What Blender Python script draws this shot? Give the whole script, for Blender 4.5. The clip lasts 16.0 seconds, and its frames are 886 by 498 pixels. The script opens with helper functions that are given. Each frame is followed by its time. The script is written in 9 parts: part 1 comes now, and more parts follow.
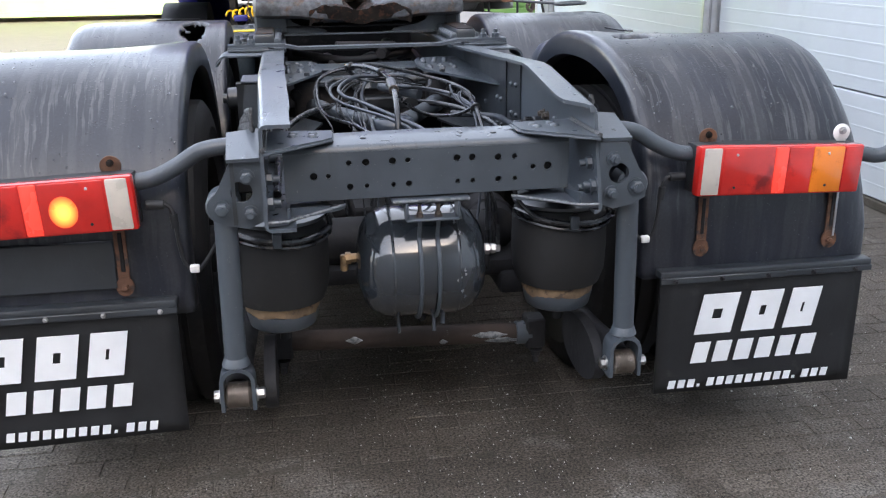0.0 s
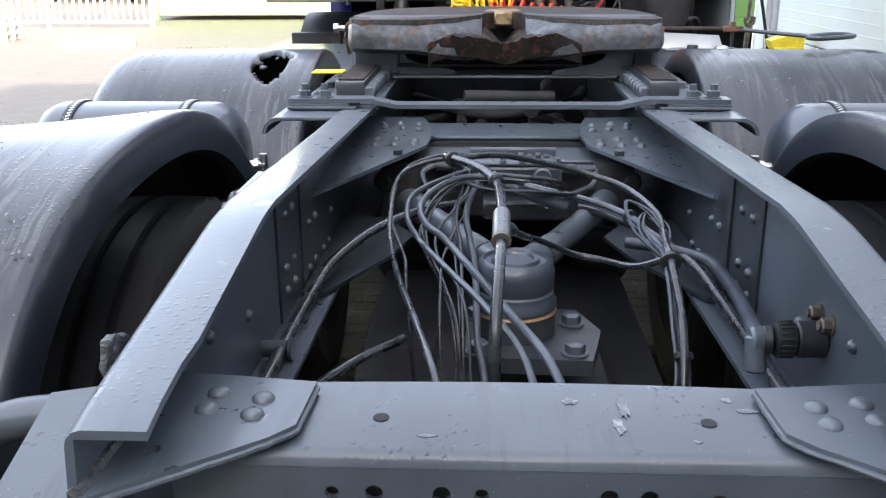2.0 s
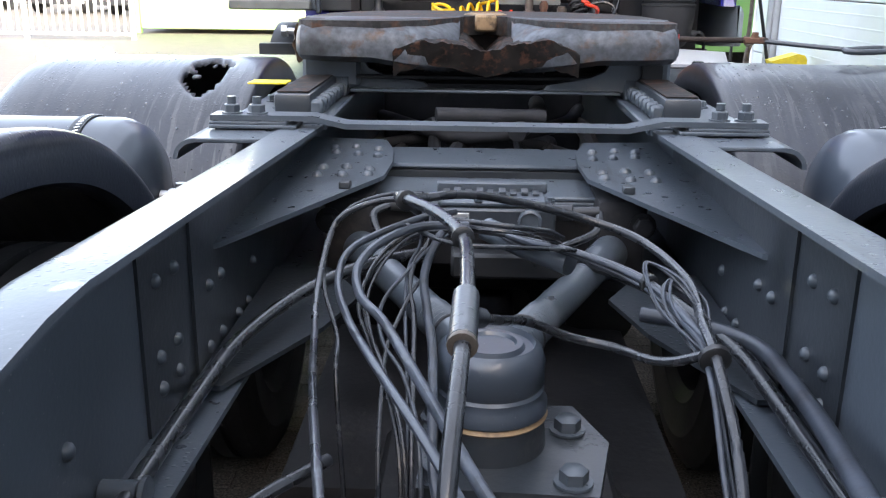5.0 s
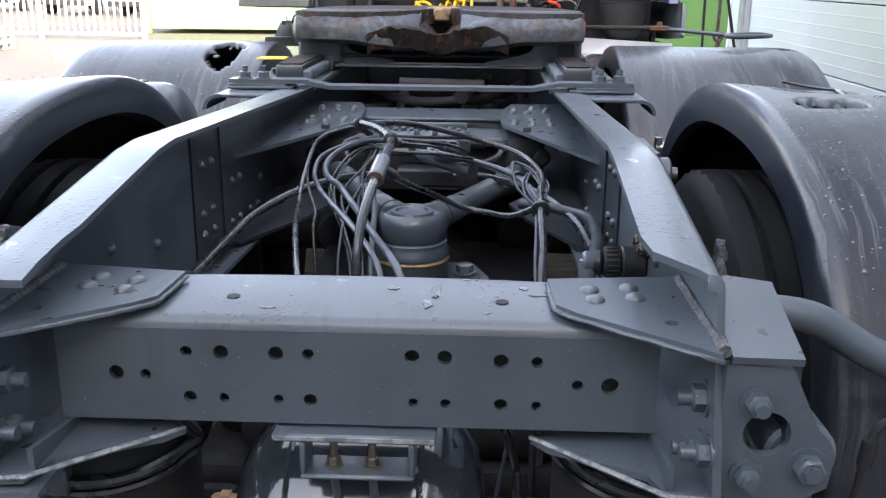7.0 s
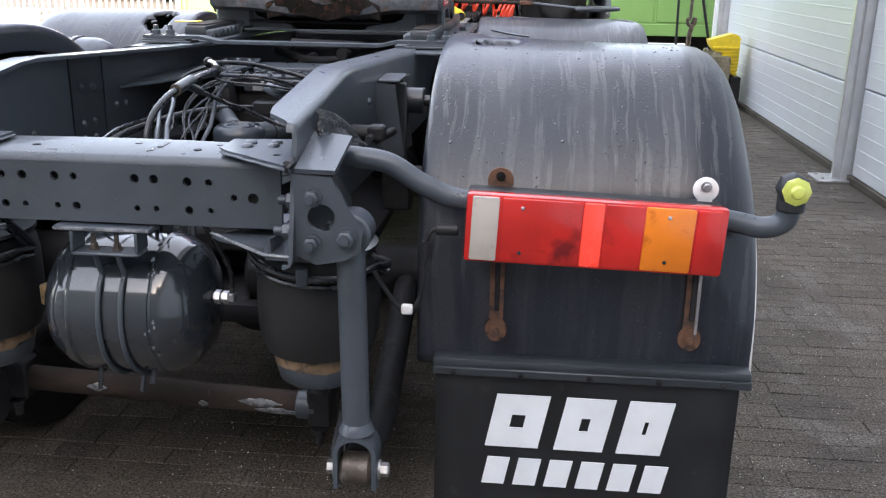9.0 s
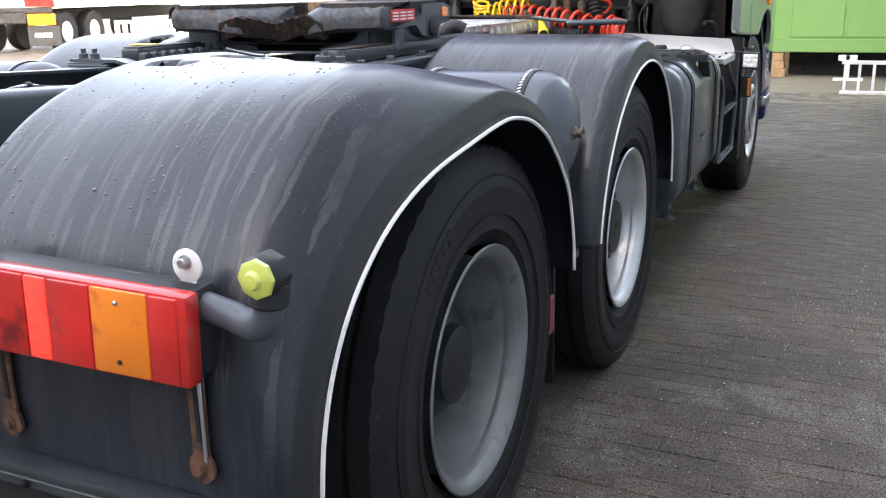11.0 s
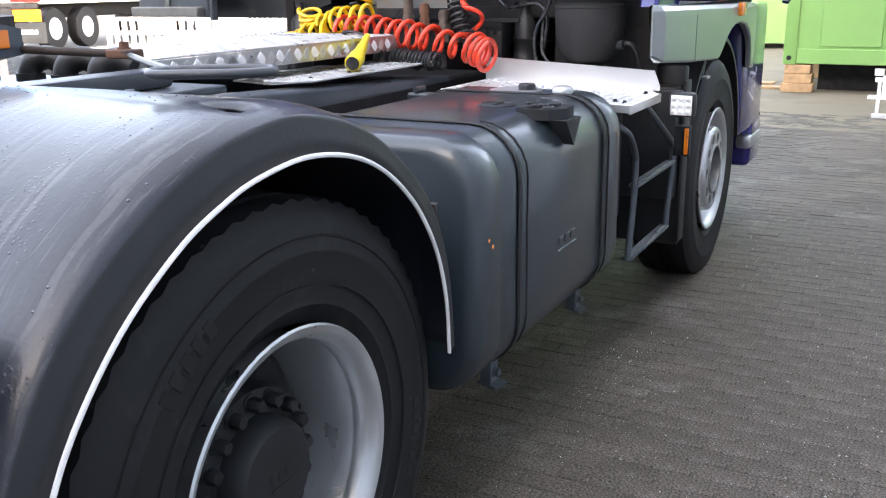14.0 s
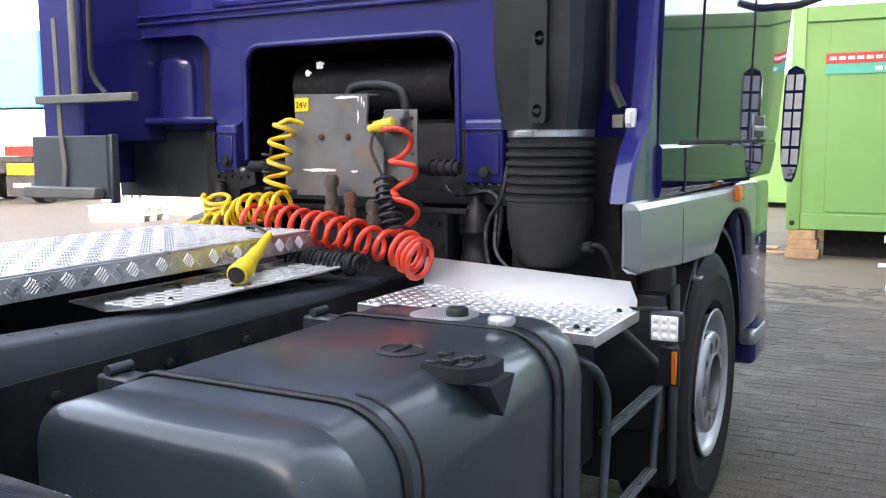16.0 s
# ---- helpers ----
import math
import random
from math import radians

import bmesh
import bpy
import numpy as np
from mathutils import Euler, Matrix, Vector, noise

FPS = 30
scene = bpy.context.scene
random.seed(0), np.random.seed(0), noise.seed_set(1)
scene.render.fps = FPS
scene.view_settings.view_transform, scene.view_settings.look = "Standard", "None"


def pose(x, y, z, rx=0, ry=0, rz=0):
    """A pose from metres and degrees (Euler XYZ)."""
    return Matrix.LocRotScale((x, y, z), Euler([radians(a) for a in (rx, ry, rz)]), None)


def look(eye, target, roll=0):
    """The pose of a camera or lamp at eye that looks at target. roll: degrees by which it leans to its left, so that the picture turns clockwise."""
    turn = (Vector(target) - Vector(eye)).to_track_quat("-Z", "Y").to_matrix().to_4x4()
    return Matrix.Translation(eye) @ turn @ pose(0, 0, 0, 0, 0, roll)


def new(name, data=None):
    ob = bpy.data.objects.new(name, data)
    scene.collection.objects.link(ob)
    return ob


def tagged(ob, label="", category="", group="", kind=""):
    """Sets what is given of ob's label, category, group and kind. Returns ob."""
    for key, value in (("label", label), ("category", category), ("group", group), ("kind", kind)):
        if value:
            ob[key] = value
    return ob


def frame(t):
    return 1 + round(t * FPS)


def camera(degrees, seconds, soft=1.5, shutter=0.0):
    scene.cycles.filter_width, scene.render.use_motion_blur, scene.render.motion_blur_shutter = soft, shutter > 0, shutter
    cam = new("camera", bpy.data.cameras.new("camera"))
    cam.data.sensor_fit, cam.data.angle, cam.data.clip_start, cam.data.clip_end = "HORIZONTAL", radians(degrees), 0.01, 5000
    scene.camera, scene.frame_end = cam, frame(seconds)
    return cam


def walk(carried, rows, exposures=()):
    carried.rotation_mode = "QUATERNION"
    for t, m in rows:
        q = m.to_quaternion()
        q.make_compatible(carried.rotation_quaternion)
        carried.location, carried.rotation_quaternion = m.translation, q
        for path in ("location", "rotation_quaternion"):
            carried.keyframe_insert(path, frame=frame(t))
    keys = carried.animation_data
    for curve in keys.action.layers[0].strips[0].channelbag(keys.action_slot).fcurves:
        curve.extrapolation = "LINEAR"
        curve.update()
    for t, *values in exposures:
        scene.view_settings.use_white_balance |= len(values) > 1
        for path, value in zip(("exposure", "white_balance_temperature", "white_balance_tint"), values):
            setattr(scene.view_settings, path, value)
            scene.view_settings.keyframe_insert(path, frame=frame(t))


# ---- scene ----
cam = camera(52.0, 16.0, 1.2)
PATH = [
    (0, (-0.334, -2.214, 1.509), (-0.025, -0.337, 0.889), -0.8),
    (0.5, (-0.185, -1.984, 1.523), (-0.036, -0.089, 0.903), -0.7),
    (1, (-0.084, -1.628, 1.553), (-0.096, 0.274, 0.937), -0.6),
    (1.5, (-0.084, -1.195, 1.545), (-0.165, 0.705, 0.926), -0.2),
    (2, (-0.054, -0.775, 1.522), (-0.146, 1.126, 0.907), -0.3),
    (2.5, (-0.053, -0.413, 1.491), (-0.149, 1.49, 0.884), -0.1),
    (3, (-0.082, -0.143, 1.472), (-0.167, 1.763, 0.874), 0.3),
    (3.5, (-0.077, -0.039, 1.449), (-0.151, 1.871, 0.862), 0.4),
    (4, (-0.059, -0.078, 1.436), (-0.126, 1.835, 0.856), 0.4),
    (4.2, (-0.046, -0.113, 1.437), (-0.111, 1.801, 0.859), 0.4),
    (6.5, (0.022, -0.767, 1.47), (-0.053, 1.147, 0.893), 1.0),
    (7, (0.147, -0.998, 1.452), (0.068, 0.916, 0.877), 0.5),
    (7.5, (0.238, -1.211, 1.45), (0.165, 0.702, 0.872), 0.9),
    (8, (0.327, -1.432, 1.454), (0.265, 0.478, 0.865), 1.0),
    (8.5, (0.574, -1.569, 1.47), (0.477, 0.33, 0.85), 0.9),
    (9, (0.834, -1.673, 1.423), (0.658, 0.229, 0.828), 0.9),
    (9.5, (1.18, -1.58, 1.409), (0.83, 0.296, 0.812), 0.2),
    (10, (1.477, -1.437, 1.401), (0.981, 0.408, 0.811), 0.1),
    (10.2, (1.619, -1.363, 1.424), (1.031, 0.456, 0.835), 0.0),
    (12.3, (2.188, 0.144, 1.283), (1.284, 1.857, 0.777), -1.8),
    (12.5, (2.182, 0.262, 1.304), (1.279, 1.973, 0.799), -1.7),
    (13, (2.185, 0.572, 1.305), (1.277, 2.28, 0.801), -1.5),
    (13.5, (2.209, 0.903, 1.338), (1.298, 2.606, 0.816), -1.3),
    (14, (2.204, 1.218, 1.389), (1.3, 2.914, 0.835), -0.8),
    (14.5, (2.216, 1.49, 1.404), (1.317, 3.19, 0.856), -0.6),
    (15, (2.214, 1.71, 1.415), (1.308, 3.426, 0.93), -0.4),
    (15.5, (2.119, 1.893, 1.442), (1.194, 3.627, 1.071), -0.3),
    (16, (2.058, 2.056, 1.498), (1.116, 3.804, 1.259), -0.4),
]
EXPOSURES = [(0, 2.28, 6950, 13), (1.5, 2.42, 6900, 12), (3.0, 2.42, 6700, 12), (4.2, 2.45, 6650, 12), (7.0, 2.37, 6800, 13), (9.0, 2.2, 7050, 14), (10.2, 2.2, 7100, 13), (12.3, 2.62, 6850, 14), (14.5, 2.56, 6800, 14), (15.2, 2.52, 6800, 14), (16, 2.23, 6750, 14)]
walk(cam, [(t, look(eye, target, roll)) for t, eye, target, roll in PATH], EXPOSURES)

# ---- light: open sky, and a low sun kept off the truck by an unseen added wall ----
SUN_AZ, SUN_EL = radians(160), radians(24)
world = bpy.data.worlds.new("sky")
scene.world = world
world.use_nodes = True
wn = world.node_tree.nodes
sky = wn.new("ShaderNodeTexSky")
sky.sky_type, sky.sun_disc = "NISHITA", False
sky.sun_elevation, sky.sun_rotation = SUN_EL, SUN_AZ
sky.dust_density, sky.air_density = 4.0, 1.0
wn["Background"].inputs["Strength"].default_value = 0.15
veil = wn.new("ShaderNodeMix")
veil.data_type, veil.blend_type = "RGBA", "ADD"
veil.inputs[0].default_value = 1.0
veil.inputs[7].default_value = (2.6, 2.7, 2.9, 1)
world.node_tree.links.new(sky.outputs["Color"], veil.inputs[6])
world.node_tree.links.new(veil.outputs[2], wn["Background"].inputs["Color"])
sun = new("sun", bpy.data.lights.new("sun", "SUN"))
sun.data.energy, sun.data.angle, sun.data.color = 4.5, radians(0.6), (1.0, 0.93, 0.83)
to_sun = Vector((math.sin(SUN_AZ) * math.cos(SUN_EL), math.cos(SUN_AZ) * math.cos(SUN_EL), math.sin(SUN_EL)))
sun.matrix_world = look(to_sun * 40, (0, 0, 0))


# ---- materials ----
def surf(name, col, rough=0.5, metal=0.0, var=0.2, scale=5.0, fine=60.0, bump=0.15, col2=None, amount=0.45,
         streak=None, drops=0.0, coat=0.0, emit=0.0, spec=0.5, island=False, rvar=0.2, trans=0.0, coat_rough=0.06, flecks=None, grain=0.0, wet=0.0, runs=0.45):
    m = bpy.data.materials.new(name)
    m.use_nodes = True
    nt = m.node_tree
    nd, lk = nt.nodes, nt.links
    p = nd["Principled BSDF"]
    tc = nd.new("ShaderNodeTexCoord")

    def nz(sc, detail=5.0, rgh=0.55, mapscale=None):
        t = nd.new("ShaderNodeTexNoise")
        t.inputs["Scale"].default_value, t.inputs["Detail"].default_value, t.inputs["Roughness"].default_value = sc, detail, rgh
        src = tc.outputs["Object"]
        if mapscale:
            mp = nd.new("ShaderNodeMapping")
            mp.inputs["Scale"].default_value = mapscale
            lk.new(src, mp.inputs["Vector"])
            src = mp.outputs["Vector"]
        lk.new(src, t.inputs["Vector"])
        return t.outputs["Fac"]

    def ramp(fac, a, b, ca=(0, 0, 0, 1), cb=(1, 1, 1, 1)):
        r = nd.new("ShaderNodeValToRGB")
        r.color_ramp.elements[0].position, r.color_ramp.elements[1].position = a, b
        r.color_ramp.elements[0].color, r.color_ramp.elements[1].color = ca, cb
        lk.new(fac, r.inputs["Fac"])
        return r.outputs["Color"]

    def mixc(fac, a, b):
        x = nd.new("ShaderNodeMix")
        x.data_type = "RGBA"
        lk.new(fac, x.inputs[0])
        for sock, v in ((6, a), (7, b)):
            if isinstance(v, tuple):
                x.inputs[sock].default_value = (*v, 1)
            else:
                lk.new(v, x.inputs[sock])
        return x.outputs[2]

    n1, n2 = nz(scale), nz(fine, 3.0)
    lo = tuple(min(1, c * (1 - var)) for c in col)
    hi = tuple(min(1, c * (1 + var)) for c in col)
    c = mixc(ramp(n1, 0.3, 0.7), lo, hi)
    if island:
        oi = nd.new("ShaderNodeObjectInfo")
        gi = nd.new("ShaderNodeNewGeometry")
        ad = nd.new("ShaderNodeMath")
        ad.operation = "ADD"
        lk.new(oi.outputs["Random"], ad.inputs[0])
        lk.new(gi.outputs["Random Per Island"], ad.inputs[1])
        fr = nd.new("ShaderNodeMath")
        fr.operation = "FRACT"
        lk.new(ad.outputs[0], fr.inputs[0])
        hsv = nd.new("ShaderNodeHueSaturation")
        mr = nd.new("ShaderNodeMapRange")
        mr.inputs["To Min"].default_value, mr.inputs["To Max"].default_value = 0.88, 1.12
        lk.new(fr.outputs[0], mr.inputs["Value"])
        lk.new(mr.outputs[0], hsv.inputs["Value"])
        lk.new(c, hsv.inputs["Color"])
        c = hsv.outputs["Color"]
    if col2:
        c = mixc(ramp(nz(scale * 1.7, 8.0, 0.65), amount, amount + 0.12), col2, c) if amount < 0 else mixc(ramp(nz(scale * 1.7, 8.0, 0.65), amount, amount + 0.12), c, col2)
    if streak:
        # dried drips: thin lines down the shell that wander sideways and break off
        wob = nd.new("ShaderNodeTexNoise")
        wob.inputs["Scale"].default_value, wob.inputs["Detail"].default_value = 9.0, 2.0
        lk.new(tc.outputs["Object"], wob.inputs["Vector"])
        off = nd.new("ShaderNodeVectorMath")
        off.operation = "SCALE"
        off.inputs["Scale"].default_value = 0.022
        lk.new(wob.outputs["Color"], off.inputs[0])
        add = nd.new("ShaderNodeVectorMath")
        add.operation = "ADD"
        lk.new(tc.outputs["Object"], add.inputs[0])
        lk.new(off.outputs["Vector"], add.inputs[1])
        mp = nd.new("ShaderNodeMapping")
        mp.inputs["Scale"].default_value = (64, 3.6, 3.6)
        lk.new(add.outputs["Vector"], mp.inputs["Vector"])
        k = nd.new("ShaderNodeTexNoise")
        k.inputs["Scale"].default_value, k.inputs["Detail"].default_value, k.inputs["Roughness"].default_value = 1.0, 3.0, 0.6
        lk.new(mp.outputs["Vector"], k.inputs["Vector"])
        k2 = nz(3.2, 4.0)
        mul = nd.new("ShaderNodeMath")
        mul.operation = "MULTIPLY"
        lk.new(ramp(k.outputs["Fac"], 0.53, 0.59), mul.inputs[0])
        lk.new(ramp(k2, runs, runs + 0.15), mul.inputs[1])
        mp2 = nd.new("ShaderNodeMapping")
        mp2.inputs["Scale"].default_value = (24, 1.5, 1.5)
        lk.new(add.outputs["Vector"], mp2.inputs["Vector"])
        kb = nd.new("ShaderNodeTexNoise")
        kb.inputs["Scale"].default_value, kb.inputs["Detail"].default_value = 1.0, 4.0
        lk.new(mp2.outputs["Vector"], kb.inputs["Vector"])
        c = mixc(ramp(kb.outputs["Fac"], runs + 0.07, runs + 0.17), c, tuple(0.72 * a + 0.28 * b for a, b in zip(col, streak)))
        gs = nd.new("ShaderNodeNewGeometry")
        sz = nd.new("ShaderNodeSeparateXYZ")
        lk.new(gs.outputs["Normal"], sz.inputs[0])
        lean = nd.new("ShaderNodeMath")
        lean.operation = "MULTIPLY"
        lk.new(mul.outputs[0], lean.inputs[0])
        lk.new(ramp(sz.outputs["Z"], 0.03, 0.3, (0.15, 0.15, 0.15, 1)), lean.inputs[1])
        c = mixc(lean.outputs[0], c, streak)
    if grain:
        gm = nd.new("ShaderNodeMix")
        gm.data_type, gm.blend_type = "RGBA", "MULTIPLY"
        gm.inputs[0].default_value = 1.0
        lk.new(c, gm.inputs[6])
        lk.new(ramp(n2, 0.33, 0.67, (1 - grain, 1 - grain, 1 - grain, 1), (1 + grain, 1 + grain, 1 + grain, 1)), gm.inputs[7])
        c = gm.outputs[2]
    if flecks:
        fv = nd.new("ShaderNodeTexVoronoi")
        fv.inputs["Scale"].default_value = flecks[1]
        lk.new(tc.outputs["Object"], fv.inputs["Vector"])
        sp = nd.new("ShaderNodeSeparateColor")
        lk.new(fv.outputs["Color"], sp.inputs[0])
        fm = nd.new("ShaderNodeMath")
        fm.operation = "MULTIPLY"
        lk.new(ramp(fv.outputs["Distance"], 0.14, 0.3, (1, 1, 1, 1), (0, 0, 0, 1)), fm.inputs[0])
        lk.new(ramp(sp.outputs[0], 1 - flecks[2], 1 - flecks[2] + 0.02), fm.inputs[1])
        fq = nd.new("ShaderNodeMath")
        fq.operation = "MULTIPLY"
        lk.new(fm.outputs[0], fq.inputs[0])
        lk.new(ramp(nz(flecks[1] * 0.12, 4.0), 0.42, 0.62), fq.inputs[1])
        c = mixc(fq.outputs[0], c, flecks[0])
    pool = None
    if wet:
        # standing water on what faces up: smoother and a little darker
        gw = nd.new("ShaderNodeNewGeometry")
        sw = nd.new("ShaderNodeSeparateXYZ")
        lk.new(gw.outputs["Normal"], sw.inputs[0])
        pm = nd.new("ShaderNodeMath")
        pm.operation = "MULTIPLY"
        lk.new(ramp(nz(34.0, 2.0, 0.5), wet, wet + 0.03), pm.inputs[0])
        lk.new(ramp(sw.outputs["Z"], 0.6, 0.85), pm.inputs[1])
        pool = pm.outputs[0]
        c = mixc(pool, c, tuple(v * 0.8 for v in col))
    lk.new(c, p.inputs["Base Color"])
    rr = nd.new("ShaderNodeMapRange")
    rr.inputs["To Min"].default_value = max(0.03, rough - rvar)
    rr.inputs["To Max"].default_value = min(1, rough + rvar)
    lk.new(n1, rr.inputs["Value"])
    if pool:
        rm = nd.new("ShaderNodeMix")
        lk.new(pool, rm.inputs[0])
        lk.new(rr.outputs[0], rm.inputs[2])
        rm.inputs[3].default_value = 0.22
        lk.new(rm.outputs[0], p.inputs["Roughness"])
    else:
        lk.new(rr.outputs[0], p.inputs["Roughness"])
    p.inputs["Metallic"].default_value = metal
    p.inputs["Specular IOR Level"].default_value = spec
    p.inputs["Coat Weight"].default_value = coat
    p.inputs["Coat Roughness"].default_value = coat_rough
    if trans:
        p.inputs["Transmission Weight"].default_value = trans
    if emit:
        p.inputs["Emission Color"].default_value = (*col, 1)
        p.inputs["Emission Strength"].default_value = emit
    b = nd.new("ShaderNodeBump")
    b.inputs["Strength"].default_value, b.inputs["Distance"].default_value = bump, 0.004
    lk.new(n2, b.inputs["Height"])
    last = b
    if drops:
        vo = nd.new("ShaderNodeTexVoronoi")
        vo.inputs["Scale"].default_value = 105
        lk.new(tc.outputs["Object"], vo.inputs["Vector"])
        d1 = ramp(vo.outputs["Distance"], 0.12, 0.34, (1, 1, 1, 1), (0, 0, 0, 1))
        mul = nd.new("ShaderNodeMath")
        mul.operation = "MULTIPLY"
        lk.new(d1, mul.inputs[0])
        lk.new(ramp(nz(7.0), 0.53, 0.6), mul.inputs[1])
        ge = nd.new("ShaderNodeNewGeometry")
        sx = nd.new("ShaderNodeSeparateXYZ")
        lk.new(ge.outputs["Normal"], sx.inputs[0])
        mu2 = nd.new("ShaderNodeMath")
        mu2.operation = "MULTIPLY"
        lk.new(mul.outputs[0], mu2.inputs[0])
        lk.new(ramp(sx.outputs["Z"], 0.3, 0.75), mu2.inputs[1])
        mul = mu2
        b2 = nd.new("ShaderNodeBump")
        b2.inputs["Strength"].default_value, b2.inputs["Distance"].default_value = drops, 0.006
        lk.new(mul.outputs[0], b2.inputs["Height"])
        lk.new(b.outputs["Normal"], b2.inputs["Normal"])
        last = b2
    lk.new(last.outputs["Normal"], p.inputs["Normal"])
    return m


CHASSIS = surf("chassis_paint", (0.056, 0.068, 0.082), 0.44, var=0.22, scale=4, fine=110, bump=0.1, col2=(0.08, 0.089, 0.097), amount=0.62, drops=0.4, coat=0.28, coat_rough=0.14, wet=0.66, flecks=((0.16, 0.165, 0.17), 210, 0.06), streak=(0.036, 0.042, 0.049), rvar=0.16, spec=0.45, runs=0.54)
# darker copy of the chassis paint, mostly for inner and lower parts
CHASSIS_DARK = surf("chassis_paint_dark", (0.024, 0.029, 0.035), 0.42, var=0.3, scale=5, fine=90, bump=0.15, col2=(0.06, 0.06, 0.055), amount=0.62, coat=0.4, coat_rough=0.2, drops=0.4)
TANKPAINT = surf("tank_paint", (0.045, 0.057, 0.075), 0.4, var=0.18, scale=3, fine=60, bump=0.05, col2=(0.06, 0.072, 0.09), amount=0.6, coat=0.4, coat_rough=0.12, rvar=0.1, flecks=((0.12, 0.125, 0.13), 240, 0.05))
GLOSSTANK = surf("glossy_tank_paint", (0.026, 0.032, 0.039), 0.16, var=0.2, scale=5, fine=70, bump=0.05, col2=(0.05, 0.057, 0.065), amount=0.6, coat=1.0, coat_rough=0.05, rvar=0.08, flecks=((0.12, 0.125, 0.13), 240, 0.05))
FUELPAINT = surf("fuel_tank_paint", (0.024, 0.034, 0.041), 0.36, var=0.16, scale=3, fine=60, bump=0.06, col2=(0.036, 0.045, 0.054), amount=0.6, coat=0.5, coat_rough=0.14, rvar=0.12, flecks=((0.16, 0.165, 0.17), 170, 0.05))
# bluer than its lip: the sky's sheen is put into this colour
FENDER = surf("fender_plastic", (0.0135, 0.0165, 0.0245), 0.34, var=0.3, scale=4, fine=130, bump=0.12, col2=(0.022, 0.026, 0.035), amount=0.56, streak=(0.06, 0.062, 0.067), drops=0.25, rvar=0.14, spec=0.42, coat=0.2, coat_rough=0.12, flecks=((0.11, 0.113, 0.12), 190, 0.08), grain=0.12, runs=0.41)
FENDER_SIDE = surf("fender_lip", (0.019, 0.02, 0.022), 0.46, var=0.25, scale=5, fine=120, bump=0.14, col2=(0.028, 0.028, 0.029), amount=0.6, spec=0.4)
BLACK = surf("black_plastic", (0.018, 0.019, 0.021), 0.46, var=0.3, scale=8, fine=120, bump=0.1, spec=0.36, col2=(0.04, 0.04, 0.04), amount=0.62)
WATER = surf("water_drops", (0.02, 0.024, 0.032), 0.03, var=0.05, bump=0.0, rvar=0.0, spec=0.6, coat=1.0, coat_rough=0.02)
RUBBER = surf("tyre_rubber", (0.012, 0.012, 0.013), 0.6, var=0.3, scale=4, fine=70, bump=0.12, spec=0.3, col2=(0.026, 0.025, 0.025), amount=0.58, flecks=((0.07, 0.068, 0.066), 55, 0.05))
BELLOW = surf("bellow_rubber", (0.02, 0.02, 0.021), 0.7, var=0.3, scale=7, fine=60, bump=0.2, spec=0.3, col2=(0.045, 0.042, 0.038), amount=0.62)
CABLE = surf("cable_sheath", (0.02, 0.022, 0.026), 0.26, var=0.4, scale=14, fine=90, bump=0.1, col2=(0.08, 0.088, 0.1), amount=0.6)
CABLE_BLUE = surf("cable_sheath_grey", (0.036, 0.043, 0.056), 0.42, var=0.4, scale=14, fine=90, bump=0.1, col2=(0.024, 0.027, 0.033), amount=0.5)
RUST = surf("rust", (0.11, 0.052, 0.03), 0.8, var=0.4, scale=14, fine=90, bump=0.5, col2=(0.03, 0.024, 0.022), amount=0.5)
RUSTY_TUBE = surf("rusty_tube", (0.036, 0.026, 0.022), 0.75, var=0.4, scale=9, fine=60, bump=0.4, spec=0.25, col2=(0.4, 0.41, 0.42), amount=0.66)
TAN = surf("chipped_tan", (0.2, 0.13, 0.075), 0.75, var=0.45, scale=18, fine=80, bump=0.4, col2=(0.05, 0.035, 0.03), amount=0.53)
STEEL = surf("bare_steel", (0.42, 0.42, 0.42), 0.35, 0.9, var=0.3, scale=20, fine=90, bump=0.15, col2=(0.16, 0.13, 0.1), amount=0.58)
ZINC = surf("zinc", (0.5, 0.5, 0.51), 0.35, 0.85, var=0.2, scale=16, fine=90, bump=0.12, col2=(0.3, 0.29, 0.27), amount=0.58)
PIPE = surf("dull_fitting", (0.11, 0.09, 0.075), 0.5, 0.5, var=0.35, scale=20, fine=90, bump=0.2, col2=(0.2, 0.18, 0.16), amount=0.56)
BRASS = surf("brass", (0.3, 0.2, 0.11), 0.5, 0.5, var=0.35, scale=20, fine=90, bump=0.2, col2=(0.14, 0.095, 0.06), amount=0.5)
GREASE = surf("greased_steel", (0.042, 0.04, 0.04), 0.68, 0.05, var=0.5, scale=7, fine=50, bump=0.7, col2=(0.085, 0.042, 0.026), amount=0.52, spec=0.2, grain=0.4)
WELD = surf("rough_weld", (0.06, 0.062, 0.066), 0.55, var=0.4, scale=30, fine=120, bump=1.5, col2=(0.1, 0.1, 0.1), amount=0.55, grain=0.4)
GREASE_EDGE = surf("worn_plate_edge", (0.066, 0.072, 0.082), 0.5, 0.1, var=0.5, scale=8, fine=50, bump=0.25, col2=(0.075, 0.045, 0.031), amount=0.55, grain=0.35, spec=0.35)
GREASE_BLACK = surf("black_grease", (0.014, 0.012, 0.011), 0.68, var=0.6, scale=20, fine=45, bump=0.4, col2=(0.065, 0.03, 0.019), amount=0.52, spec=0.18)
SILVER = surf("silver_rim_paint", (0.56, 0.57, 0.58), 0.33, 0.7, var=0.12, scale=6, fine=60, bump=0.08, col2=(0.3, 0.29, 0.27), amount=0.66)
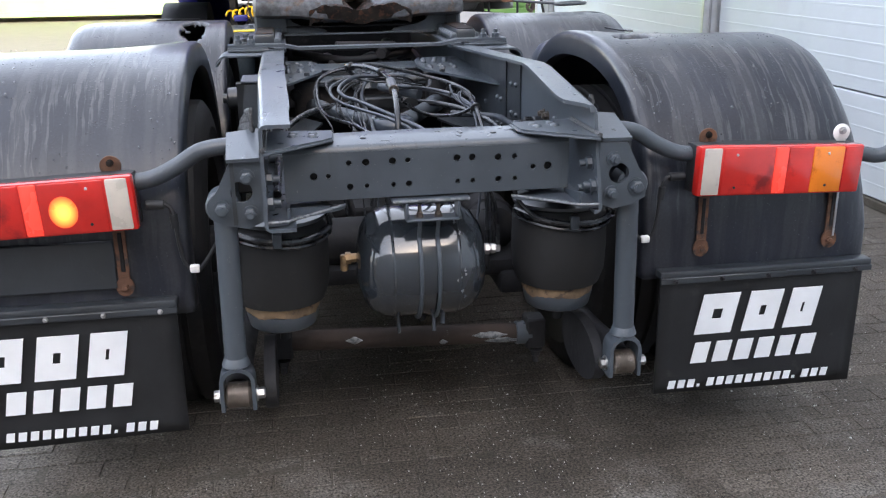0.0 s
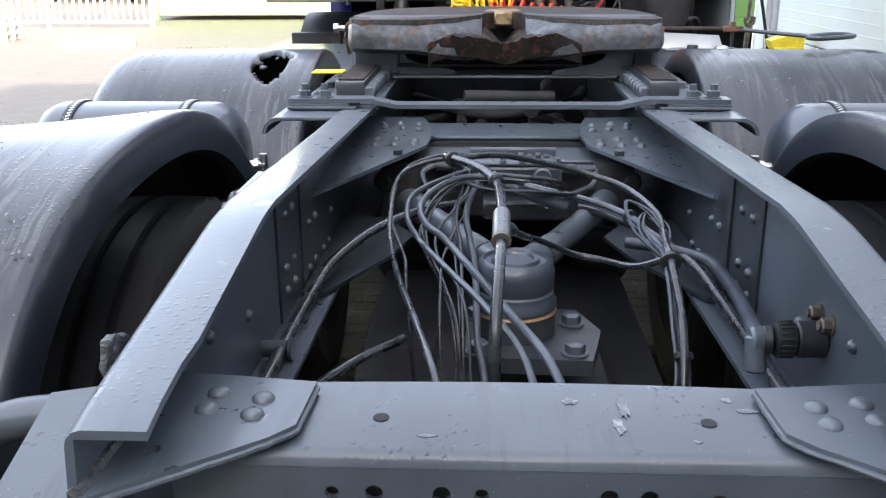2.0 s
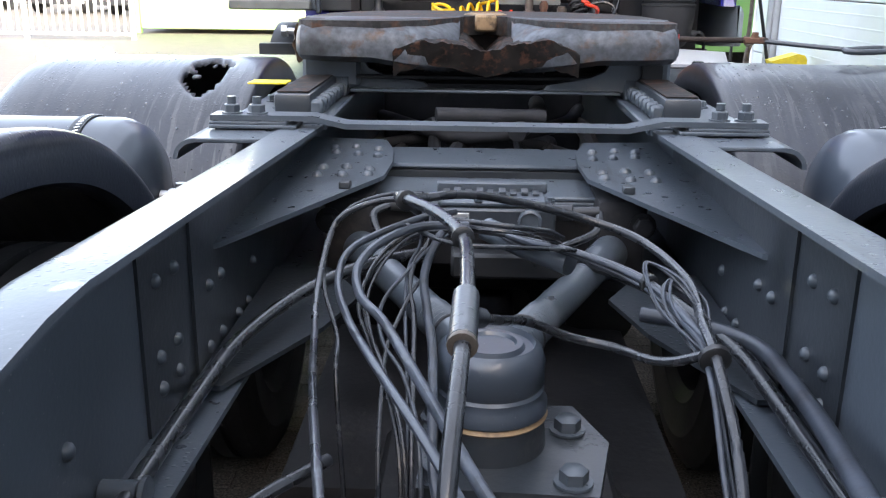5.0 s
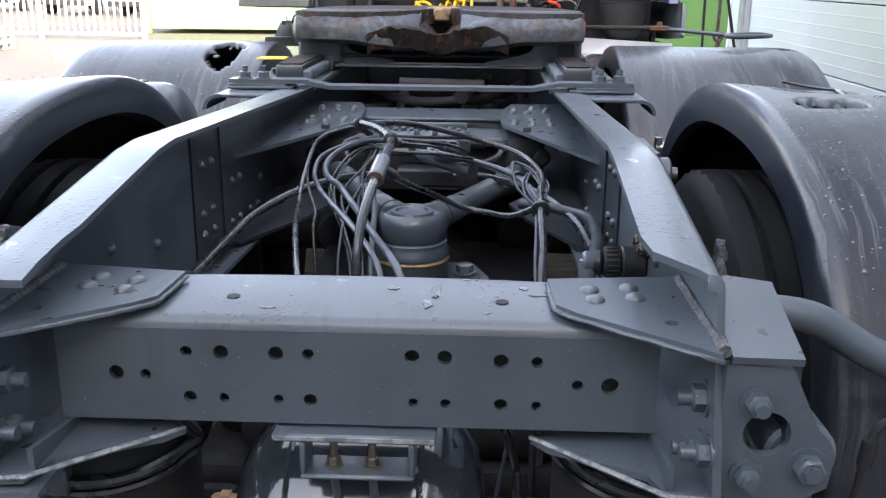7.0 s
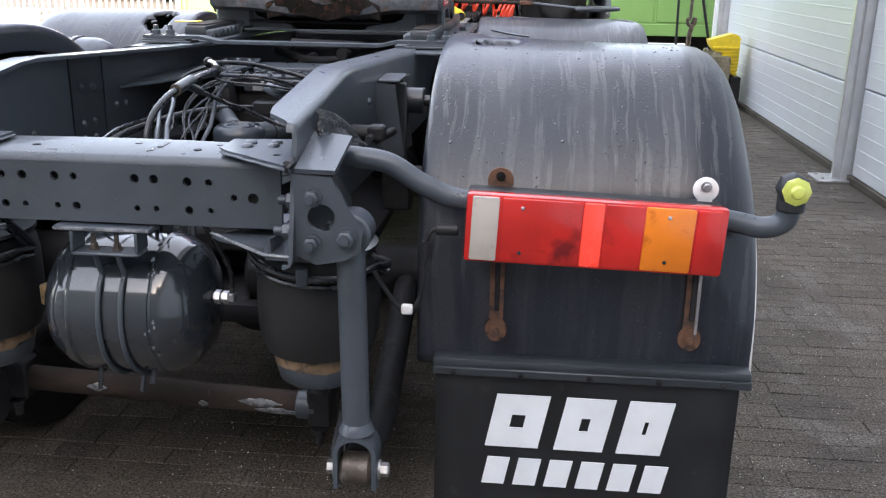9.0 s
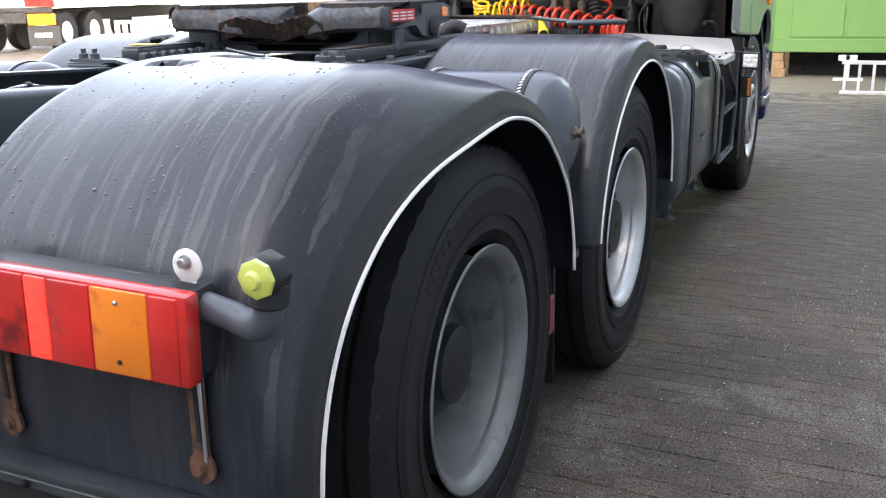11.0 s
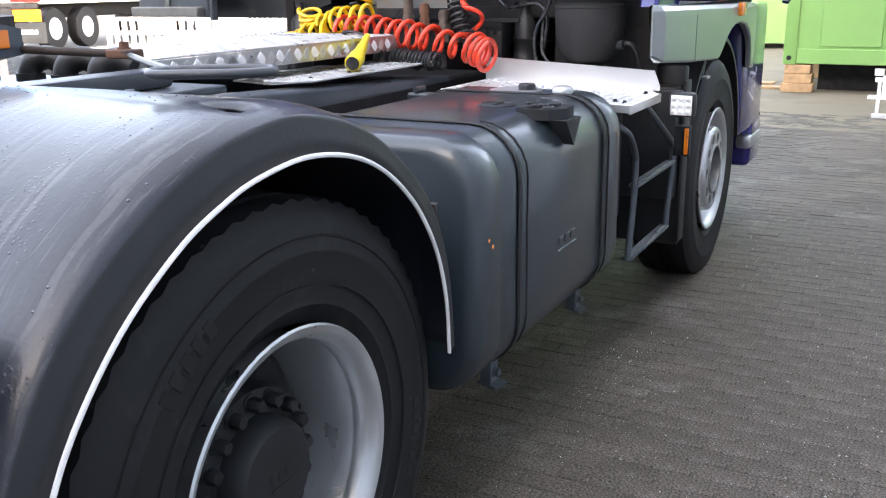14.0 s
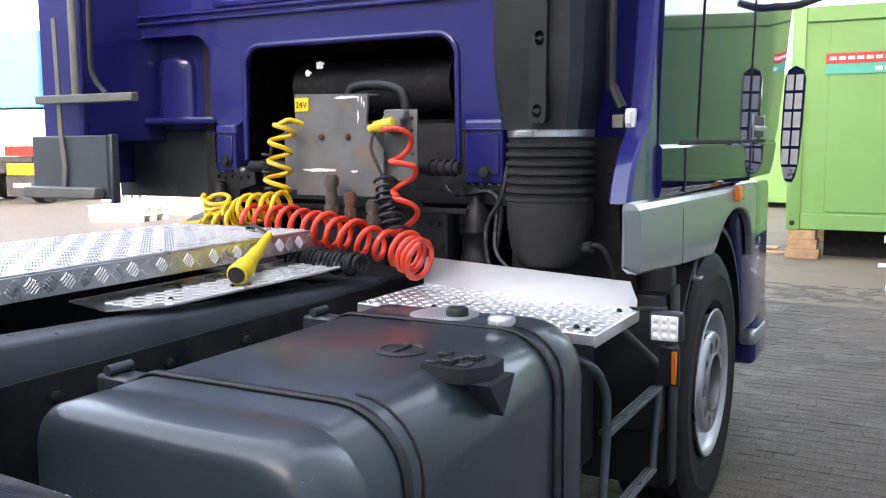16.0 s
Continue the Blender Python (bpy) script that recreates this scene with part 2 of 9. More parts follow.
PALE_SCAR = surf("scratched_paint", (0.2, 0.21, 0.22), 0.5, var=0.3, scale=40, fine=160, bump=0.3, col2=(0.08, 0.09, 0.1), amount=0.46)
# much darker than the rim, for the disc deep in the dish
DEEP_DISC = surf("dark_disc", (0.022, 0.022, 0.024), 0.55, 0.0, var=0.4, scale=12, fine=70, bump=0.2, col2=(0.06, 0.056, 0.052), amount=0.6)
RIM_GREY = surf("dull_grey_rim", (0.2, 0.205, 0.21), 0.4, 0.35, var=0.2, scale=6, fine=60, bump=0.1, col2=(0.1, 0.095, 0.09), amount=0.58)
WHEELGREY = surf("front_wheel_paint", (0.38, 0.39, 0.4), 0.36, 0.5, var=0.14, scale=8, fine=70, bump=0.08, col2=(0.2, 0.195, 0.185), amount=0.62)
SKIRT = surf("silver_skirt_paint", (0.24, 0.257, 0.26), 0.3, 0.4, var=0.06, scale=3, fine=60, bump=0.03, coat=0.5, rvar=0.06)
ALU = surf("checker_aluminium", (0.5, 0.5, 0.495), 0.3, 0.85, var=0.1, scale=8, fine=70, bump=0.08, col2=(0.4, 0.39, 0.37), amount=0.66)
# paler copy of ALU; the platform's sky light is put into the colour
ALU_LIT = surf("lit_checker_aluminium", (0.72, 0.725, 0.73), 0.3, 0.8, var=0.05, scale=3, fine=70, bump=0.0, rvar=0.06)
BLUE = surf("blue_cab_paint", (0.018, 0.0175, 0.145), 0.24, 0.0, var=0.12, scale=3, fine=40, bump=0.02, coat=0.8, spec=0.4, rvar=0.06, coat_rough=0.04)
# the cab blue again at about half its base colour, and smoother
BLUE_SIDE = surf("blue_cab_gloss_dark", (0.01, 0.012, 0.07), 0.05, 0.0, var=0.06, scale=2, fine=30, bump=0.0, coat=0.0, spec=0.3, rvar=0.02, coat_rough=0.02)
WHITE = surf("white_trim", (0.8, 0.79, 0.77), 0.45, var=0.08, scale=14, fine=80, bump=0.05, col2=(0.5, 0.48, 0.45), amount=0.68)
WHITE_PRINT = surf("white_print", (0.78, 0.8, 0.82), 0.5, var=0.05, scale=14, fine=80, bump=0.03)
RED = surf("red_lens", (0.55, 0.018, 0.014), 0.22, var=0.3, scale=5, fine=160, bump=0.1, coat=0.8, rvar=0.05, col2=(0.22, 0.008, 0.01), amount=0.56)
# reflector strip, given a weak glow so it looks brighter than the lens
RED_LIT = surf("red_reflector_glow", (0.9, 0.06, 0.04), 0.25, var=0.1, scale=12, fine=160, bump=0.1, coat=0.6, emit=0.12)
AMBER = surf("amber_lens", (0.85, 0.22, 0.015), 0.2, var=0.12, scale=6, fine=160, bump=0.1, col2=(0.5, 0.09, 0.01), amount=0.56, coat=0.8, rvar=0.05)
AMBER_LIT = surf("lit_amber_lens", (1.0, 0.42, 0.06), 0.3, var=0.1, scale=12, fine=160, bump=0.1, emit=1.1)
an = AMBER_LIT.node_tree
gl_c = an.nodes.new("ShaderNodeTexCoord")
gl_l = an.nodes.new("ShaderNodeVectorMath")
gl_l.operation = "LENGTH"
an.links.new(gl_c.outputs["Object"], gl_l.inputs[0])
gl_r = an.nodes.new("ShaderNodeValToRGB")
gl_r.color_ramp.elements[0].position, gl_r.color_ramp.elements[1].position = 0.006, 0.033
gl_r.color_ramp.elements[0].color, gl_r.color_ramp.elements[1].color = (1.0, 0.62, 0.1, 1), (0.6, 0.06, 0.015, 1)
an.links.new(gl_l.outputs["Value"], gl_r.inputs["Fac"])
an.links.new(gl_r.outputs["Color"], an.nodes["Principled BSDF"].inputs["Emission Color"])
an.nodes["Principled BSDF"].inputs["Emission Strength"].default_value = 0.5
for lk0 in list(an.nodes["Principled BSDF"].inputs["Base Color"].links):
    an.links.remove(lk0)
an.nodes["Principled BSDF"].inputs["Base Color"].default_value = (0.5, 0.025, 0.015, 1)
CLEARLENS = surf("ribbed_clear_lens", (0.5, 0.455, 0.4), 0.3, var=0.15, scale=12, fine=160, bump=0.15, coat=0.5)
LAMPGLASS = surf("lamp_glass", (0.72, 0.73, 0.72), 0.2, var=0.1, scale=30, fine=160, bump=0.1, coat=0.8)
LIME = surf("marker_lens", (0.55, 0.6, 0.12), 0.2, var=0.2, scale=20, fine=120, bump=0.1, coat=0.8)
YELLOW = surf("yellow_hose", (0.75, 0.47, 0.01), 0.3, var=0.12, scale=12, fine=80, bump=0.04, coat=0.2)
YELLOW_PLUG = surf("yellow_plastic", (0.75, 0.58, 0.03), 0.4, var=0.15, scale=20, fine=80, bump=0.06, col2=(0.35, 0.27, 0.05), amount=0.64)
REDHOSE = surf("red_hose", (0.66, 0.05, 0.02), 0.3, var=0.15, scale=12, fine=80, bump=0.04, coat=0.2)
BOARD = surf("worn_grey_board", (0.15, 0.155, 0.15), 0.5, 0.2, var=0.25, scale=7, fine=50, bump=0.12, col2=(0.2, 0.15, 0.1), amount=0.53)
LABELRED = surf("red_label", (0.55, 0.04, 0.03), 0.4, var=0.1, scale=20, fine=100, bump=0.02)
GREEN = surf("green_container_paint", (0.19, 0.37, 0.11), 0.45, var=0.07, scale=1.5, fine=25, bump=0.04, col2=(0.21, 0.39, 0.13), amount=0.6)
DOORPANEL = surf("door_panel_paint", (0.58, 0.62, 0.65), 0.4, var=0.06, scale=1.2, fine=70, bump=0.06, col2=(0.52, 0.56, 0.6), amount=0.6, streak=(0.52, 0.55, 0.57))
CONCRETE = surf("mossy_concrete", (0.2, 0.176, 0.12), 0.85, var=0.3, scale=4, fine=60, bump=0.6, col2=(0.1, 0.095, 0.05), amount=0.48, grain=0.3)
PAVER = surf("damp_pavers", (0.087, 0.074, 0.061), 0.7, var=0.35, scale=1.5, fine=130, bump=0.7, col2=(0.135, 0.121, 0.106), amount=0.53, island=True, rvar=0.15, spec=0.22, grain=0.75, flecks=((0.34, 0.33, 0.3), 130, 0.16))
GRIT = surf("pale_grit", (0.5, 0.49, 0.45), 0.6, var=0.4, scale=30, fine=120, bump=0.1, island=True)
JOINT = surf("sandy_joints", (0.072, 0.063, 0.051), 0.8, var=0.35, scale=1.5, fine=130, bump=0.4, col2=(0.095, 0.085, 0.07), amount=0.5, spec=0.3, grain=0.4)
WOOD = surf("pallet_wood", (0.42, 0.27, 0.14), 0.7, var=0.3, scale=9, fine=60, bump=0.3)
PALE = surf("pale_far_paint", (0.7, 0.69, 0.65), 0.6, var=0.12, scale=2, fine=30, bump=0.05, col2=(0.55, 0.52, 0.47), amount=0.6)
PLASTER = surf("plain_plaster", (0.24, 0.235, 0.225), 0.8, var=0.12, scale=1.0, fine=20, bump=0.2)
# near-black for dark parts and for gaps whose shade it stands in for
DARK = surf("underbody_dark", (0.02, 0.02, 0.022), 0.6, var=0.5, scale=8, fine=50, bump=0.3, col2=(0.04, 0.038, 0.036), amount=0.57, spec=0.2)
ROPE = surf("red_rope", (0.22, 0.06, 0.06), 0.8, var=0.3, scale=30, fine=120, bump=0.5)


# ---- mesh helpers ----
def make_mesh(name, bm, mat, smooth=40):
    me = bpy.data.meshes.new(name)
    bmesh.ops.recalc_face_normals(bm, faces=bm.faces)
    bm.to_mesh(me)
    bm.free()
    me.materials.append(mat)
    if smooth:
        me.polygons.foreach_set("use_smooth", [True] * len(me.polygons))
        me.set_sharp_from_angle(angle=radians(smooth))
    return me


def part(name, bm, mat, parent=None, label="", smooth=40, m=None):
    ob = new(name, make_mesh(name, bm, mat, smooth))
    if parent is not None:
        ob.parent = parent
    if m is not None:
        ob.matrix_basis = m
    if label:
        tagged(ob, label)
    return ob


def thing(name, label, category, group="", kind="", at=(0, 0, 0)):
    ob = new(name)
    ob.empty_display_size = 0.1
    ob.location = at
    return tagged(ob, label, category, group, kind)


def join(*bms):
    out = bmesh.new()
    for b in bms:
        me = bpy.data.meshes.new("tmp")
        b.to_mesh(me)
        b.free()
        out.from_mesh(me)
        bpy.data.meshes.remove(me)
    return out


def box(x0, x1, y0, y1, z0, z1, bev=0.004, seg=1):
    bm = bmesh.new()
    bmesh.ops.create_cube(bm, size=1.0)
    for v in bm.verts:
        v.co = Vector(((x0 + x1) / 2 + v.co.x * (x1 - x0), (y0 + y1) / 2 + v.co.y * (y1 - y0), (z0 + z1) / 2 + v.co.z * (z1 - z0)))
    if bev:
        bmesh.ops.bevel(bm, geom=list(bm.edges), offset=bev, segments=seg, affect="EDGES", profile=0.5)
    return bm


def moved(bm, m):
    bm.transform(m)
    return bm


def lathe(profile, p0, axis, seg=32, closed=False, cap=True):
    """Turns (radius, height) pairs round an axis from p0."""
    bm = bmesh.new()
    q = Vector(axis).normalized().to_track_quat("Z", "Y").to_matrix()
    rings = []
    for r, h in profile:
        ring = []
        for k in range(seg):
            a = 2 * math.pi * k / seg
            ring.append(bm.verts.new(Vector(p0) + q @ Vector((r * math.cos(a), r * math.sin(a), h))))
        rings.append(ring)
    for i in range(len(rings) - 1):
        for k in range(seg):
            j = (k + 1) % seg
            bm.faces.new((rings[i][k], rings[i][j], rings[i + 1][j], rings[i + 1][k]))
    if closed:
        for k in range(seg):
            j = (k + 1) % seg
            bm.faces.new((rings[-1][k], rings[-1][j], rings[0][j], rings[0][k]))
    elif cap:
        if profile[0][0] > 1e-6:
            bm.faces.new(list(reversed(rings[0])))
        if profile[-1][0] > 1e-6:
            bm.faces.new(rings[-1])
        bmesh.ops.remove_doubles(bm, verts=bm.verts, dist=1e-6)
    return bm


def cyl(p0, p1, r, seg=16, bev=0.0, r1=None):
    p0, p1 = Vector(p0), Vector(p1)
    h = (p1 - p0).length
    r1 = r if r1 is None else r1
    if bev:
        prof = [(r - bev, 0), (r, bev), (r1, h - bev), (r1 - bev, h)]
    else:
        prof = [(r, 0), (r1, h)]
    return lathe(prof, p0, p1 - p0, seg)


def smooth_path(pts, n=8):
    pts = [Vector(p) for p in pts]
    if len(pts) < 3:
        return pts
    ext = [2 * pts[0] - pts[1]] + pts + [2 * pts[-1] - pts[-2]]
    out = []
    for i in range(1, len(ext) - 2):
        a, b, c, d = ext[i - 1:i + 3]
        for k in range(n):
            t = k / n
            out.append(0.5 * ((2 * b) + (c - a) * t + (2 * a - 5 * b + 4 * c - d) * t * t + (3 * b - a - 3 * c + d) * t ** 3))
    out.append(pts[-1])
    return out


def tube(pts, r, seg=8, n=8, straight=False):
    pts = [Vector(p) for p in pts] if straight else smooth_path(pts, n)
    bm = bmesh.new()
    rings, up = [], None
    for i, p in enumerate(pts):
        d = (pts[min(i + 1, len(pts) - 1)] - pts[max(i - 1, 0)]).normalized()
        if up is None:
            up = Vector((0, 0, 1)) if abs(d.z) < 0.9 else Vector((1, 0, 0))
        s = d.cross(up).normalized()
        up = s.cross(d).normalized()
        rings.append([bm.verts.new(p + r * (math.cos(2 * math.pi * k / seg) * s + math.sin(2 * math.pi * k / seg) * up)) for k in range(seg)])
    for a, b in zip(rings, rings[1:]):
        for k in range(seg):
            j = (k + 1) % seg
            bm.faces.new((a[k], a[j], b[j], b[k]))
    bm.faces.new(list(reversed(rings[0])))
    bm.faces.new(rings[-1])
    return bm


def coil_points(path, radius, turns, n=14, phase=0.0):
    """A helix of that radius round a smoothed path."""
    base = smooth_path(path, 10)
    lens = [0.0]
    for a, b in zip(base, base[1:]):
        lens.append(lens[-1] + (b - a).length)
    out, up = [], Vector((0, 0, 1))
    total = int(turns * n)
    for i in range(total + 1):
        s = lens[-1] * i / total
        k = min(max(j for j in range(len(lens)) if lens[j] <= s + 1e-9), len(base) - 2)
        f = (s - lens[k]) / max(1e-9, lens[k + 1] - lens[k])
        p = base[k].lerp(base[k + 1], f)
        d = (base[k + 1] - base[k]).normalized()
        sd = d.cross(up if abs(d.z) < 0.95 else Vector((1, 0, 0))).normalized()
        u2 = sd.cross(d)
        a = 2 * math.pi * i / n + phase
        w = radius * (1 + 0.12 * math.sin(i * 0.37) + 0.08 * math.sin(i * 0.13 + 1))
        out.append(p + w * (math.cos(a) * sd + math.sin(a) * u2))
    return out


def plate(outline, thick, origin=(0, 0, 0), u=(1, 0, 0), v=(0, 1, 0), holes=(), bev=0.0, seg=14):
    """A flat plate from an outline in the plane of u and v, with round holes (u, v, radius), made thick along u x v."""
    u, v, o = Vector(u), Vector(v), Vector(origin)
    nrm = u.cross(v).normalized()
    bm = bmesh.new()

    def loop(pts):
        vs = [bm.verts.new(o + u * a + v * b) for a, b in pts]
        return [bm.edges.new((vs[i], vs[(i + 1) % len(vs)])) for i in range(len(vs))]
    edges = loop(outline)
    for hu, hv, hr in holes:
        edges += loop([(hu + hr * math.cos(2 * math.pi * k / seg), hv + hr * math.sin(2 * math.pi * k / seg)) for k in range(seg)])
    bmesh.ops.triangle_fill(bm, use_beauty=True, use_dissolve=False, edges=edges, normal=nrm)
    faces = list(bm.faces)
    ret = bmesh.ops.extrude_face_region(bm, geom=faces)
    bmesh.ops.translate(bm, verts=[g for g in ret["geom"] if isinstance(g, bmesh.types.BMVert)], vec=nrm * thick)
    return bm


def bolt(p, axis, r=0.012, h=0.012, washer=True):
    p, a = Vector(p), Vector(axis).normalized()
    bm = lathe([(r, 0), (r, h * 0.85), (r * 0.8, h)], p + a * 0.003, a, 6)
    if washer:
        bm = join(bm, lathe([(r * 1.35, -0.001), (r * 1.35, 0.003)], p, a, 12))
    return bm


def rivet(p, axis, r=0.01):
    return lathe([(r, -0.002), (r * 0.9, r * 0.4), (r * 0.5, r * 0.75), (0.0, r * 0.85)], p, axis, 10)


def strip(section, path_y, close=True):
    """Sweeps a section given per station: list of rings of points."""
    bm = bmesh.new()
    rings = [[bm.verts.new(Vector(p)) for p in ring] for ring in section]
    n = len(rings[0])
    for a, b in zip(rings, rings[1:]):
        for k in range(n if close else n - 1):
            j = (k + 1) % n
            bm.faces.new((a[k], a[j], b[j], b[k]))
    if close:
        bm.faces.new(list(reversed(rings[0])))
        bm.faces.new(rings[-1])
    return bm


# ---- ground and buildings ----
g = bmesh.new()
bmesh.ops.create_grid(g, x_segments=2, y_segments=2, size=400)
ground = part("ground", moved(g, Matrix.Translation((0, 0, -0.0022))), JOINT, None, smooth=0)
tagged(ground, "dark damp sandy bed between the paving bricks", "ground", kind="structure")

# sectional doors of the hall beside the truck
wall = thing("wall_east", "pale grey hall wall of sectional doors with vertical posts", "wall", kind="structure")
WX = 3.12
part("wall_body", box(WX + 0.06, WX + 0.4, -9.0, 10.5, 0.0, 5.0, 0.0), PLASTER, wall)
part("wall_plinth", box(WX - 0.02, WX + 0.06, -9.0, 10.5, 0.0, 0.05, 0.004), JOINT, wall)
for bay, (ya, yb) in enumerate(((-8.9, -3.65), (-3.5, 0.55), (0.7, 4.86), (5.04, 9.6), (9.78, 10.42))):
    for k in range(8):
        z0 = 0.055 + k * 0.61
        p = box(WX, WX + 0.055, ya, yb, z0, z0 + 0.6, 0.006)
        ribs = [box(WX - 0.0016, WX + 0.004, ya + 0.03, yb - 0.03, z0 + 0.075 + j * 0.105, z0 + 0.092 + j * 0.105, 0.003) for j in range(5)]
        part("door_panel", join(p, *ribs), DOORPANEL, wall, smooth=30)
part("corner_trim", box(WX - 0.012, WX + 0.058, 10.425, 10.49, 0.05, 5.0, 0.004), WHITE, wall)
for y in (-3.575, 0.625, 4.95, 9.69):
    post = part("door_post", join(box(WX - 0.06, WX + 0.05, y - 0.055, y + 0.055, 0.0, 5.0, 0.006), box(WX - 0.11, WX - 0.04, y - 0.02, y + 0.02, 0.0, 5.0, 0.004)), SILVER, wall)
    part("foot_plate", join(box(WX - 0.24, WX - 0.0, y - 0.13, y + 0.13, 0.0, 0.02, 0.004), bolt((WX - 0.19, y - 0.08, 0.02), (0, 0, 1)), bolt((WX - 0.19, y + 0.08, 0.02), (0, 0, 1))), ZINC, post)

# unseen plain blocks, added to keep sun and low sky off the truck
south_block = part("wall_south", box(1.3, 30.0, -14.0, -9.2, 0.0, 9.4, 0.02), PLASTER)
tagged(south_block, "tall plain wall out of view, added to keep sun off the truck", "wall", kind="structure")
# second unseen block, cuts the low sky that lit the rear beam
sky_block = part("wall_west", box(-45.0, 1.29, -19.0, -13.0, 0.0, 9.0, 0.02), PLASTER)
tagged(sky_block, "plain wall out of view, added to dim the low sky behind", "wall", kind="structure")
# block made tall out of view so the container stays out of the sun
hall_block = part("wall_hall_back", box(3.6, 14.0, -9.0, 10.45, 0.0, 9.0, 0.02), PLASTER)
tagged(hall_block, "plain block behind the sectional doors, raised to shade the container", "wall", kind="structure")


# ---- the truck ----
truck = thing("truck", "grey three-axle tractor unit with blue cab and black mudguards", "truck")


def lerp_table(tab, y):
    for (a, va), (b, vb) in zip(tab, tab[1:]):
        if y <= b:
            f = max(0.0, (y - a) / (b - a))
            return va + (vb - va) * f
    return tab[-1][1]


TOP = ((-0.13, 1.137), (0.36, 1.195), (0.44, 1.198), (1.0, 1.17), (1.6, 1.142), (3.2, 1.10), (5.3, 1.0))
BOT = ((-0.13, 0.885), (0.4, 0.895), (1.6, 0.855), (3.2, 0.82), (5.3, 0.74))
OUT = ((-0.13, 0.414), (0.0, 0.416), (0.4, 0.423), (1.0, 0.43), (1.7, 0.44), (3.0, 0.435), (5.3, 0.43))
STA = [-0.125, -0.055, -0.04, 0.005, 0.05, 0.15, 0.3, 0.36, 0.40, 0.44, 0.55, 0.8, 1.2, 1.6, 2.4, 3.2, 4.2, 5.3]
for s, side in ((-1, "left"), (1, "right")):
    rings = []
    for y in STA:
        zt, zb = lerp_table(TOP, y), lerp_table(BOT, y)
        xo = lerp_table(OUT, y)
        w = lerp_table(((-0.13, 0.02), (-0.055, 0.02), (-0.04, 0.028), (0.005, 0.07), (0.05, 0.078), (0.4, 0.076), (1.0, 0.08), (1.8, 0.094), (3.0, 0.09), (5.3, 0.088)), y)
        c, e = 0.016, max(y, -0.062)
        if s < 0:
            e, w = max(y, -0.1), max(w, 0.074)
        rings.append([(s * (xo - c), e, zt), (s * (xo - w), e, zt), (s * (xo - w), e, zt - 0.009), (s * (xo - 0.009), e, zt - 0.009), (s * (xo - 0.009), y, zb + 0.009),
                      (s * (xo - w), y, zb + 0.009), (s * (xo - w), y, zb), (s * (xo - c), y, zb), (s * (xo - 0.005), y, zb + 0.005), (s * xo, y, zb + c), (s * xo, e, zt - c), (s * (xo - 0.002), e, zt - 0.009), (s * (xo - 0.008), e, zt - 0.0025)])
    rail = part("frame_rail", strip(rings, STA), CHASSIS, truck, smooth=30)
    # tapered fins outside the web
    for yf in (0.74, 0.9):
        part("web_fin", plate([(0.0, 1.125), (0.05, 1.12), (0.075, 0.93), (0.03, 0.9), (0.0, 0.9)], 0.009, (s * lerp_table(OUT, yf), yf, 0), (s, 0, 0), (0, 0, 1)), CHASSIS, rail, smooth=0)
    part("fin_cap", box(*sorted((s * (lerp_table(OUT, 0.8) + 0.001), s * (lerp_table(OUT, 0.8) + 0.06))), 0.7315, 0.8985, 1.1255, 1.133, 0.002), CHASSIS, rail, smooth=0)
    # two liner plates inside the web, the shorter on the longer, with rivets
    for y0, in0, in1 in ((0.715, 0.0085, 0.0135), (0.905, 0.014, 0.0185)):
        liner = []
        for y in (y0, 1.0, 1.3, 1.75):
            xw = lerp_table(OUT, y)
            liner.append([(s * (xw - in0), y, lerp_table(TOP, y) - 0.012), (s * (xw - in1), y, lerp_table(TOP, y) - 0.012), (s * (xw - in1), y, lerp_table(BOT, y) + 0.012), (s * (xw - in0), y, lerp_table(BOT, y) + 0.012)])
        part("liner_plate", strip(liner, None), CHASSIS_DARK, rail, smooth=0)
    for y, z in ((0.838, 1.08), (0.767, 1.085), (0.833, 0.981), (0.765, 0.984), (0.833, 0.936), (0.765, 0.941), (0.975, 1.008), (0.963, 0.916), (1.032, 0.913), (1.04, 1.005), (1.133, 0.905), (1.205, 0.9), (1.25, 0.96), (0.3, 1.05), (0.5, 1.0)):
        inset = 0.0185 if y > 0.905 else 0.0135 if y > 0.715 else 0.009
        part("rivet", rivet((s * (lerp_table(OUT, y) - inset), y, z), (-s, 0, 0), 0.0105), CHASSIS, rail)
    for y, z in ((0.62, 1.09), (0.52, 1.02), (0.58, 0.985)):
        part("rivet", rivet((s * lerp_table(OUT, y), y, z), (s, 0, 0), 0.0095), CHASSIS, rail)

# rear beam with punched holes
HX = (-0.203, -0.161, -0.094, -0.055, 0.070, 0.109, 0.176, 0.219)
holes = []
for i, x in enumerate(HX):
    holes.append((x, 1.017 - 0.003 * (i > 5), 0.0072 if i in (0, 3, 7) else 0.0092))
    holes.append((x + 0.001, 0.957, 0.0062 if i % 3 else 0.0082))
holes += [(-0.291, 0.987, 0.0095), (-0.255, 0.986, 0.0065), (0.268, 0.985, 0.007), (0.307, 0.985, 0.011)]
beam = part("rear_beam", join(
    plate([(-0.363, 0.925), (0.363, 0.925), (0.363, 1.045), (-0.363, 1.045)], 0.009, (0, 0.009, 0), (1, 0, 0), (0, 0, 1), holes)), CHASSIS, truck, smooth=30)
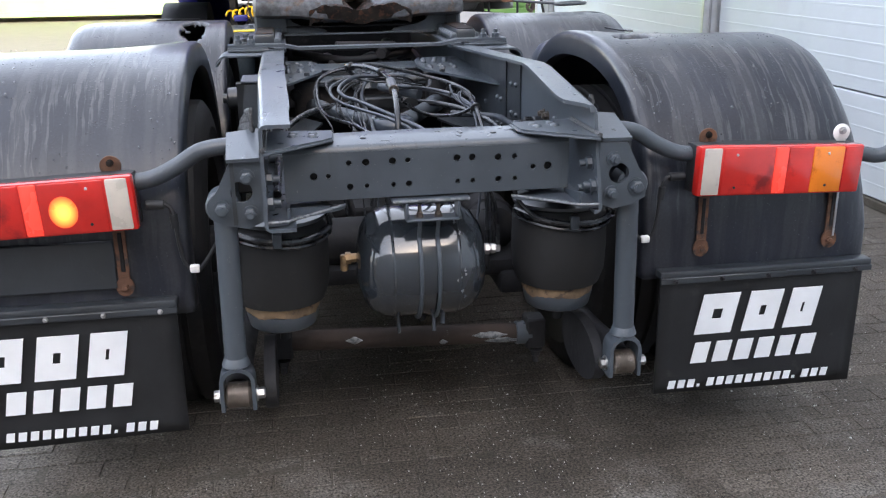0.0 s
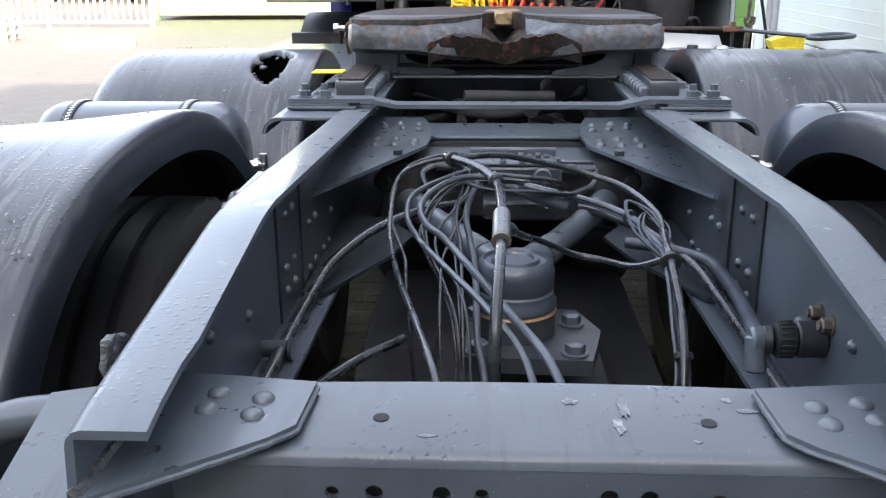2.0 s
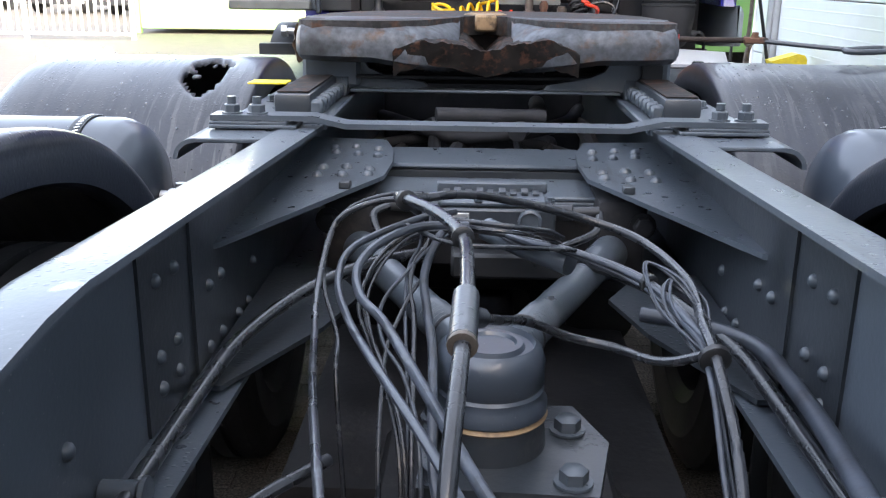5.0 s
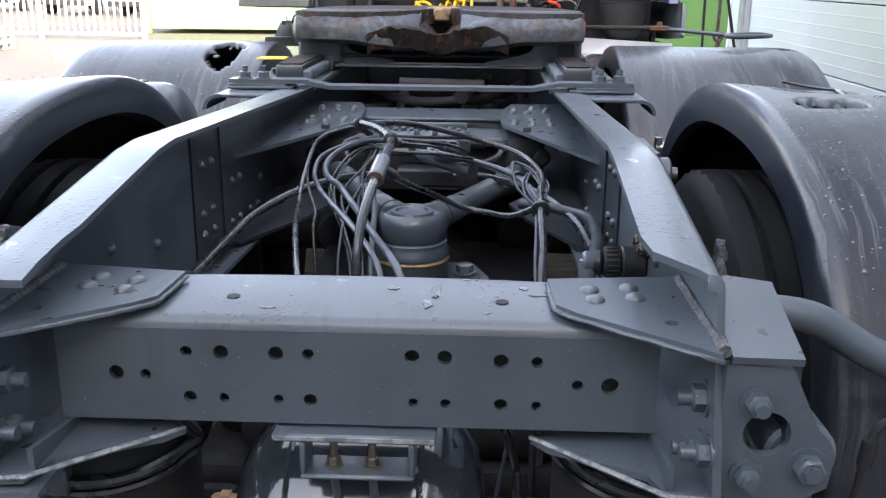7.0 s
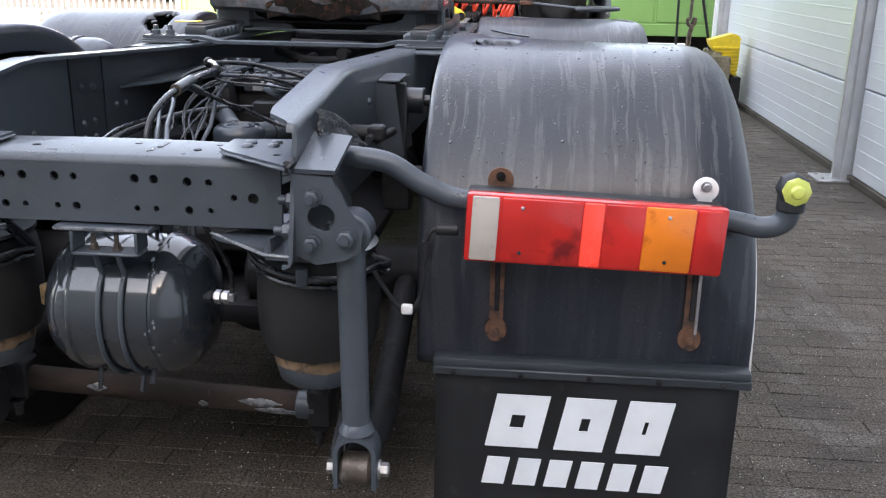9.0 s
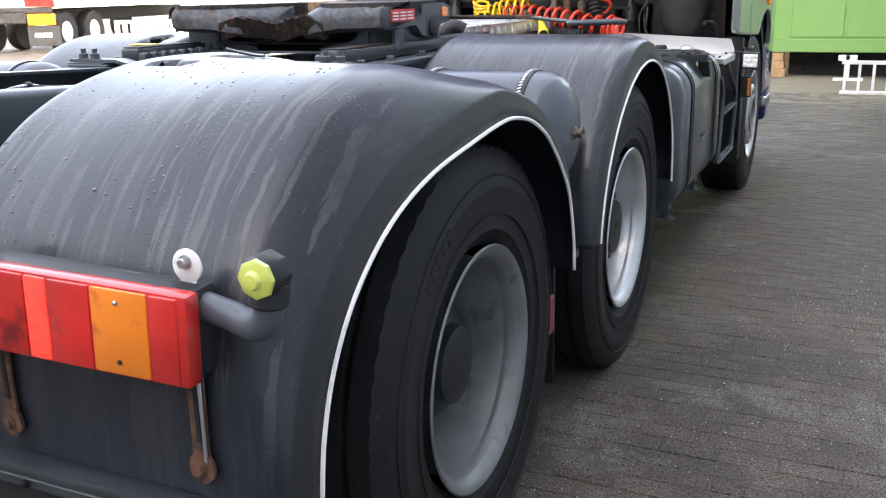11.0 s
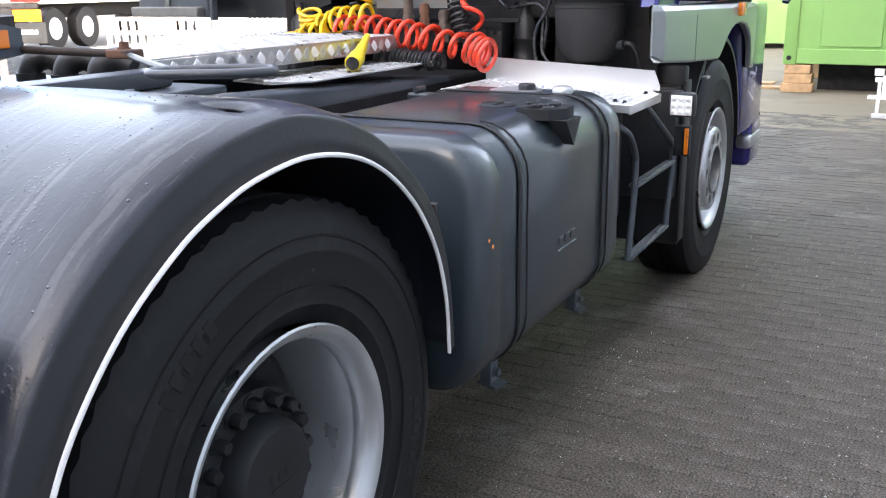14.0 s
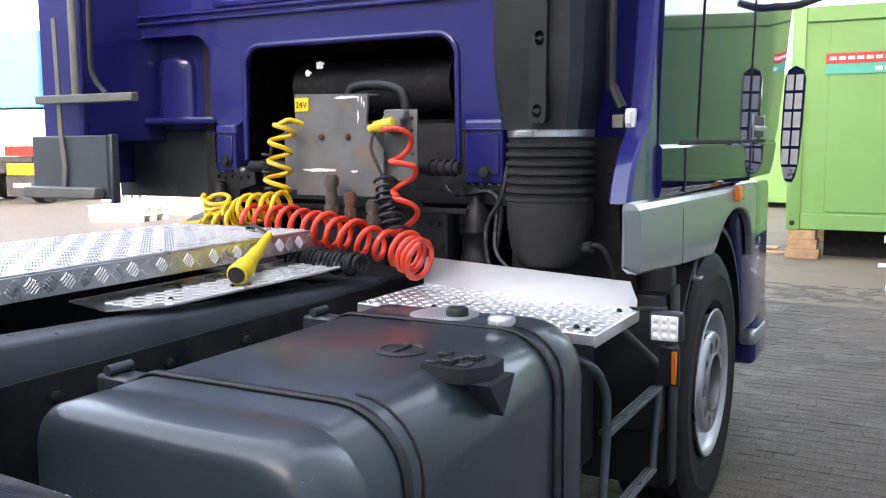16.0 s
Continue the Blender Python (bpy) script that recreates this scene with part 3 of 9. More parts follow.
cap = [[(x, 0.0, 1.0455), (x, 0.002, 1.053), (x, 0.006, 1.0585), (x, 0.013, 1.062), (x, 0.135 + 0.012 * math.cos(x * 3.2), 1.062 + 0.006 * math.cos(x * 3.2)),
        (x, 0.135 + 0.012 * math.cos(x * 3.2), 1.052), (x, 0.014, 1.053), (x, 0.009, 1.0455)] for x in [k * 0.363 / 6 for k in range(-6, 7)]]
part("top_flange", strip(cap, None), CHASSIS, beam, smooth=40)
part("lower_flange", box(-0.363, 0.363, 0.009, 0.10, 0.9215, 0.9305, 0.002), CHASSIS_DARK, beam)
# near-black sheet standing in for the shade inside the punched holes
part("inner_web", box(-0.36, 0.36, 0.0165, 0.02, 0.9315, 1.044, 0.0), DARK, beam)
for x in (-0.16, 0.177):
    part("flange_hole", lathe([(0.0085, 0), (0.0085, 0.0006)], (x, 0.067, 1.0648), (0, 0, 1), 14), DARK, beam)

for x0, x1, y0, y1 in ((0.088, 0.1, 0.075, 0.13), (0.079, 0.09, 0.04, 0.075), (0.212, 0.232, 0.088, 0.098), (0.2, 0.212, 0.11, 0.12), (-0.12, -0.1, 0.03, 0.036), (0.03, 0.046, 0.1, 0.112), (-0.28, -0.272, 0.02, 0.028), (0.155, 0.163, 0.028, 0.034)):
    o = []
    for k in range(20):
        a = 2 * math.pi * k / 20
        f = 1 + 0.6 * noise.noise(Vector((2.3 * math.cos(a) + x0 * 40, 2.3 * math.sin(a) + y0 * 30, 0.2)))
        o.append(((x0 + x1) / 2 + (x1 - x0) / 2 * f * math.cos(a), (y0 + y1) / 2 + (y1 - y0) / 2 * f * math.sin(a)))
    top = 1.062 + 0.006 * math.cos(3.2 * x0) * ((y0 + y1) / 2 - 0.013) / 0.13
    part("paint_scar", plate(o, 0.0014, (0, 0, top - 0.0004), (1, 0, 0), (0, 1, 0)), PALE_SCAR, beam, "bare pale scar in the paint", smooth=0)

for s in (-1, 1):
    o = [(s * 0.236, 0.118), (s * 0.24, 0.022), (s * 0.262, -0.004), (s * 0.402, -0.118), (s * 0.409, 0.14)]
    gus = part("corner_gusset", plate(o, 0.008, (0, 0, 1.0715), (1, 0, 0), (0, 1, 0), [(s * 0.366, -0.03, 0.008)]), CHASSIS, truck, smooth=30)
    for x, y in ((0.285, 0.075), (0.288, 0.04), (0.335, 0.085), (0.338, 0.05)):
        part("rivet", lathe([(0.0125, 0), (0.0115, 0.0032), (0.008, 0.0058), (0.0, 0.007)], (s * x, y, 1.0795), (0, 0, 1), 14), CHASSIS, gus)
    bead = []
    for (ax, ay), (bx, by) in zip(o, o[1:]):
        for k in range(14):
            q = k / 14
            bead.append((ax + (bx - ax) * q + 0.0016 * noise.noise(Vector((k * 1.7, ax * 9, 0))), ay + (by - ay) * q + 0.0016 * noise.noise(Vector((k * 1.9, ay * 9, 4))), 1.0715 + 0.0016 * noise.noise(Vector((k * 2.3, ax * 7, 8)))))
    part("weld_bead", tube(bead, 0.0034, 7, 1, True), CHASSIS, gus)
    part("weld_bead", tube([(s * (0.406 + 0.002 * noise.noise(Vector((k * 2.1, 0, 1)))), -0.11 + k * 0.0125, 1.0795 + 0.002 * noise.noise(Vector((k * 1.8, 3, 1)))) for k in range(20)], 0.0075, 7, 1, True), WELD, gus)
    o = [(s * 0.215, 0.012), (s * 0.235, -0.012), (s * 0.345, -0.07), (s * 0.36, -0.115), (s * 0.407, -0.12), (s * 0.407, 0.03), (s * 0.3, 0.06)]
    low = part("lower_gusset", plate(o, 0.008, (0, 0, 0.9), (1, 0, 0), (0, 1, 0)), CHASSIS, truck, smooth=30)
    rim = [(x + 0.0012 * noise.noise(Vector((x * 90, y * 90, 1))), y, 0.9085) for k in range(5) for x, y in [(o[0][0] + (o[3][0] - o[0][0]) * k / 4, o[0][1] + (o[3][1] - o[0][1]) * k / 4)]] + [(o[4][0], o[4][1], 0.9085)]
    part("worn_edge", tube(rim, 0.0035, 6, 2, True), PALE_SCAR, low, "pale chipped edge")
    part("stiffener", plate([(0.0, 0.0), (0.12, 0.0), (0.13, 0.008), (0.0, 0.028)], 0.007, (s * 0.36, -0.1, 0.908), (0, 1, 0), (0, 0, 1)), CHASSIS, low)
    # inner bolts where the beam meets the rail
    for y, z in ((-0.055, 1.0), (-0.05, 0.935), (-0.09, 0.95)):
        part("frame_bolt", join(bolt((s * 0.406, y, z), (-s, 0, 0), 0.016, 0.014), cyl((s * 0.391, y, z), (s * 0.373, y, z), 0.009, 10)), CHASSIS, truck)
    # damper bracket outside the rail
    o = [(s * 0.413, 1.06), (s * 0.484, 1.056), (s * 0.516, 0.99), (s * 0.540, 0.955), (s * 0.535, 0.915), (s * 0.505, 0.898), (s * 0.452, 0.888), (s * 0.413, 0.905)]
    br = part("damper_bracket", plate(o, 0.012 * s, (0, -0.085, 0), (1, 0, 0), (0, 0, 1), [(s * 0.4635, 0.979, 0.026)], seg=24), CHASSIS, truck, smooth=30)
    part("bracket_cap", plate([(0, 0), (0.075, -0.002), (0.079, 0.15), (0.0, 0.17)], 0.009, (s * 0.417, -0.1, 1.062), (s, 0, 0), (0, 0.97, 0.24)), CHASSIS, br, smooth=0)
    part("bracket_side", plate([(0, 0), (0.15, 0.0), (0.12, 0.09), (0.0, 0.16)], 0.009, (s * 0.486, -0.09, 0.9), (0, 1, 0), (0, 0, 1)), CHASSIS_DARK, br, smooth=0)
    for x, z in ((0.448, 1.018), (0.445, 0.93)):
        part("bracket_bolt", join(bolt((s * x, -0.098, z), (0, -1, 0), 0.014, 0.013), cyl((s * x, -0.11, z), (s * x, -0.124, z), 0.008, 10)), CHASSIS, br)
    # damper
    da = part("damper", join(cyl((s * 0.508, -0.052, 0.92), (s * 0.514, -0.05, 0.53), 0.028, 24, 0.003)), CHASSIS, truck, "dark grey painted damper tube")
    part("damper_eye", join(cyl((s * 0.51, -0.078, 0.942), (s * 0.51, -0.012, 0.942), 0.041, 24, 0.005), lathe([(0.03, 0), (0.03, 0.004)], (s * 0.51, -0.078, 0.942), (0, -1, 0), 20)), CHASSIS, da)
    part("damper_bolt", join(bolt((s * 0.51, -0.098, 0.943), (0, -1, 0), 0.0165, 0.016), cyl((s * 0.51, -0.11, 0.943), (s * 0.51, -0.122, 0.943), 0.009, 10)), CHASSIS, da)
    yoke = []
    for yy in (-0.082, -0.078, -0.022, -0.018):
        q = 0.003 if yy in (-0.082, -0.018) else 0.0
        path = [(-0.045, 0.405)] + [(0.045 * math.cos(radians(d)), 0.482 + 0.042 * math.sin(radians(d))) for d in range(180, -1, -18)] + [(0.045, 0.405)]
        inner = [(0.034, 0.405)] + [(0.034 * math.cos(radians(d)), 0.482 + 0.031 * math.sin(radians(d))) for d in range(0, 181, 18)] + [(-0.034, 0.405)]
        yoke.append([(s * 0.514 + x * (1 - q * 8), yy, z) for x, z in path] + [(s * 0.514 + x * (1 + q * 8), yy, z) for x, z in inner])
    fork = join(strip(yoke, None), cyl((s * 0.514, -0.05, 0.52), (s * 0.514, -0.05, 0.548), 0.036, 20, 0.004, 0.029))
    part("damper_fork", fork, CHASSIS, da)
    part("fork_bush", cyl((s * 0.514 - 0.0335, -0.05, 0.437), (s * 0.514 + 0.0335, -0.05, 0.437), 0.034, 24, 0.008), PIPE, da, "worn bare steel bush")
    part("fork_bolt", bolt((s * 0.514 - 0.046, -0.05, 0.437), (-1, 0, 0), 0.015, 0.014), STEEL, da)
    part("fork_nut", bolt((s * 0.514 + 0.046, -0.05, 0.437), (1, 0, 0), 0.015, 0.018), STEEL, da)
    # trailing arm and its rounded end
    part("trailing_arm", join(tube([(s * 0.515, -0.03, 0.437), (s * 0.518, 0.08, 0.435), (s * 0.52, 0.22, 0.42), (s * 0.51, 0.42, 0.43), (s * 0.48, 1.0, 0.5)], 0.036, 14), plate([(0.04 + 0.16 * math.cos(a), 0.41 + 0.085 * math.sin(a)) for a in [k * math.pi / 10 for k in range(20)]], 0.03, (s * 0.45, 0.1, 0), (0, 1, 0), (0, 0, 1))), DARK, truck)
    # air spring
    AX, AY = s * 0.392, 0.17
    bag = part("air_spring", lathe([(0.09, 0.0), (0.118, 0.012), (0.131, 0.05), (0.134, 0.12), (0.133, 0.19), (0.128, 0.22), (0.112, 0.235)], (AX, AY, 0.605), (0, 0, 1), 36), BELLOW, truck, "black rubber air spring with rust-rimmed grey piston")
    part("spring_piston", lathe([(0.084, 0.0), (0.092, 0.006), (0.1, 0.04), (0.1, 0.046)], (AX, AY, 0.54), (0, 0, 1), 36), CHASSIS, bag)
    rr_ = lathe([(0.1, 0.0), (0.1022, 0.008), (0.1022, 0.018), (0.1, 0.03), (0.095, 0.036)], (AX, AY, 0.584), (0, 0, 1), 72)
    for v in rr_.verts:
        if v.co.z < 0.594:
            v.co.z += 0.011 * noise.noise(Vector((v.co.x * 22, v.co.y * 22, s))) + 0.005 * noise.noise(Vector((v.co.x * 70, v.co.y * 70, s)))
    part("rust_rim", rr_, TAN, bag, "chipped tan and rusty rim")
    part("top_plate", lathe([(0.125, 0.0), (0.131, 0.004), (0.131, 0.012), (0.1, 0.02)], (AX, AY, 0.842), (0, 0, 1), 36), CHASSIS_DARK, bag)
    part("piston_bolt", join(bolt((AX, AY, 0.54), (0, 0, -1), 0.016, 0.016), cyl((AX, AY, 0.53), (AX, AY, 0.49), 0.014, 10)), DARK, bag)
    # rope-like hose round the top of the spring
    ring = [(AX + 0.139 * math.cos(a), AY + 0.139 * math.sin(a), 0.822 - 0.012 * math.sin(a * 1.5)) for a in [math.pi * (1.08 + k * 0.09) for k in range(11)]]
    ring = [(s * 0.27, 0.06, 0.925)] + [(p if s < 0 else (2 * AX - p[0], p[1], p[2])) for p in reversed(ring)][::1] if s < 0 else ring + [(s * 0.27, 0.08, 0.925)]
    part("air_hose", join(tube(ring, 0.0085, 8, 5), tube([(p[0], p[1], p[2] - 0.017) for p in ring], 0.0055, 6, 5)), CABLE, truck)
    part("hose_clamp", box(AX - 0.012, AX + 0.012, AY - 0.153, AY - 0.13, 0.80, 0.838, 0.003), CHASSIS, truck)

# small tank on its bracket under the beam
TX0, TX1, TY, TZ, TR = -0.19, 0.168, 0.145, 0.706, 0.154
prof = [(0.0, 0.0), (0.05, 0.003), (0.1, 0.016), (0.132, 0.038), (0.15, 0.07), (TR, 0.09), (TR, TX1 - TX0 - 0.09), (0.15, TX1 - TX0 - 0.07), (0.132, TX1 - TX0 - 0.038), (0.1, TX1 - TX0 - 0.016), (0.05, TX1 - TX0 - 0.003), (0.0, TX1 - TX0)]
atank = part("air_tank", lathe(prof, (TX0, TY, TZ), (1, 0, 0), 48), GLOSSTANK, truck, "glossy dark grey round air tank hung under the beam")
for x in (TX0 + 0.092, TX1 - 0.092):
    part("weld_seam", lathe([(TR + 0.0005, -0.004), (TR + 0.003, 0), (TR + 0.0005, 0.004)], (x, TY, TZ), (1, 0, 0), 48), GLOSSTANK, atank)
for x in (-0.028, 0.02):
    arc = [(x, TY - (TR + 0.006) * math.cos(a), TZ + (TR + 0.006) * math.sin(a)) for a in [radians(d) for d in range(-80, 41, 8)]]
    part("strap_rod", tube(arc + [(x, 0.004, 0.85), (x, 0.004, 0.875)], 0.0055, 8, 3), CHASSIS, atank)
    part("strap_nut", join(bolt((x, 0.004, 0.867), (0, 0, 1), 0.0085, 0.01), cyl((x, 0.004, 0.87), (x, 0.004, 0.9), 0.005, 10)), PIPE, atank)
part("tank_bracket", join(box(-0.1, 0.1, -0.02, 0.07, 0.909, 0.92, 0.003), box(-0.066, -0.059, -0.022, 0.03, 0.868, 0.91, 0.002), box(0.067, 0.074, -0.022, 0.03, 0.868, 0.91, 0.002), box(-0.066, 0.074, -0.022, 0.03, 0.86, 0.867, 0.003)), CHASSIS, atank)
srng = random.Random(4)
for k in range(14):
    a0, x0, r0 = radians(srng.uniform(-30, 75)), TX1 - 0.09 + srng.uniform(-0.012, 0.012), srng.uniform(0.0012, 0.0035)
    o = [(r0 * (1 + 0.6 * srng.uniform(-1, 1)) * math.cos(q), 1.8 * r0 * (1 + 0.6 * srng.uniform(-1, 1)) * math.sin(q)) for q in [j * math.pi / 6 for j in range(12)]]
    part("paint_scar", plate(o, 0.0008, (x0, TY - (TR + 0.0016) * math.cos(a0), TZ + (TR + 0.0016) * math.sin(a0)), (1, 0, 0), (0, math.sin(a0), math.cos(a0))), PALE_SCAR, atank, smooth=0)
part("worn_edge", box(-0.098, 0.098, -0.0222, -0.0202, 0.9125, 0.9185, 0.0005), PALE_SCAR, atank, "edge worn to bare metal")
part("drain_plug", join(cyl((-0.01, TY, TZ - TR - 0.02), (-0.01, TY, TZ - TR + 0.01), 0.012, 10), bolt((-0.01, TY, TZ - TR - 0.018), (0, 0, -1), 0.01, 0.008)), DARK, atank)
part("brass_elbow", join(cyl((-0.185, TY - 0.01, 0.725), (-0.215, TY - 0.01, 0.725), 0.013, 8), lathe([(0.017, 0), (0.017, 0.014)], (-0.202, TY - 0.01, 0.725), (-1, 0, 0), 6), cyl((-0.22, TY - 0.01, 0.735), (-0.22, TY - 0.01, 0.69), 0.011, 10, 0.002)), BRASS, atank, "dull brass elbow fitting")
part("air_union", join(cyl((0.165, TY - 0.01, 0.726), (0.2, TY - 0.01, 0.726), 0.009, 10), lathe([(0.016, 0), (0.016, 0.012)], (0.17, TY - 0.01, 0.726), (1, 0, 0), 6), lathe([(0.014, 0), (0.014, 0.012)], (0.187, TY - 0.01, 0.726), (1, 0, 0), 6), box(0.197, 0.214, TY - 0.019, TY - 0.001, 0.717, 0.737, 0.003)), ZINC, atank, "zinc air union with hose")
part("air_hose", tube([(0.207, TY - 0.01, 0.735), (0.205, TY - 0.012, 0.79), (0.19, 0.1, 0.86), (0.17, 0.08, 0.915)], 0.006, 8), CABLE, truck)
part("air_hose", tube([(0.24, 0.1, 0.915), (0.255, 0.09, 0.87), (0.29, 0.06, 0.835), (0.33, 0.05, 0.822)], 0.006, 8), CABLE, truck)

# rusty stabiliser tube and its clamps
part("stabiliser_tube", join(cyl((-0.40, 0.3, 0.425), (0.37, 0.3, 0.39), 0.031, 20)), RUSTY_TUBE, truck, "rusty stabiliser tube with chipped paint")
for x0, x1, a0 in ((-0.22, -0.17, 0.2), (0.06, 0.085, -0.3), (0.16, 0.27, 0.25), (0.2, 0.31, -0.35)):
    flake = bmesh.new()
    rows = []
    for k in range(9):
        x = x0 + (x1 - x0) * k / 8
        hw = 0.3 * math.sin(math.pi * (k + 0.3) / 8.6) * (1 + 0.5 * noise.noise(Vector((x * 60, a0, 0))))
        zc = 0.425 - 0.035 * (x + 0.4) / 0.77
        rows.append([flake.verts.new((x, 0.3 - 0.0318 * math.cos(a0 + hw * q), zc + 0.0318 * math.sin(a0 + hw * q))) for q in (-1, -0.3, 0.3, 1)])
    for ra, rb in zip(rows, rows[1:]):
        for k in range(3):
            flake.faces.new((ra[k], ra[k + 1], rb[k + 1], rb[k]))
    fo = part("paint_flake", flake, PALE_SCAR, truck, "pale flake of old paint on the tube", smooth=50)
    fo.modifiers.new("thickness", "SOLIDIFY").thickness = 0.0012
part("tube_sleeve", join(cyl((0.3, 0.3, 0.393), (0.35, 0.3, 0.391), 0.036, 20, 0.003)), CHASSIS, truck, "grey sleeve at the tube end")
for x, z in ((-0.405, 0.42), (0.36, 0.39)):
    part("tube_clamp", join(box(x - 0.03, x + 0.03, 0.265, 0.335, z - 0.042, z + 0.055, 0.006), bolt((x, 0.27, z - 0.045), (0, 0, -1), 0.015, 0.016), cyl((x, 0.27, z - 0.05), (x, 0.27, z - 0.085), 0.01, 8)), DARK, truck)

# axles, differential and the v-shaped rods above it
for y in (1.0, 2.42):
    ax = part("axle_housing", join(cyl((-0.9, y, 0.505), (0.9, y, 0.505), 0.085, 20), lathe([(0.1, -0.2), (0.19, -0.12), (0.225, 0.0), (0.19, 0.12), (0.1, 0.22)], (0.05, y, 0.52), (0, 1, 0), 24)), DARK, truck)
    part("axle_pad", box(-0.16, 0.2, y - 0.35, y + 0.1, 0.66, 0.72, 0.01), DARK, ax)
hub = part("rod_hub", lathe([(0.08, 0.0), (0.08, 0.012), (0.075, 0.018), (0.075, 0.03), (0.071, 0.034), (0.075, 0.04), (0.075, 0.07), (0.07, 0.086), (0.061, 0.093), (0.058, 0.086), (0.047, 0.086), (0.044, 0.093), (0.036, 0.093), (0.033, 0.088), (0.0, 0.088)], (0.004, 0.86, 0.885), (0, 0, 1), 40), TANKPAINT, truck, "round dark grey cap over the axle rods")
part("hub_base", join(plate([(-0.1, -0.11), (0.13, -0.12), (0.16, 0.02), (0.12, 0.13), (-0.1, 0.13)], 0.03, (0.012, 0.84, 0.80), (1, 0, 0), (0, 1, 0)), lathe([(0.08, 0), (0.076, 0.06)], (0.004, 0.86, 0.825), (0, 0, 1), 30)), CHASSIS_DARK, hub)
part("seal_ring", lathe([(0.076, 0), (0.081, 0.005), (0.076, 0.01)], (0.004, 0.86, 0.872), (0, 0, 1), 36), BRASS, hub)
for x, y in ((0.105, 0.89), (0.1, 0.75), (-0.075, 0.75), (-0.08, 0.92)):
    part("hub_bolt", join(bolt((x + 0.012, y, 0.832), (0, 0, 1), 0.019, 0.018)), CHASSIS, hub)
for s in (-1, 1):
    a, b = Vector((0.004 + s * 0.026, 0.92, 0.937)), Vector((s * 0.255, 1.46, 0.93))
    d = (b - a).normalized()
    rod = part("axle_rod", lathe([(0.04, 0.0), (0.034, 0.05), (0.0335, 0.066), (0.0285, 0.068), (0.0285, 0.074), (0.031, 0.077)] + [(0.031 if k % 2 else 0.0285, 0.083 + 0.006 * k) for k in range(12)] + [(0.029, 0.16), (0.0295, 0.46), (0.034, 0.47), (0.036, 0.49), (0.036, 0.56)], a, d, 28), CHASSIS, truck)
    part("seal_band", lathe([(0.0345, 0.0), (0.0355, 0.003), (0.0345, 0.006)], a + d * 0.062, d, 28), DARK, rod)
    part("rod_mount", join(box(s * 0.27 - 0.05, s * 0.27 + 0.05, 1.46, 1.62, 0.87, 1.03, 0.015, 2), bolt((s * 0.31, 1.46, 0.98), (0, -1, 0), 0.02, 0.02)), DARK, rod)

# unseen shaft and brake chambers, near-black, added to darken the underbody
part("drive_shaft", join(cyl((0.03, 1.2, 0.56), (0.03, 2.2, 0.6), 0.06, 18, 0.004), lathe([(0.09, -0.05), (0.09, 0.05)], (0.03, 1.7, 0.58), (0, 1, 0.03), 18)), DARK, truck)
for s in (-1, 1):
    for y in (0.62, 1.86):
        part("brake_chamber", lathe([(0.05, 0), (0.085, 0.02), (0.09, 0.06), (0.097, 0.066), (0.097, 0.074), (0.09, 0.08), (0.085, 0.15), (0.05, 0.17)], (s * 0.3, y, 0.62), (0, 1, 0.2), 22), DARK, truck, "black brake chamber, added to darken the underbody")
# invented dark fillers that hide the bright ground between the rails
part("mid_member", box(-0.34, 0.34, 2.86, 2.91, 0.86, 1.105, 0.01), DARK, truck)
part("axle_pan", box(-0.40, 0.40, 0.52, 0.9, 0.5, 0.56, 0.02, 2), DARK, truck)
part("axle_pan", box(-0.36, 0.36, 1.1, 1.95, 0.55, 0.6, 0.02, 2), DARK, truck)
for s in (-1, 1):
    part("axle_link", box(*sorted((s * 0.3, s * 0.42)), 0.5, 0.9, 0.44, 0.52, 0.02, 2), DARK, truck)
    part("brake_chamber", cyl((s * 0.3, 0.62, 0.62), (s * 0.1, 0.62, 0.62), 0.08, 18, 0.01), DARK, truck)
part("axle_carrier", join(box(-0.36, 0.36, 1.95, 2.75, 0.66, 0.86, 0.03, 2)), DARK, truck)
for k, (x0, y0, z0) in enumerate(((-0.28, 2.0, 0.99), (-0.2, 2.1, 1.03), (-0.1, 1.98, 1.01), (0.02, 2.05, 1.04), (0.13, 1.98, 1.0), (0.22, 2.12, 1.03))):
    part("pipe", tube([(x0, y0 + 0.6, z0 - 0.06), (x0 + 0.06, y0 + 0.3, z0), (x0 + 0.02 + 0.05 * (k % 2), y0, z0 - 0.02), (x0 + 0.1, y0 - 0.12, z0 - 0.12)], 0.011 + 0.006 * (k % 3), 8), BLACK if k % 2 else DARK, truck)
# cross member with gusset plates and rivets
xm = part("cross_member", join(box(-0.225, 0.225, 1.515, 1.69, 1.012, 1.022, 0.003), box(-0.225, 0.225, 1.515, 1.69, 1.0, 1.012, 0.003)), CHASSIS, truck, smooth=30)
part("cross_step", box(-0.225, 0.225, 1.6905, 1.7, 1.012, 1.037, 0.002), CHASSIS_DARK, xm)
part("cross_top", box(-0.225, 0.225, 1.69, 1.90, 1.038, 1.05, 0.005), CHASSIS, xm)
part("cross_web", box(-0.225, 0.225, 1.56, 1.57, 0.86, 0.999, 0.003), DARK, xm)
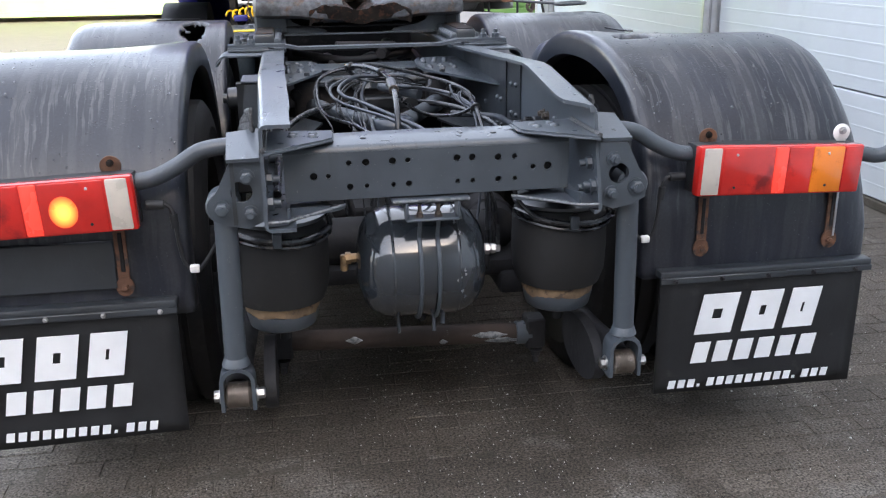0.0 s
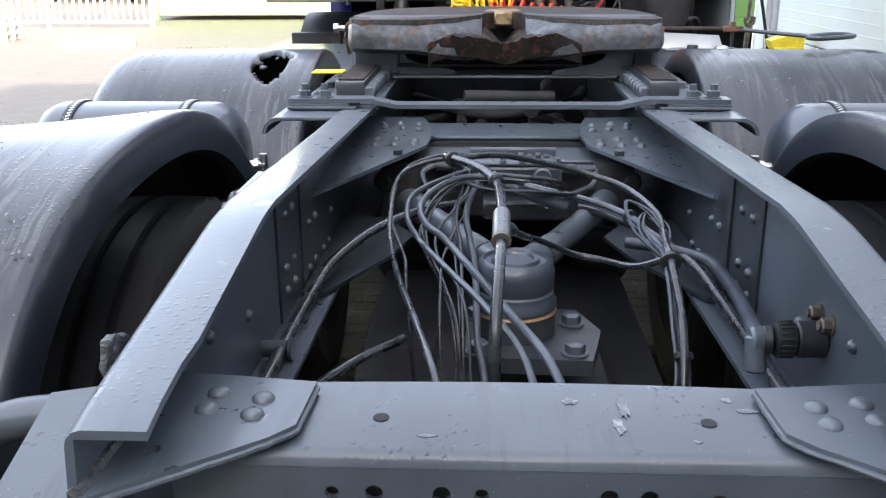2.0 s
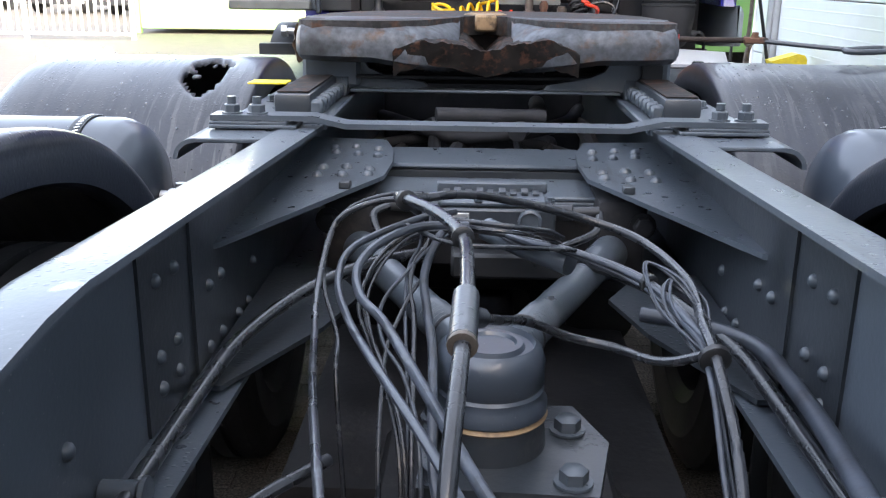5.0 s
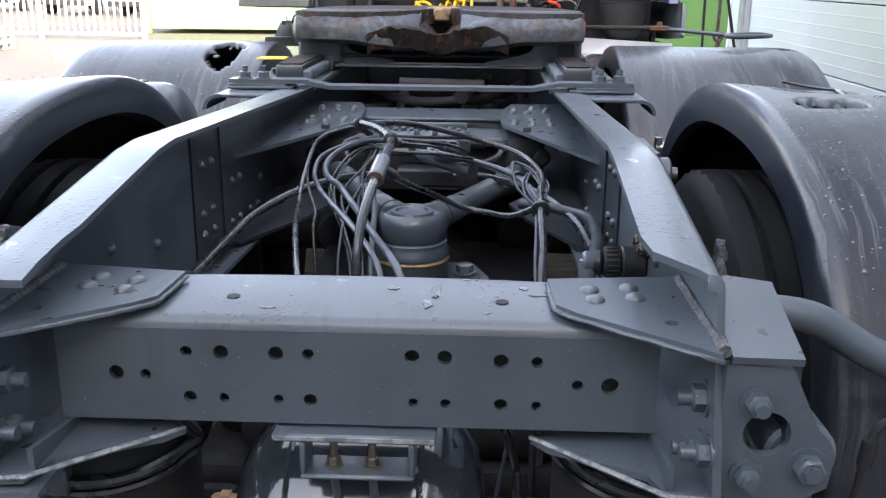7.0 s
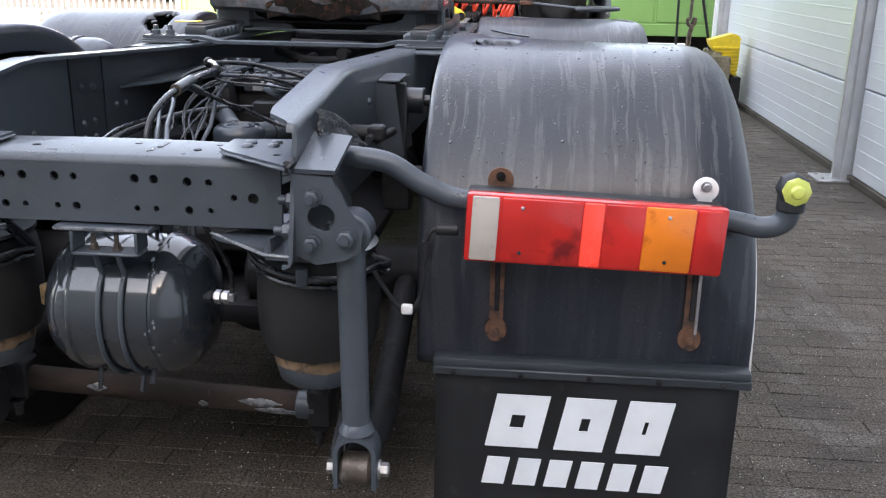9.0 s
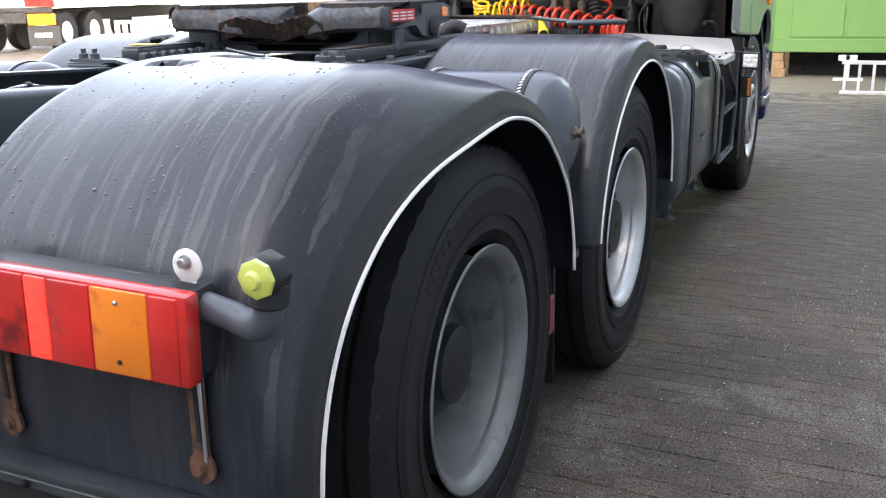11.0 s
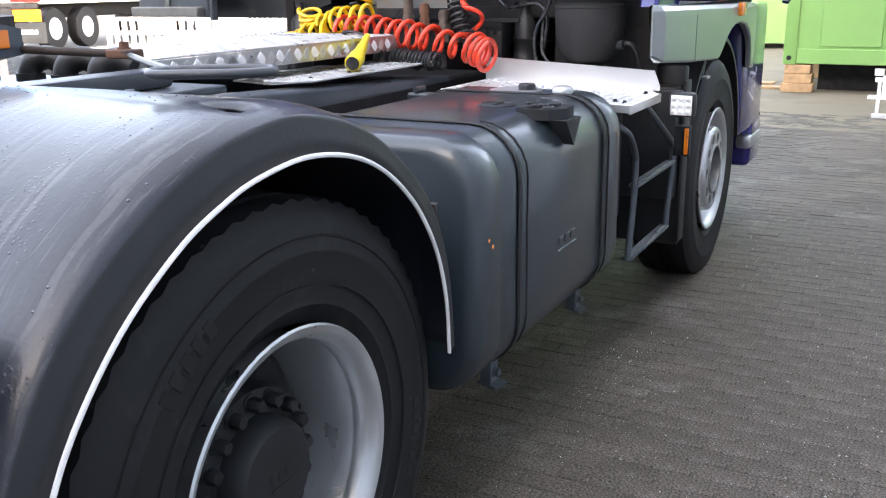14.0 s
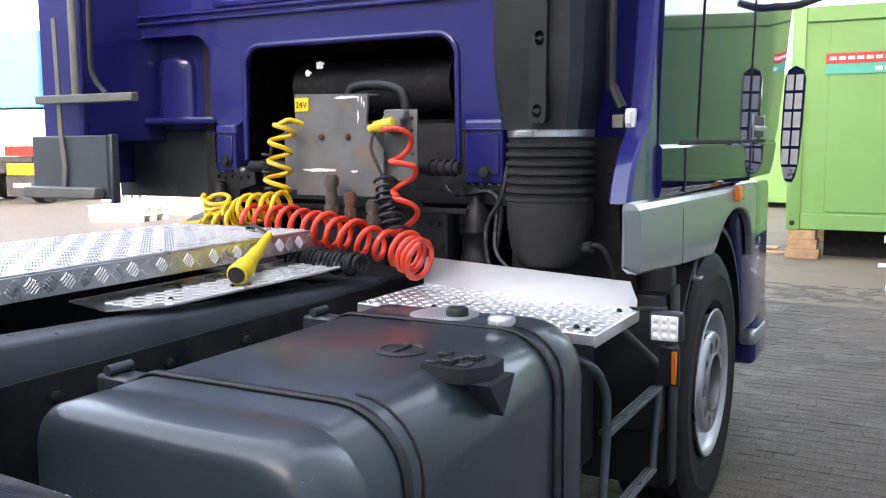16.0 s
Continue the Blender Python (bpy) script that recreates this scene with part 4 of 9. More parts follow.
for s in (-1, 1):
    o = [(s * 0.418, 1.01), (s * 0.405, 1.02), (s * 0.205, 1.515), (s * 0.2, 1.66), (s * 0.21, 1.8), (s * 0.24, 1.93), (s * 0.422, 1.95)]
    gp = part("gusset_plate", plate(o, 0.009, (0, 0, 1.052), (1, 0, 0), (0, 1, 0), [(s * 0.33, 1.37, 0.007), (s * 0.3, 1.55, 0.006), (s * 0.38, 1.3, 0.006)]), CHASSIS, truck, smooth=30)
    for x, y in ((0.238, 1.515), (0.288, 1.505), (0.338, 1.5), (0.24, 1.562), (0.29, 1.585), (0.338, 1.575), (0.238, 1.71), (0.284, 1.725), (0.336, 1.745), (0.245, 1.79), (0.3, 1.815), (0.345, 1.8)):
        part("rivet", rivet((s * x, y, 1.061), (0, 0, 1), 0.0125), CHASSIS, gp)
    part("square_bolt", box(s * 0.267 - 0.011, s * 0.267 + 0.011, 1.385, 1.41, 1.061, 1.075, 0.002), CHASSIS_DARK, gp)
vb = part("valve_block", box(-0.10, 0.12, 1.25, 1.35, 1.02, 1.062, 0.004), CHASSIS_DARK, truck, "dark valve block with air pipes")
part("valve_lid", box(-0.085, 0.105, 1.258, 1.342, 1.0625, 1.074, 0.004), CHASSIS, vb)
for k in range(9):
    part("valve_rib", box(-0.078 + k * 0.02, -0.066 + k * 0.02, 1.30, 1.333, 1.0745, 1.079 + 0.003 * (k % 2), 0.001), CHASSIS_DARK, vb)
part("valve_rim", box(-0.09, 0.11, 1.335, 1.352, 1.07, 1.09, 0.003), CHASSIS, vb)
part("valve_eye", join(lathe([(0.021, 0), (0.021, 0.01), (0.017, 0.012), (0.015, 0.006), (0.0, 0.006)], (0.075, 1.25, 1.042), (0, -1, 0), 20)), CHASSIS, vb)
part("valve_label", box(-0.07, -0.03, 1.246, 1.2495, 1.025, 1.055, 0.001), SILVER, vb, "worn pale type plate")
for x in (-0.09, -0.015, 0.03, 0.11):
    part("valve_bolt", bolt((x, 1.262, 1.074), (0, 0, 1), 0.006, 0.006), CHASSIS, vb)
part("port", join(cyl((-0.1, 1.3, 1.05), (-0.13, 1.3, 1.052), 0.016, 12, 0.002), cyl((-0.13, 1.3, 1.052), (-0.17, 1.3, 1.055), 0.011, 10)), BLACK, vb)
part("port", join(cyl((0.12, 1.3, 1.045), (0.155, 1.295, 1.047), 0.015, 12, 0.002), cyl((0.155, 1.295, 1.047), (0.2, 1.29, 1.05), 0.01, 10)), BLACK, vb)
part("lower_valve", box(-0.06, 0.14, 1.2, 1.3, 0.95, 0.995, 0.006), BLACK, vb)
part("grey_sleeve", tube([(0.0, 1.2, 1.04), (0.06, 1.14, 1.03), (0.13, 1.08, 1.02)], 0.02, 10), CHASSIS, vb)
part("pipe", tube([(0.2, 1.29, 1.05), (0.19, 1.26, 1.02), (0.12, 1.22, 1.0), (0.08, 1.2, 0.98)], 0.007, 8), CABLE, vb)
part("pipe", tube([(-0.17, 1.3, 1.055), (-0.2, 1.28, 1.04), (-0.18, 1.24, 1.0)], 0.007, 8), CABLE, vb)

# shelves, pipes and plugs along the rails
for s in (-1, 1):
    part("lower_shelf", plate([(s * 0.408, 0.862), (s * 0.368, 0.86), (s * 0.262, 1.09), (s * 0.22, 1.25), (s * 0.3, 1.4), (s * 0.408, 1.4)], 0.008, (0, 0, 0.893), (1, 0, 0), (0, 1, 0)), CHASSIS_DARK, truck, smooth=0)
    pipe = part("air_pipe", tube([(s * 0.385, 0.16, 0.905), (s * 0.382, 0.5, 0.915), (s * 0.375, 0.8, 0.925), (s * 0.355, 0.95, 0.94), (s * 0.29, 1.12, 0.955), (s * 0.2, 1.25, 0.96), (s * 0.1, 1.36, 0.95)], 0.011, 10), CABLE, truck)
    if s < 0:
        part("pipe_clip", join(cyl((s * 0.412, 0.56, 0.918), (s * 0.372, 0.56, 0.918), 0.014, 12), lathe([(0.019, 0), (0.019, 0.006)], (s * 0.368, 0.56, 0.918), (-s, 0, 0), 12)), CHASSIS, pipe)
plug = part("air_coupling", join(cyl((0.413, 0.40, 1.017), (0.374, 0.40, 1.016), 0.026, 24, 0.003), lathe([(0.02, 0), (0.024, 0.002), (0.024, 0.026), (0.02, 0.028)], (0.373, 0.4, 1.016), (-1, 0, 0), 24), cyl((0.345, 0.40, 1.015), (0.33, 0.402, 1.014), 0.02, 16, 0.003)), BLACK, truck, "black ribbed coupling on the frame")
for k in range(18):
    a = 2 * math.pi * k / 18
    part("grip_rib", box(0.35, 0.37, 0.4 + 0.0245 * math.cos(a) - 0.0018, 0.4 + 0.0245 * math.cos(a) + 0.0018, 1.016 + 0.0245 * math.sin(a) - 0.0018, 1.016 + 0.0245 * math.sin(a) + 0.0018, 0.0006), BLACK, plug)
part("coupling_elbow", join(lathe([(0.017, 0), (0.019, 0.004), (0.019, 0.016), (0.015, 0.02)], (0.333, 0.402, 1.014), (-1, 0, 0), 16), cyl((0.322, 0.39, 0.97), (0.322, 0.402, 1.02), 0.015, 14, 0.003)), CHASSIS, plug)
part("coupling_pipe", tube([(0.324, 0.41, 1.012), (0.345, 0.5, 0.995), (0.37, 0.66, 0.975), (0.382, 0.8, 0.962), (0.385, 0.9, 0.955), (0.36, 0.97, 0.95), (0.3, 1.02, 0.95), (0.24, 1.05, 0.95)], 0.012, 10), CABLE_BLUE, plug)
for y, z in ((0.423, 1.046), (0.378, 1.046)):
    part("rusty_bolt", join(bolt((0.413, y, z), (-1, 0, 0), 0.011, 0.012), cyl((0.404, y, z), (0.394, y, z), 0.007, 10)), PIPE, truck)
valve = part("drain_valve", join(cyl((0.42, 0.42, 1.045), (0.47, 0.42, 1.045), 0.02, 12, 0.003), box(0.46, 0.5, 0.395, 0.445, 1.03, 1.065, 0.006), cyl((0.48, 0.43, 1.03), (0.49, 0.6, 1.02), 0.011, 10), cyl((0.47, 0.36, 1.04), (0.47, 0.4, 1.04), 0.009, 8)), BLACK, truck)
for s in (-1, 1):
    part("link_bracket", join(plate([(0.78, 0.93), (1.0, 0.93), (0.98, 1.12), (0.82, 1.13)], 0.05 * s, (s * 0.436, 0, 0), (0, 1, 0), (0, 0, 1)), cyl((s * 0.47, 0.88, 1.06), (s * 0.54, 0.88, 1.06), 0.036, 20, 0.004), cyl((s * 0.54, 0.88, 1.06), (s * 0.555, 0.88, 1.06), 0.016, 10), box(s * 0.44, s * 0.5, 0.78, 0.8, 0.9, 1.12, 0.004)), CHASSIS_DARK, truck)
    part("web_plug", join(cyl((s * 0.5, 0.75, 0.87), (s * 0.56, 0.75, 0.87), 0.03, 16, 0.003), box(s * 0.44, s * 0.52, 0.72, 0.8, 0.78, 0.88, 0.006)), DARK, truck)
    # rough patch where the lamp arm leaves the rail
    pn = 18
    bl = bmesh.new()
    gridv = []
    for i in range(pn + 1):
        u = i / pn
        zt = 1.158 - 0.03 * u - 0.075 * u * u
        row = []
        for k in range(pn + 1):
            v = k / pn
            y, z = 0.04 + 0.215 * u, 1.052 + (max(zt, 1.06) - 1.052) * v - 0.012 * u
            nn = noise.noise(Vector((y * 60, z * 60, s))) * 0.006 + noise.noise(Vector((y * 150, z * 150, s))) * 0.004
            row.append(bl.verts.new((s * (0.432 + 0.05 * u + 0.012 * math.sin(math.pi * min(1, u * 1.1)) * (1 - v) + nn), y, z)))
        gridv.append(row)
    for i in range(pn):
        for k in range(pn):
            bl.faces.new((gridv[i][k], gridv[i + 1][k], gridv[i + 1][k + 1], gridv[i][k + 1]))
    wp = part("weld_patch", bl, WELD, truck, "rough lumpy grey weld patch on the rail", smooth=60)
    sm0 = wp.modifiers.new("thickness", "SOLIDIFY")
    sm0.thickness, sm0.offset = 0.008, 0

# cable loops lying in the frame
rng = random.Random(5)
loop = part("cable_loop", tube([(-0.10, 1.1, 1.09), (-0.133, 1.06, 1.125), (-0.125, 1.0, 1.14), (-0.07, 0.9, 1.144), (-0.035, 0.808, 1.138), (-0.028, 0.68, 1.138), (-0.028, 0.554, 1.13), (-0.033, 0.43, 1.11), (-0.038, 0.345, 1.07), (-0.04, 0.315, 1.0), (-0.04, 0.3, 0.85), (-0.04, 0.3, 0.62)], 0.0084, 10, 8), CABLE, truck, "coiled dark grey cables and air hoses tied together")


def lay(nm, r, mt, *pts, twins=0):
    """One cable of the bundle, with thinner ones running beside it."""
    x, y, z = pts[-1]
    if 0.79 < z < 0.97 and x > -0.25:
        pts = pts + ((x * 0.8 - 0.01, y - 0.1, z - 0.28),)
    part(nm, tube(pts, r, 9, 8), mt, loop)
    for k in range(twins):
        off = Vector((rng.uniform(-1, 1), rng.uniform(-1, 1), rng.uniform(-1, 0.3))) * (r * 2.2 + 0.004)
        part("cable", tube([Vector(p) + off + Vector((rng.uniform(-1, 1), rng.uniform(-1, 1), rng.uniform(-1, 1))) * 0.0035 for p in pts], r * rng.uniform(0.6, 0.95), 7, 7), rng.choice((CABLE, CABLE_BLUE)), loop)


lay("hose", 0.0062, CABLE, (-0.022, 0.57, 1.122), (0.01, 0.7, 1.07), (0.051, 0.812, 1.025), (0.11, 0.855, 0.988), (0.164, 0.845, 0.98), (0.214, 0.765, 0.995), (0.265, 0.719, 1.028))
lay("hose", 0.0068, CABLE, (-0.114, 1.0, 1.138), (-0.03, 1.07, 1.13), (0.074, 1.117, 1.103), (0.17, 1.13, 1.075), (0.24, 1.08, 1.058), (0.276, 0.93, 1.047), (0.268, 0.8, 1.035), (0.265, 0.72, 1.025), (0.265, 0.62, 0.98), (0.258, 0.534, 0.921), (0.25, 0.48, 0.8), (0.25, 0.46, 0.55))
lay("cable", 0.0052, CABLE_BLUE, (0.02, 1.15, 1.05), (0.055, 1.102, 1.049), (0.14, 1.03, 1.05), (0.222, 0.95, 1.036), (0.258, 0.83, 1.024), (0.268, 0.72, 1.016), (0.268, 0.61, 0.955), (0.265, 0.52, 0.85), (0.26, 0.48, 0.6), twins=2)
lay("cable", 0.004, CABLE_BLUE, (0.02, 1.15, 1.045), (0.06, 1.1, 1.04), (0.14, 1.06, 1.045), (0.225, 0.98, 1.03), (0.262, 0.84, 1.015), (0.258, 0.72, 1.01), (0.252, 0.61, 0.95), (0.245, 0.52, 0.85))
lay("cable", 0.005, CABLE, (-0.1, 1.06, 1.125), (-0.17, 1.09, 1.112), (-0.225, 1.08, 1.09), (-0.243, 1.05, 1.06), (-0.24, 0.92, 1.02), (-0.221, 0.785, 1.006), (-0.19, 0.6, 1.02), (-0.15, 0.4, 1.036), (-0.115, 0.24, 1.03), (-0.1, 0.19, 0.98), (-0.09, 0.17, 0.8))
lay("cable", 0.0034, CABLE, (-0.1, 1.07, 1.13), (-0.16, 1.1, 1.12), (-0.22, 1.1, 1.095), (-0.25, 1.07, 1.05), (-0.243, 1.0, 1.0), (-0.21, 0.9, 0.96), (-0.2, 0.82, 0.92))
lay("cable", 0.0052, CABLE_BLUE, (-0.05, 1.08, 1.1), (-0.108, 1.03, 1.1), (-0.19, 0.95, 1.08), (-0.2, 0.86, 1.06), (-0.17, 0.74, 1.05), (-0.12, 0.6, 1.05), (-0.05, 0.42, 1.048), (0.0, 0.28, 1.03), (0.02, 0.2, 0.95), (0.03, 0.17, 0.8))
lay("cable", 0.0032, CABLE, (0.032, 1.025, 1.088), (-0.037, 1.029, 1.09), (-0.107, 1.021, 1.083), (-0.147, 0.999, 1.065), (-0.171, 0.958, 1.037), (-0.176, 0.917, 1.012), (-0.156, 0.855, 0.98), (-0.127, 0.78, 0.949), (-0.1, 0.69, 0.88), twins=2)
lay("hose", 0.0062, CABLE_BLUE, (-0.03, 1.0, 1.1), (-0.1, 0.97, 1.105), (-0.15, 0.92, 1.095), (-0.174, 0.862, 1.077), (-0.16, 0.78, 1.066), (-0.124, 0.706, 1.062), (-0.07, 0.55, 1.056), (-0.02, 0.4, 1.05), (0.03, 0.267, 1.035), (0.05, 0.2, 0.98), (0.06, 0.17, 0.82))
lay("hose", 0.0066, CABLE_BLUE, (-0.05, 1.06, 1.09), (-0.07, 1.019, 1.082), (-0.091, 0.958, 1.039), (-0.083, 0.896, 1.003), (-0.074, 0.842, 0.975), (-0.069, 0.761, 0.944), (-0.065, 0.69, 0.88), (-0.05, 0.62, 0.8))
lay("cable", 0.0034, CABLE, (-0.087, 1.06, 1.113), (-0.089, 1.005, 1.072), (-0.105, 0.978, 1.052), (-0.11, 0.937, 1.026), (-0.101, 0.883, 0.995), (-0.094, 0.761, 0.943), (-0.09, 0.68, 0.86), twins=1)
lay("cable", 0.003, CABLE_BLUE, (-0.06, 1.02, 1.08), (-0.084, 0.999, 1.067), (-0.124, 0.951, 1.034), (-0.145, 0.917, 1.013), (-0.149, 0.883, 0.994), (-0.137, 0.842, 0.974), (-0.104, 0.78, 0.95), (-0.08, 0.69, 0.88))
lay("cable", 0.003, CABLE, (-0.095, 0.96, 1.03), (-0.109, 0.924, 1.018), (-0.124, 0.883, 0.994), (-0.134, 0.842, 0.974), (-0.134, 0.761, 0.942), (-0.13, 0.68, 0.86))
lay("cable", 0.0044, CABLE, (-0.05, 1.03, 1.1), (0.03, 1.0, 1.1), (0.09, 1.05, 1.08), (0.12, 1.12, 1.05), twins=1)
lay("cable", 0.0036, CABLE, (-0.12, 1.0, 1.1), (-0.05, 0.94, 1.09), (0.05, 0.96, 1.08), (0.13, 1.02, 1.06))
lay("cable", 0.0025, CABLE, (0.278, 0.82, 1.03), (0.25, 0.9, 1.06), (0.215, 0.93, 1.07), (0.225, 0.86, 1.03), (0.268, 0.78, 1.005), twins=2)
lay("cable", 0.0025, CABLE_BLUE, (0.278, 0.8, 1.02), (0.29, 0.88, 1.035), (0.26, 0.93, 1.05), (0.245, 0.87, 1.03), (0.272, 0.77, 1.0), twins=2)
lay("hose", 0.0088, CABLE, (-0.2, 0.74, 0.86), (-0.27, 0.62, 0.87), (-0.34, 0.5, 0.86), (-0.36, 0.4, 0.84))
part("hose_tee", join(cyl((-0.028, 0.60, 1.136), (-0.03, 0.50, 1.124), 0.014, 14, 0.003), cyl((-0.028, 0.555, 1.13), (-0.012, 0.61, 1.107), 0.011, 12, 0.003)), CHASSIS_DARK, loop)
part("hose_ring", lathe([(0.0145, 0), (0.0152, 0.003), (0.0145, 0.006)], (-0.03, 0.5, 1.124), (-0.02, -0.98, -0.15), 14), PIPE, loop)
for p, d, r in (((0.265, 0.72, 1.02), (0.0, -1, -0.25), 0.016), ((0.228, 0.95, 1.034), (0.35, -1, -0.15), 0.011), ((-0.12, 0.99, 1.139), (0.5, -1, 0), 0.0125), ((0.26, 0.55, 0.92), (0, -0.6, -1), 0.013), ((-0.035, 0.808, 1.138), (0.1, -1, 0), 0.0115)):
    part("cable_tie", lathe([(r, -0.006), (r + 0.003, -0.004), (r + 0.003, 0.004), (r, 0.006)], p, d, 14), BLACK, loop)


# ---- mudguards ----
def resample(pts, n):
    pts = smooth_path([Vector((0, a, b)) for a, b in pts], 10)
    L = [0.0]
    for a, b in zip(pts, pts[1:]):
        L.append(L[-1] + (b - a).length)
    out = []
    k = 0
    for i in range(n + 1):
        s = L[-1] * i / n
        while k < len(pts) - 2 and L[k + 1] < s:
            k += 1
        out.append(pts[k].lerp(pts[k + 1], (s - L[k]) / max(1e-9, L[k + 1] - L[k])))
    return out


def mudguard(s, arch, shell, x_in, x_out, tears=(), seed=0, shell_in=None):
    """A curved mudguard; its inner side may follow a rounder line than the outer one."""
    n = 110
    A, S, SI = resample(arch, n), resample(shell, n), resample(shell_in or shell, n)
    # the inner side is given as metres below the shell (negative), the outer as a share of arch to shell
    cols = [(x_in + 0.035, -0.086), (x_in + 0.012, -0.083), (x_in + 0.001, -0.079), (x_in, -0.07), (x_in, -0.03), (x_in + 0.002, -0.016), (x_in + 0.007, -0.006), (x_in + 0.016, -0.001), (x_in + 0.03, 0.0)]
    m = 52
    cols += [(x_in + 0.03 + (x_out - 0.15 - x_in - 0.03) * k / m, 0.0) for k in range(1, m + 1)]
    # the rounded shoulder runs down to a crease; below it a flat lip carries the trim
    shoulder = [(x_out - 0.115, 0.985), (x_out - 0.083, 0.93), (x_out - 0.056, 0.82), (x_out - 0.034, 0.63), (x_out - 0.016, 0.38), (x_out - 0.004, 0.12), (x_out, 0.0)]
    lip = [(x_out + 0.001, 0.9), (x_out + 0.006, 0.5), (x_out + 0.014, 0.0)]
    bm = bmesh.new()
    inward = []
    for i in range(n + 1):
        d = S[min(n, i + 1)] - S[max(0, i - 1)]
        inward.append(Vector((0, -d.z, d.y)).normalized())
    grid = []
    for i in range(n + 1):
        row = []
        fc = min(0.72, 0.068 / (S[i] - A[i]).length)
        places = []
        for x, f in cols:
            q = min(1.0, 1.5 * max(0.0, x - x_in) / (x_out - x_in))
            places.append((x, SI[i].lerp(S[i], q * q * (3 - 2 * q)) - inward[i] * -f))
        places += [(x, A[i].lerp(S[i], fc + (1 - fc) * f)) for x, f in shoulder] + [(x, A[i].lerp(S[i], fc * f)) for x, f in lip]
        for x, p in places:
            d = 0.0035 * noise.noise(Vector((x * 4, p.y * 4 + seed, p.z * 4)))
            q = (S[i] - A[i]).normalized() * d
            row.append(bm.verts.new((s * x, p.y + q.y, p.z + q.z)))
        grid.append(row)
    rd, dv, df = random.Random(40 + seed), [], []
    for _ in range(1500):
        i, k = rd.randrange(2, n - 2), rd.randrange(7, len(grid[0]) - 6)
        p = grid[i][k].co.lerp(grid[i + 1][k + 1].co, rd.random())
        up = (grid[i][k + 1].co - grid[i][k].co).cross(grid[i + 1][k].co - grid[i][k].co).normalized() * s
        if up.z < 0.5 or noise.noise(p * 7) + 0.28 < rd.random() * 0.8 or any(((p.x - s * tx) / rx) ** 2 + ((p.y - ty) / ry) ** 2 < 3.5 for tx, ty, rx, ry in tears):
            continue
        r = rd.uniform(0.001, 0.0029) * (1.6 if rd.random() < 0.08 else 1)
        u = up.orthogonal().normalized()
        w = up.cross(u)
        p = p + up * (0.0001 if s > 0 else 0.0061)
        b0 = len(dv)
        for rad, h in ((1.0, 0.0), (0.72, 0.34)):
            dv += [p + (u * math.cos(q * math.pi / 3) + w * math.sin(q * math.pi / 3)) * rad * r + up * h * r for q in range(6)]
        dv.append(p + up * 0.5 * r)
        for q in range(6):
            j = (q + 1) % 6
            df += [(b0 + q, b0 + j, b0 + 6 + j, b0 + 6 + q), (b0 + 6 + q, b0 + 6 + j, b0 + 12)]
    for i in range(n):
        for k in range(len(grid[0]) - 1):
            c = (grid[i][k].co + grid[i + 1][k + 1].co) / 2
            hole = False
            for tx, ty, rx, ry in tears:
                w = 1 + 1.3 * noise.noise(c * 45 + Vector((seed, 0, 0)))
                if c.z > 0.9 and ((c.x - s * tx) / rx) ** 2 + ((c.y - ty) / ry) ** 2 < w:
                    hole = True
            if not hole:
                bm.faces.new((grid[i][k], grid[i][k + 1], grid[i + 1][k + 1], grid[i + 1][k]))
    for e in bm.edges:
        if e.is_boundary:
            for v in e.verts:
                if any(((v.co.x - s * tx) / rx) ** 2 + ((v.co.y - ty) / ry) ** 2 < 3 for tx, ty, rx, ry in tears) and v.co.z > 0.9:
                    v.co += Vector((noise.noise(v.co * 60) * 0.006, noise.noise(v.co * 60 + Vector((9, 0, 0))) * 0.008, -0.004 - 0.006 * abs(noise.noise(v.co * 40))))
    bm.faces.ensure_lookup_table()
    for fc in bm.faces:  # the lip is plain
        if min(abs(v.co.x) for v in fc.verts) > x_out - 0.001:
            fc.material_index = 1
    ob = part("mudguard", bm, FENDER, truck, "black plastic mudguard with dried water streaks and torn holes", smooth=50)
    ob.data.materials.append(FENDER_SIDE)
    dm_ = bpy.data.meshes.new("water_drops")
    dm_.from_pydata(dv, [], df)
    dm_.materials.append(WATER)
    dm_.polygons.foreach_set("use_smooth", [True] * len(dm_.polygons))
    do = new("water_drops", dm_)
    do.parent = ob
    tagged(do, kind="stuff")
    mod = ob.modifiers.new("thickness", "SOLIDIFY")
    mod.thickness, mod.offset = 0.006, -1
    # white edge trim
    trim = bmesh.new()
    rows = []
    for i in range(n + 1):
        p = A[i]
        d = (S[i] - A[i]).normalized()
        tq = [(s * (x_out + 0.014 + 0.0045 * math.cos(a)), p + d * (0.001 + 0.0045 * math.sin(a))) for a in [k * math.pi / 4 for k in range(8)]]
        rows.append([trim.verts.new((x, q.y, q.z)) for x, q in tq])
    for a, b in zip(rows, rows[1:]):
        for k in range(8):
            j = (k + 1) % 8
            trim.faces.new((a[k], a[j], b[j], b[k]))
    trim.faces.new(rows[0])
    trim.faces.new(list(reversed(rows[-1])))
    part("edge_trim", trim, WHITE, ob, "white rubber edge trim")
    return ob


ARCH_REAR = [(0.165, 0.6), (0.185, 0.73), (0.23, 0.84), (0.31, 0.935), (0.43, 1.012), (0.58, 1.06), (0.768, 1.088), (0.933, 1.106), (1.029, 1.102), (1.138, 1.077), (1.262, 1.012), (1.405, 0.875), (1.465, 0.737), (1.483, 0.62)]
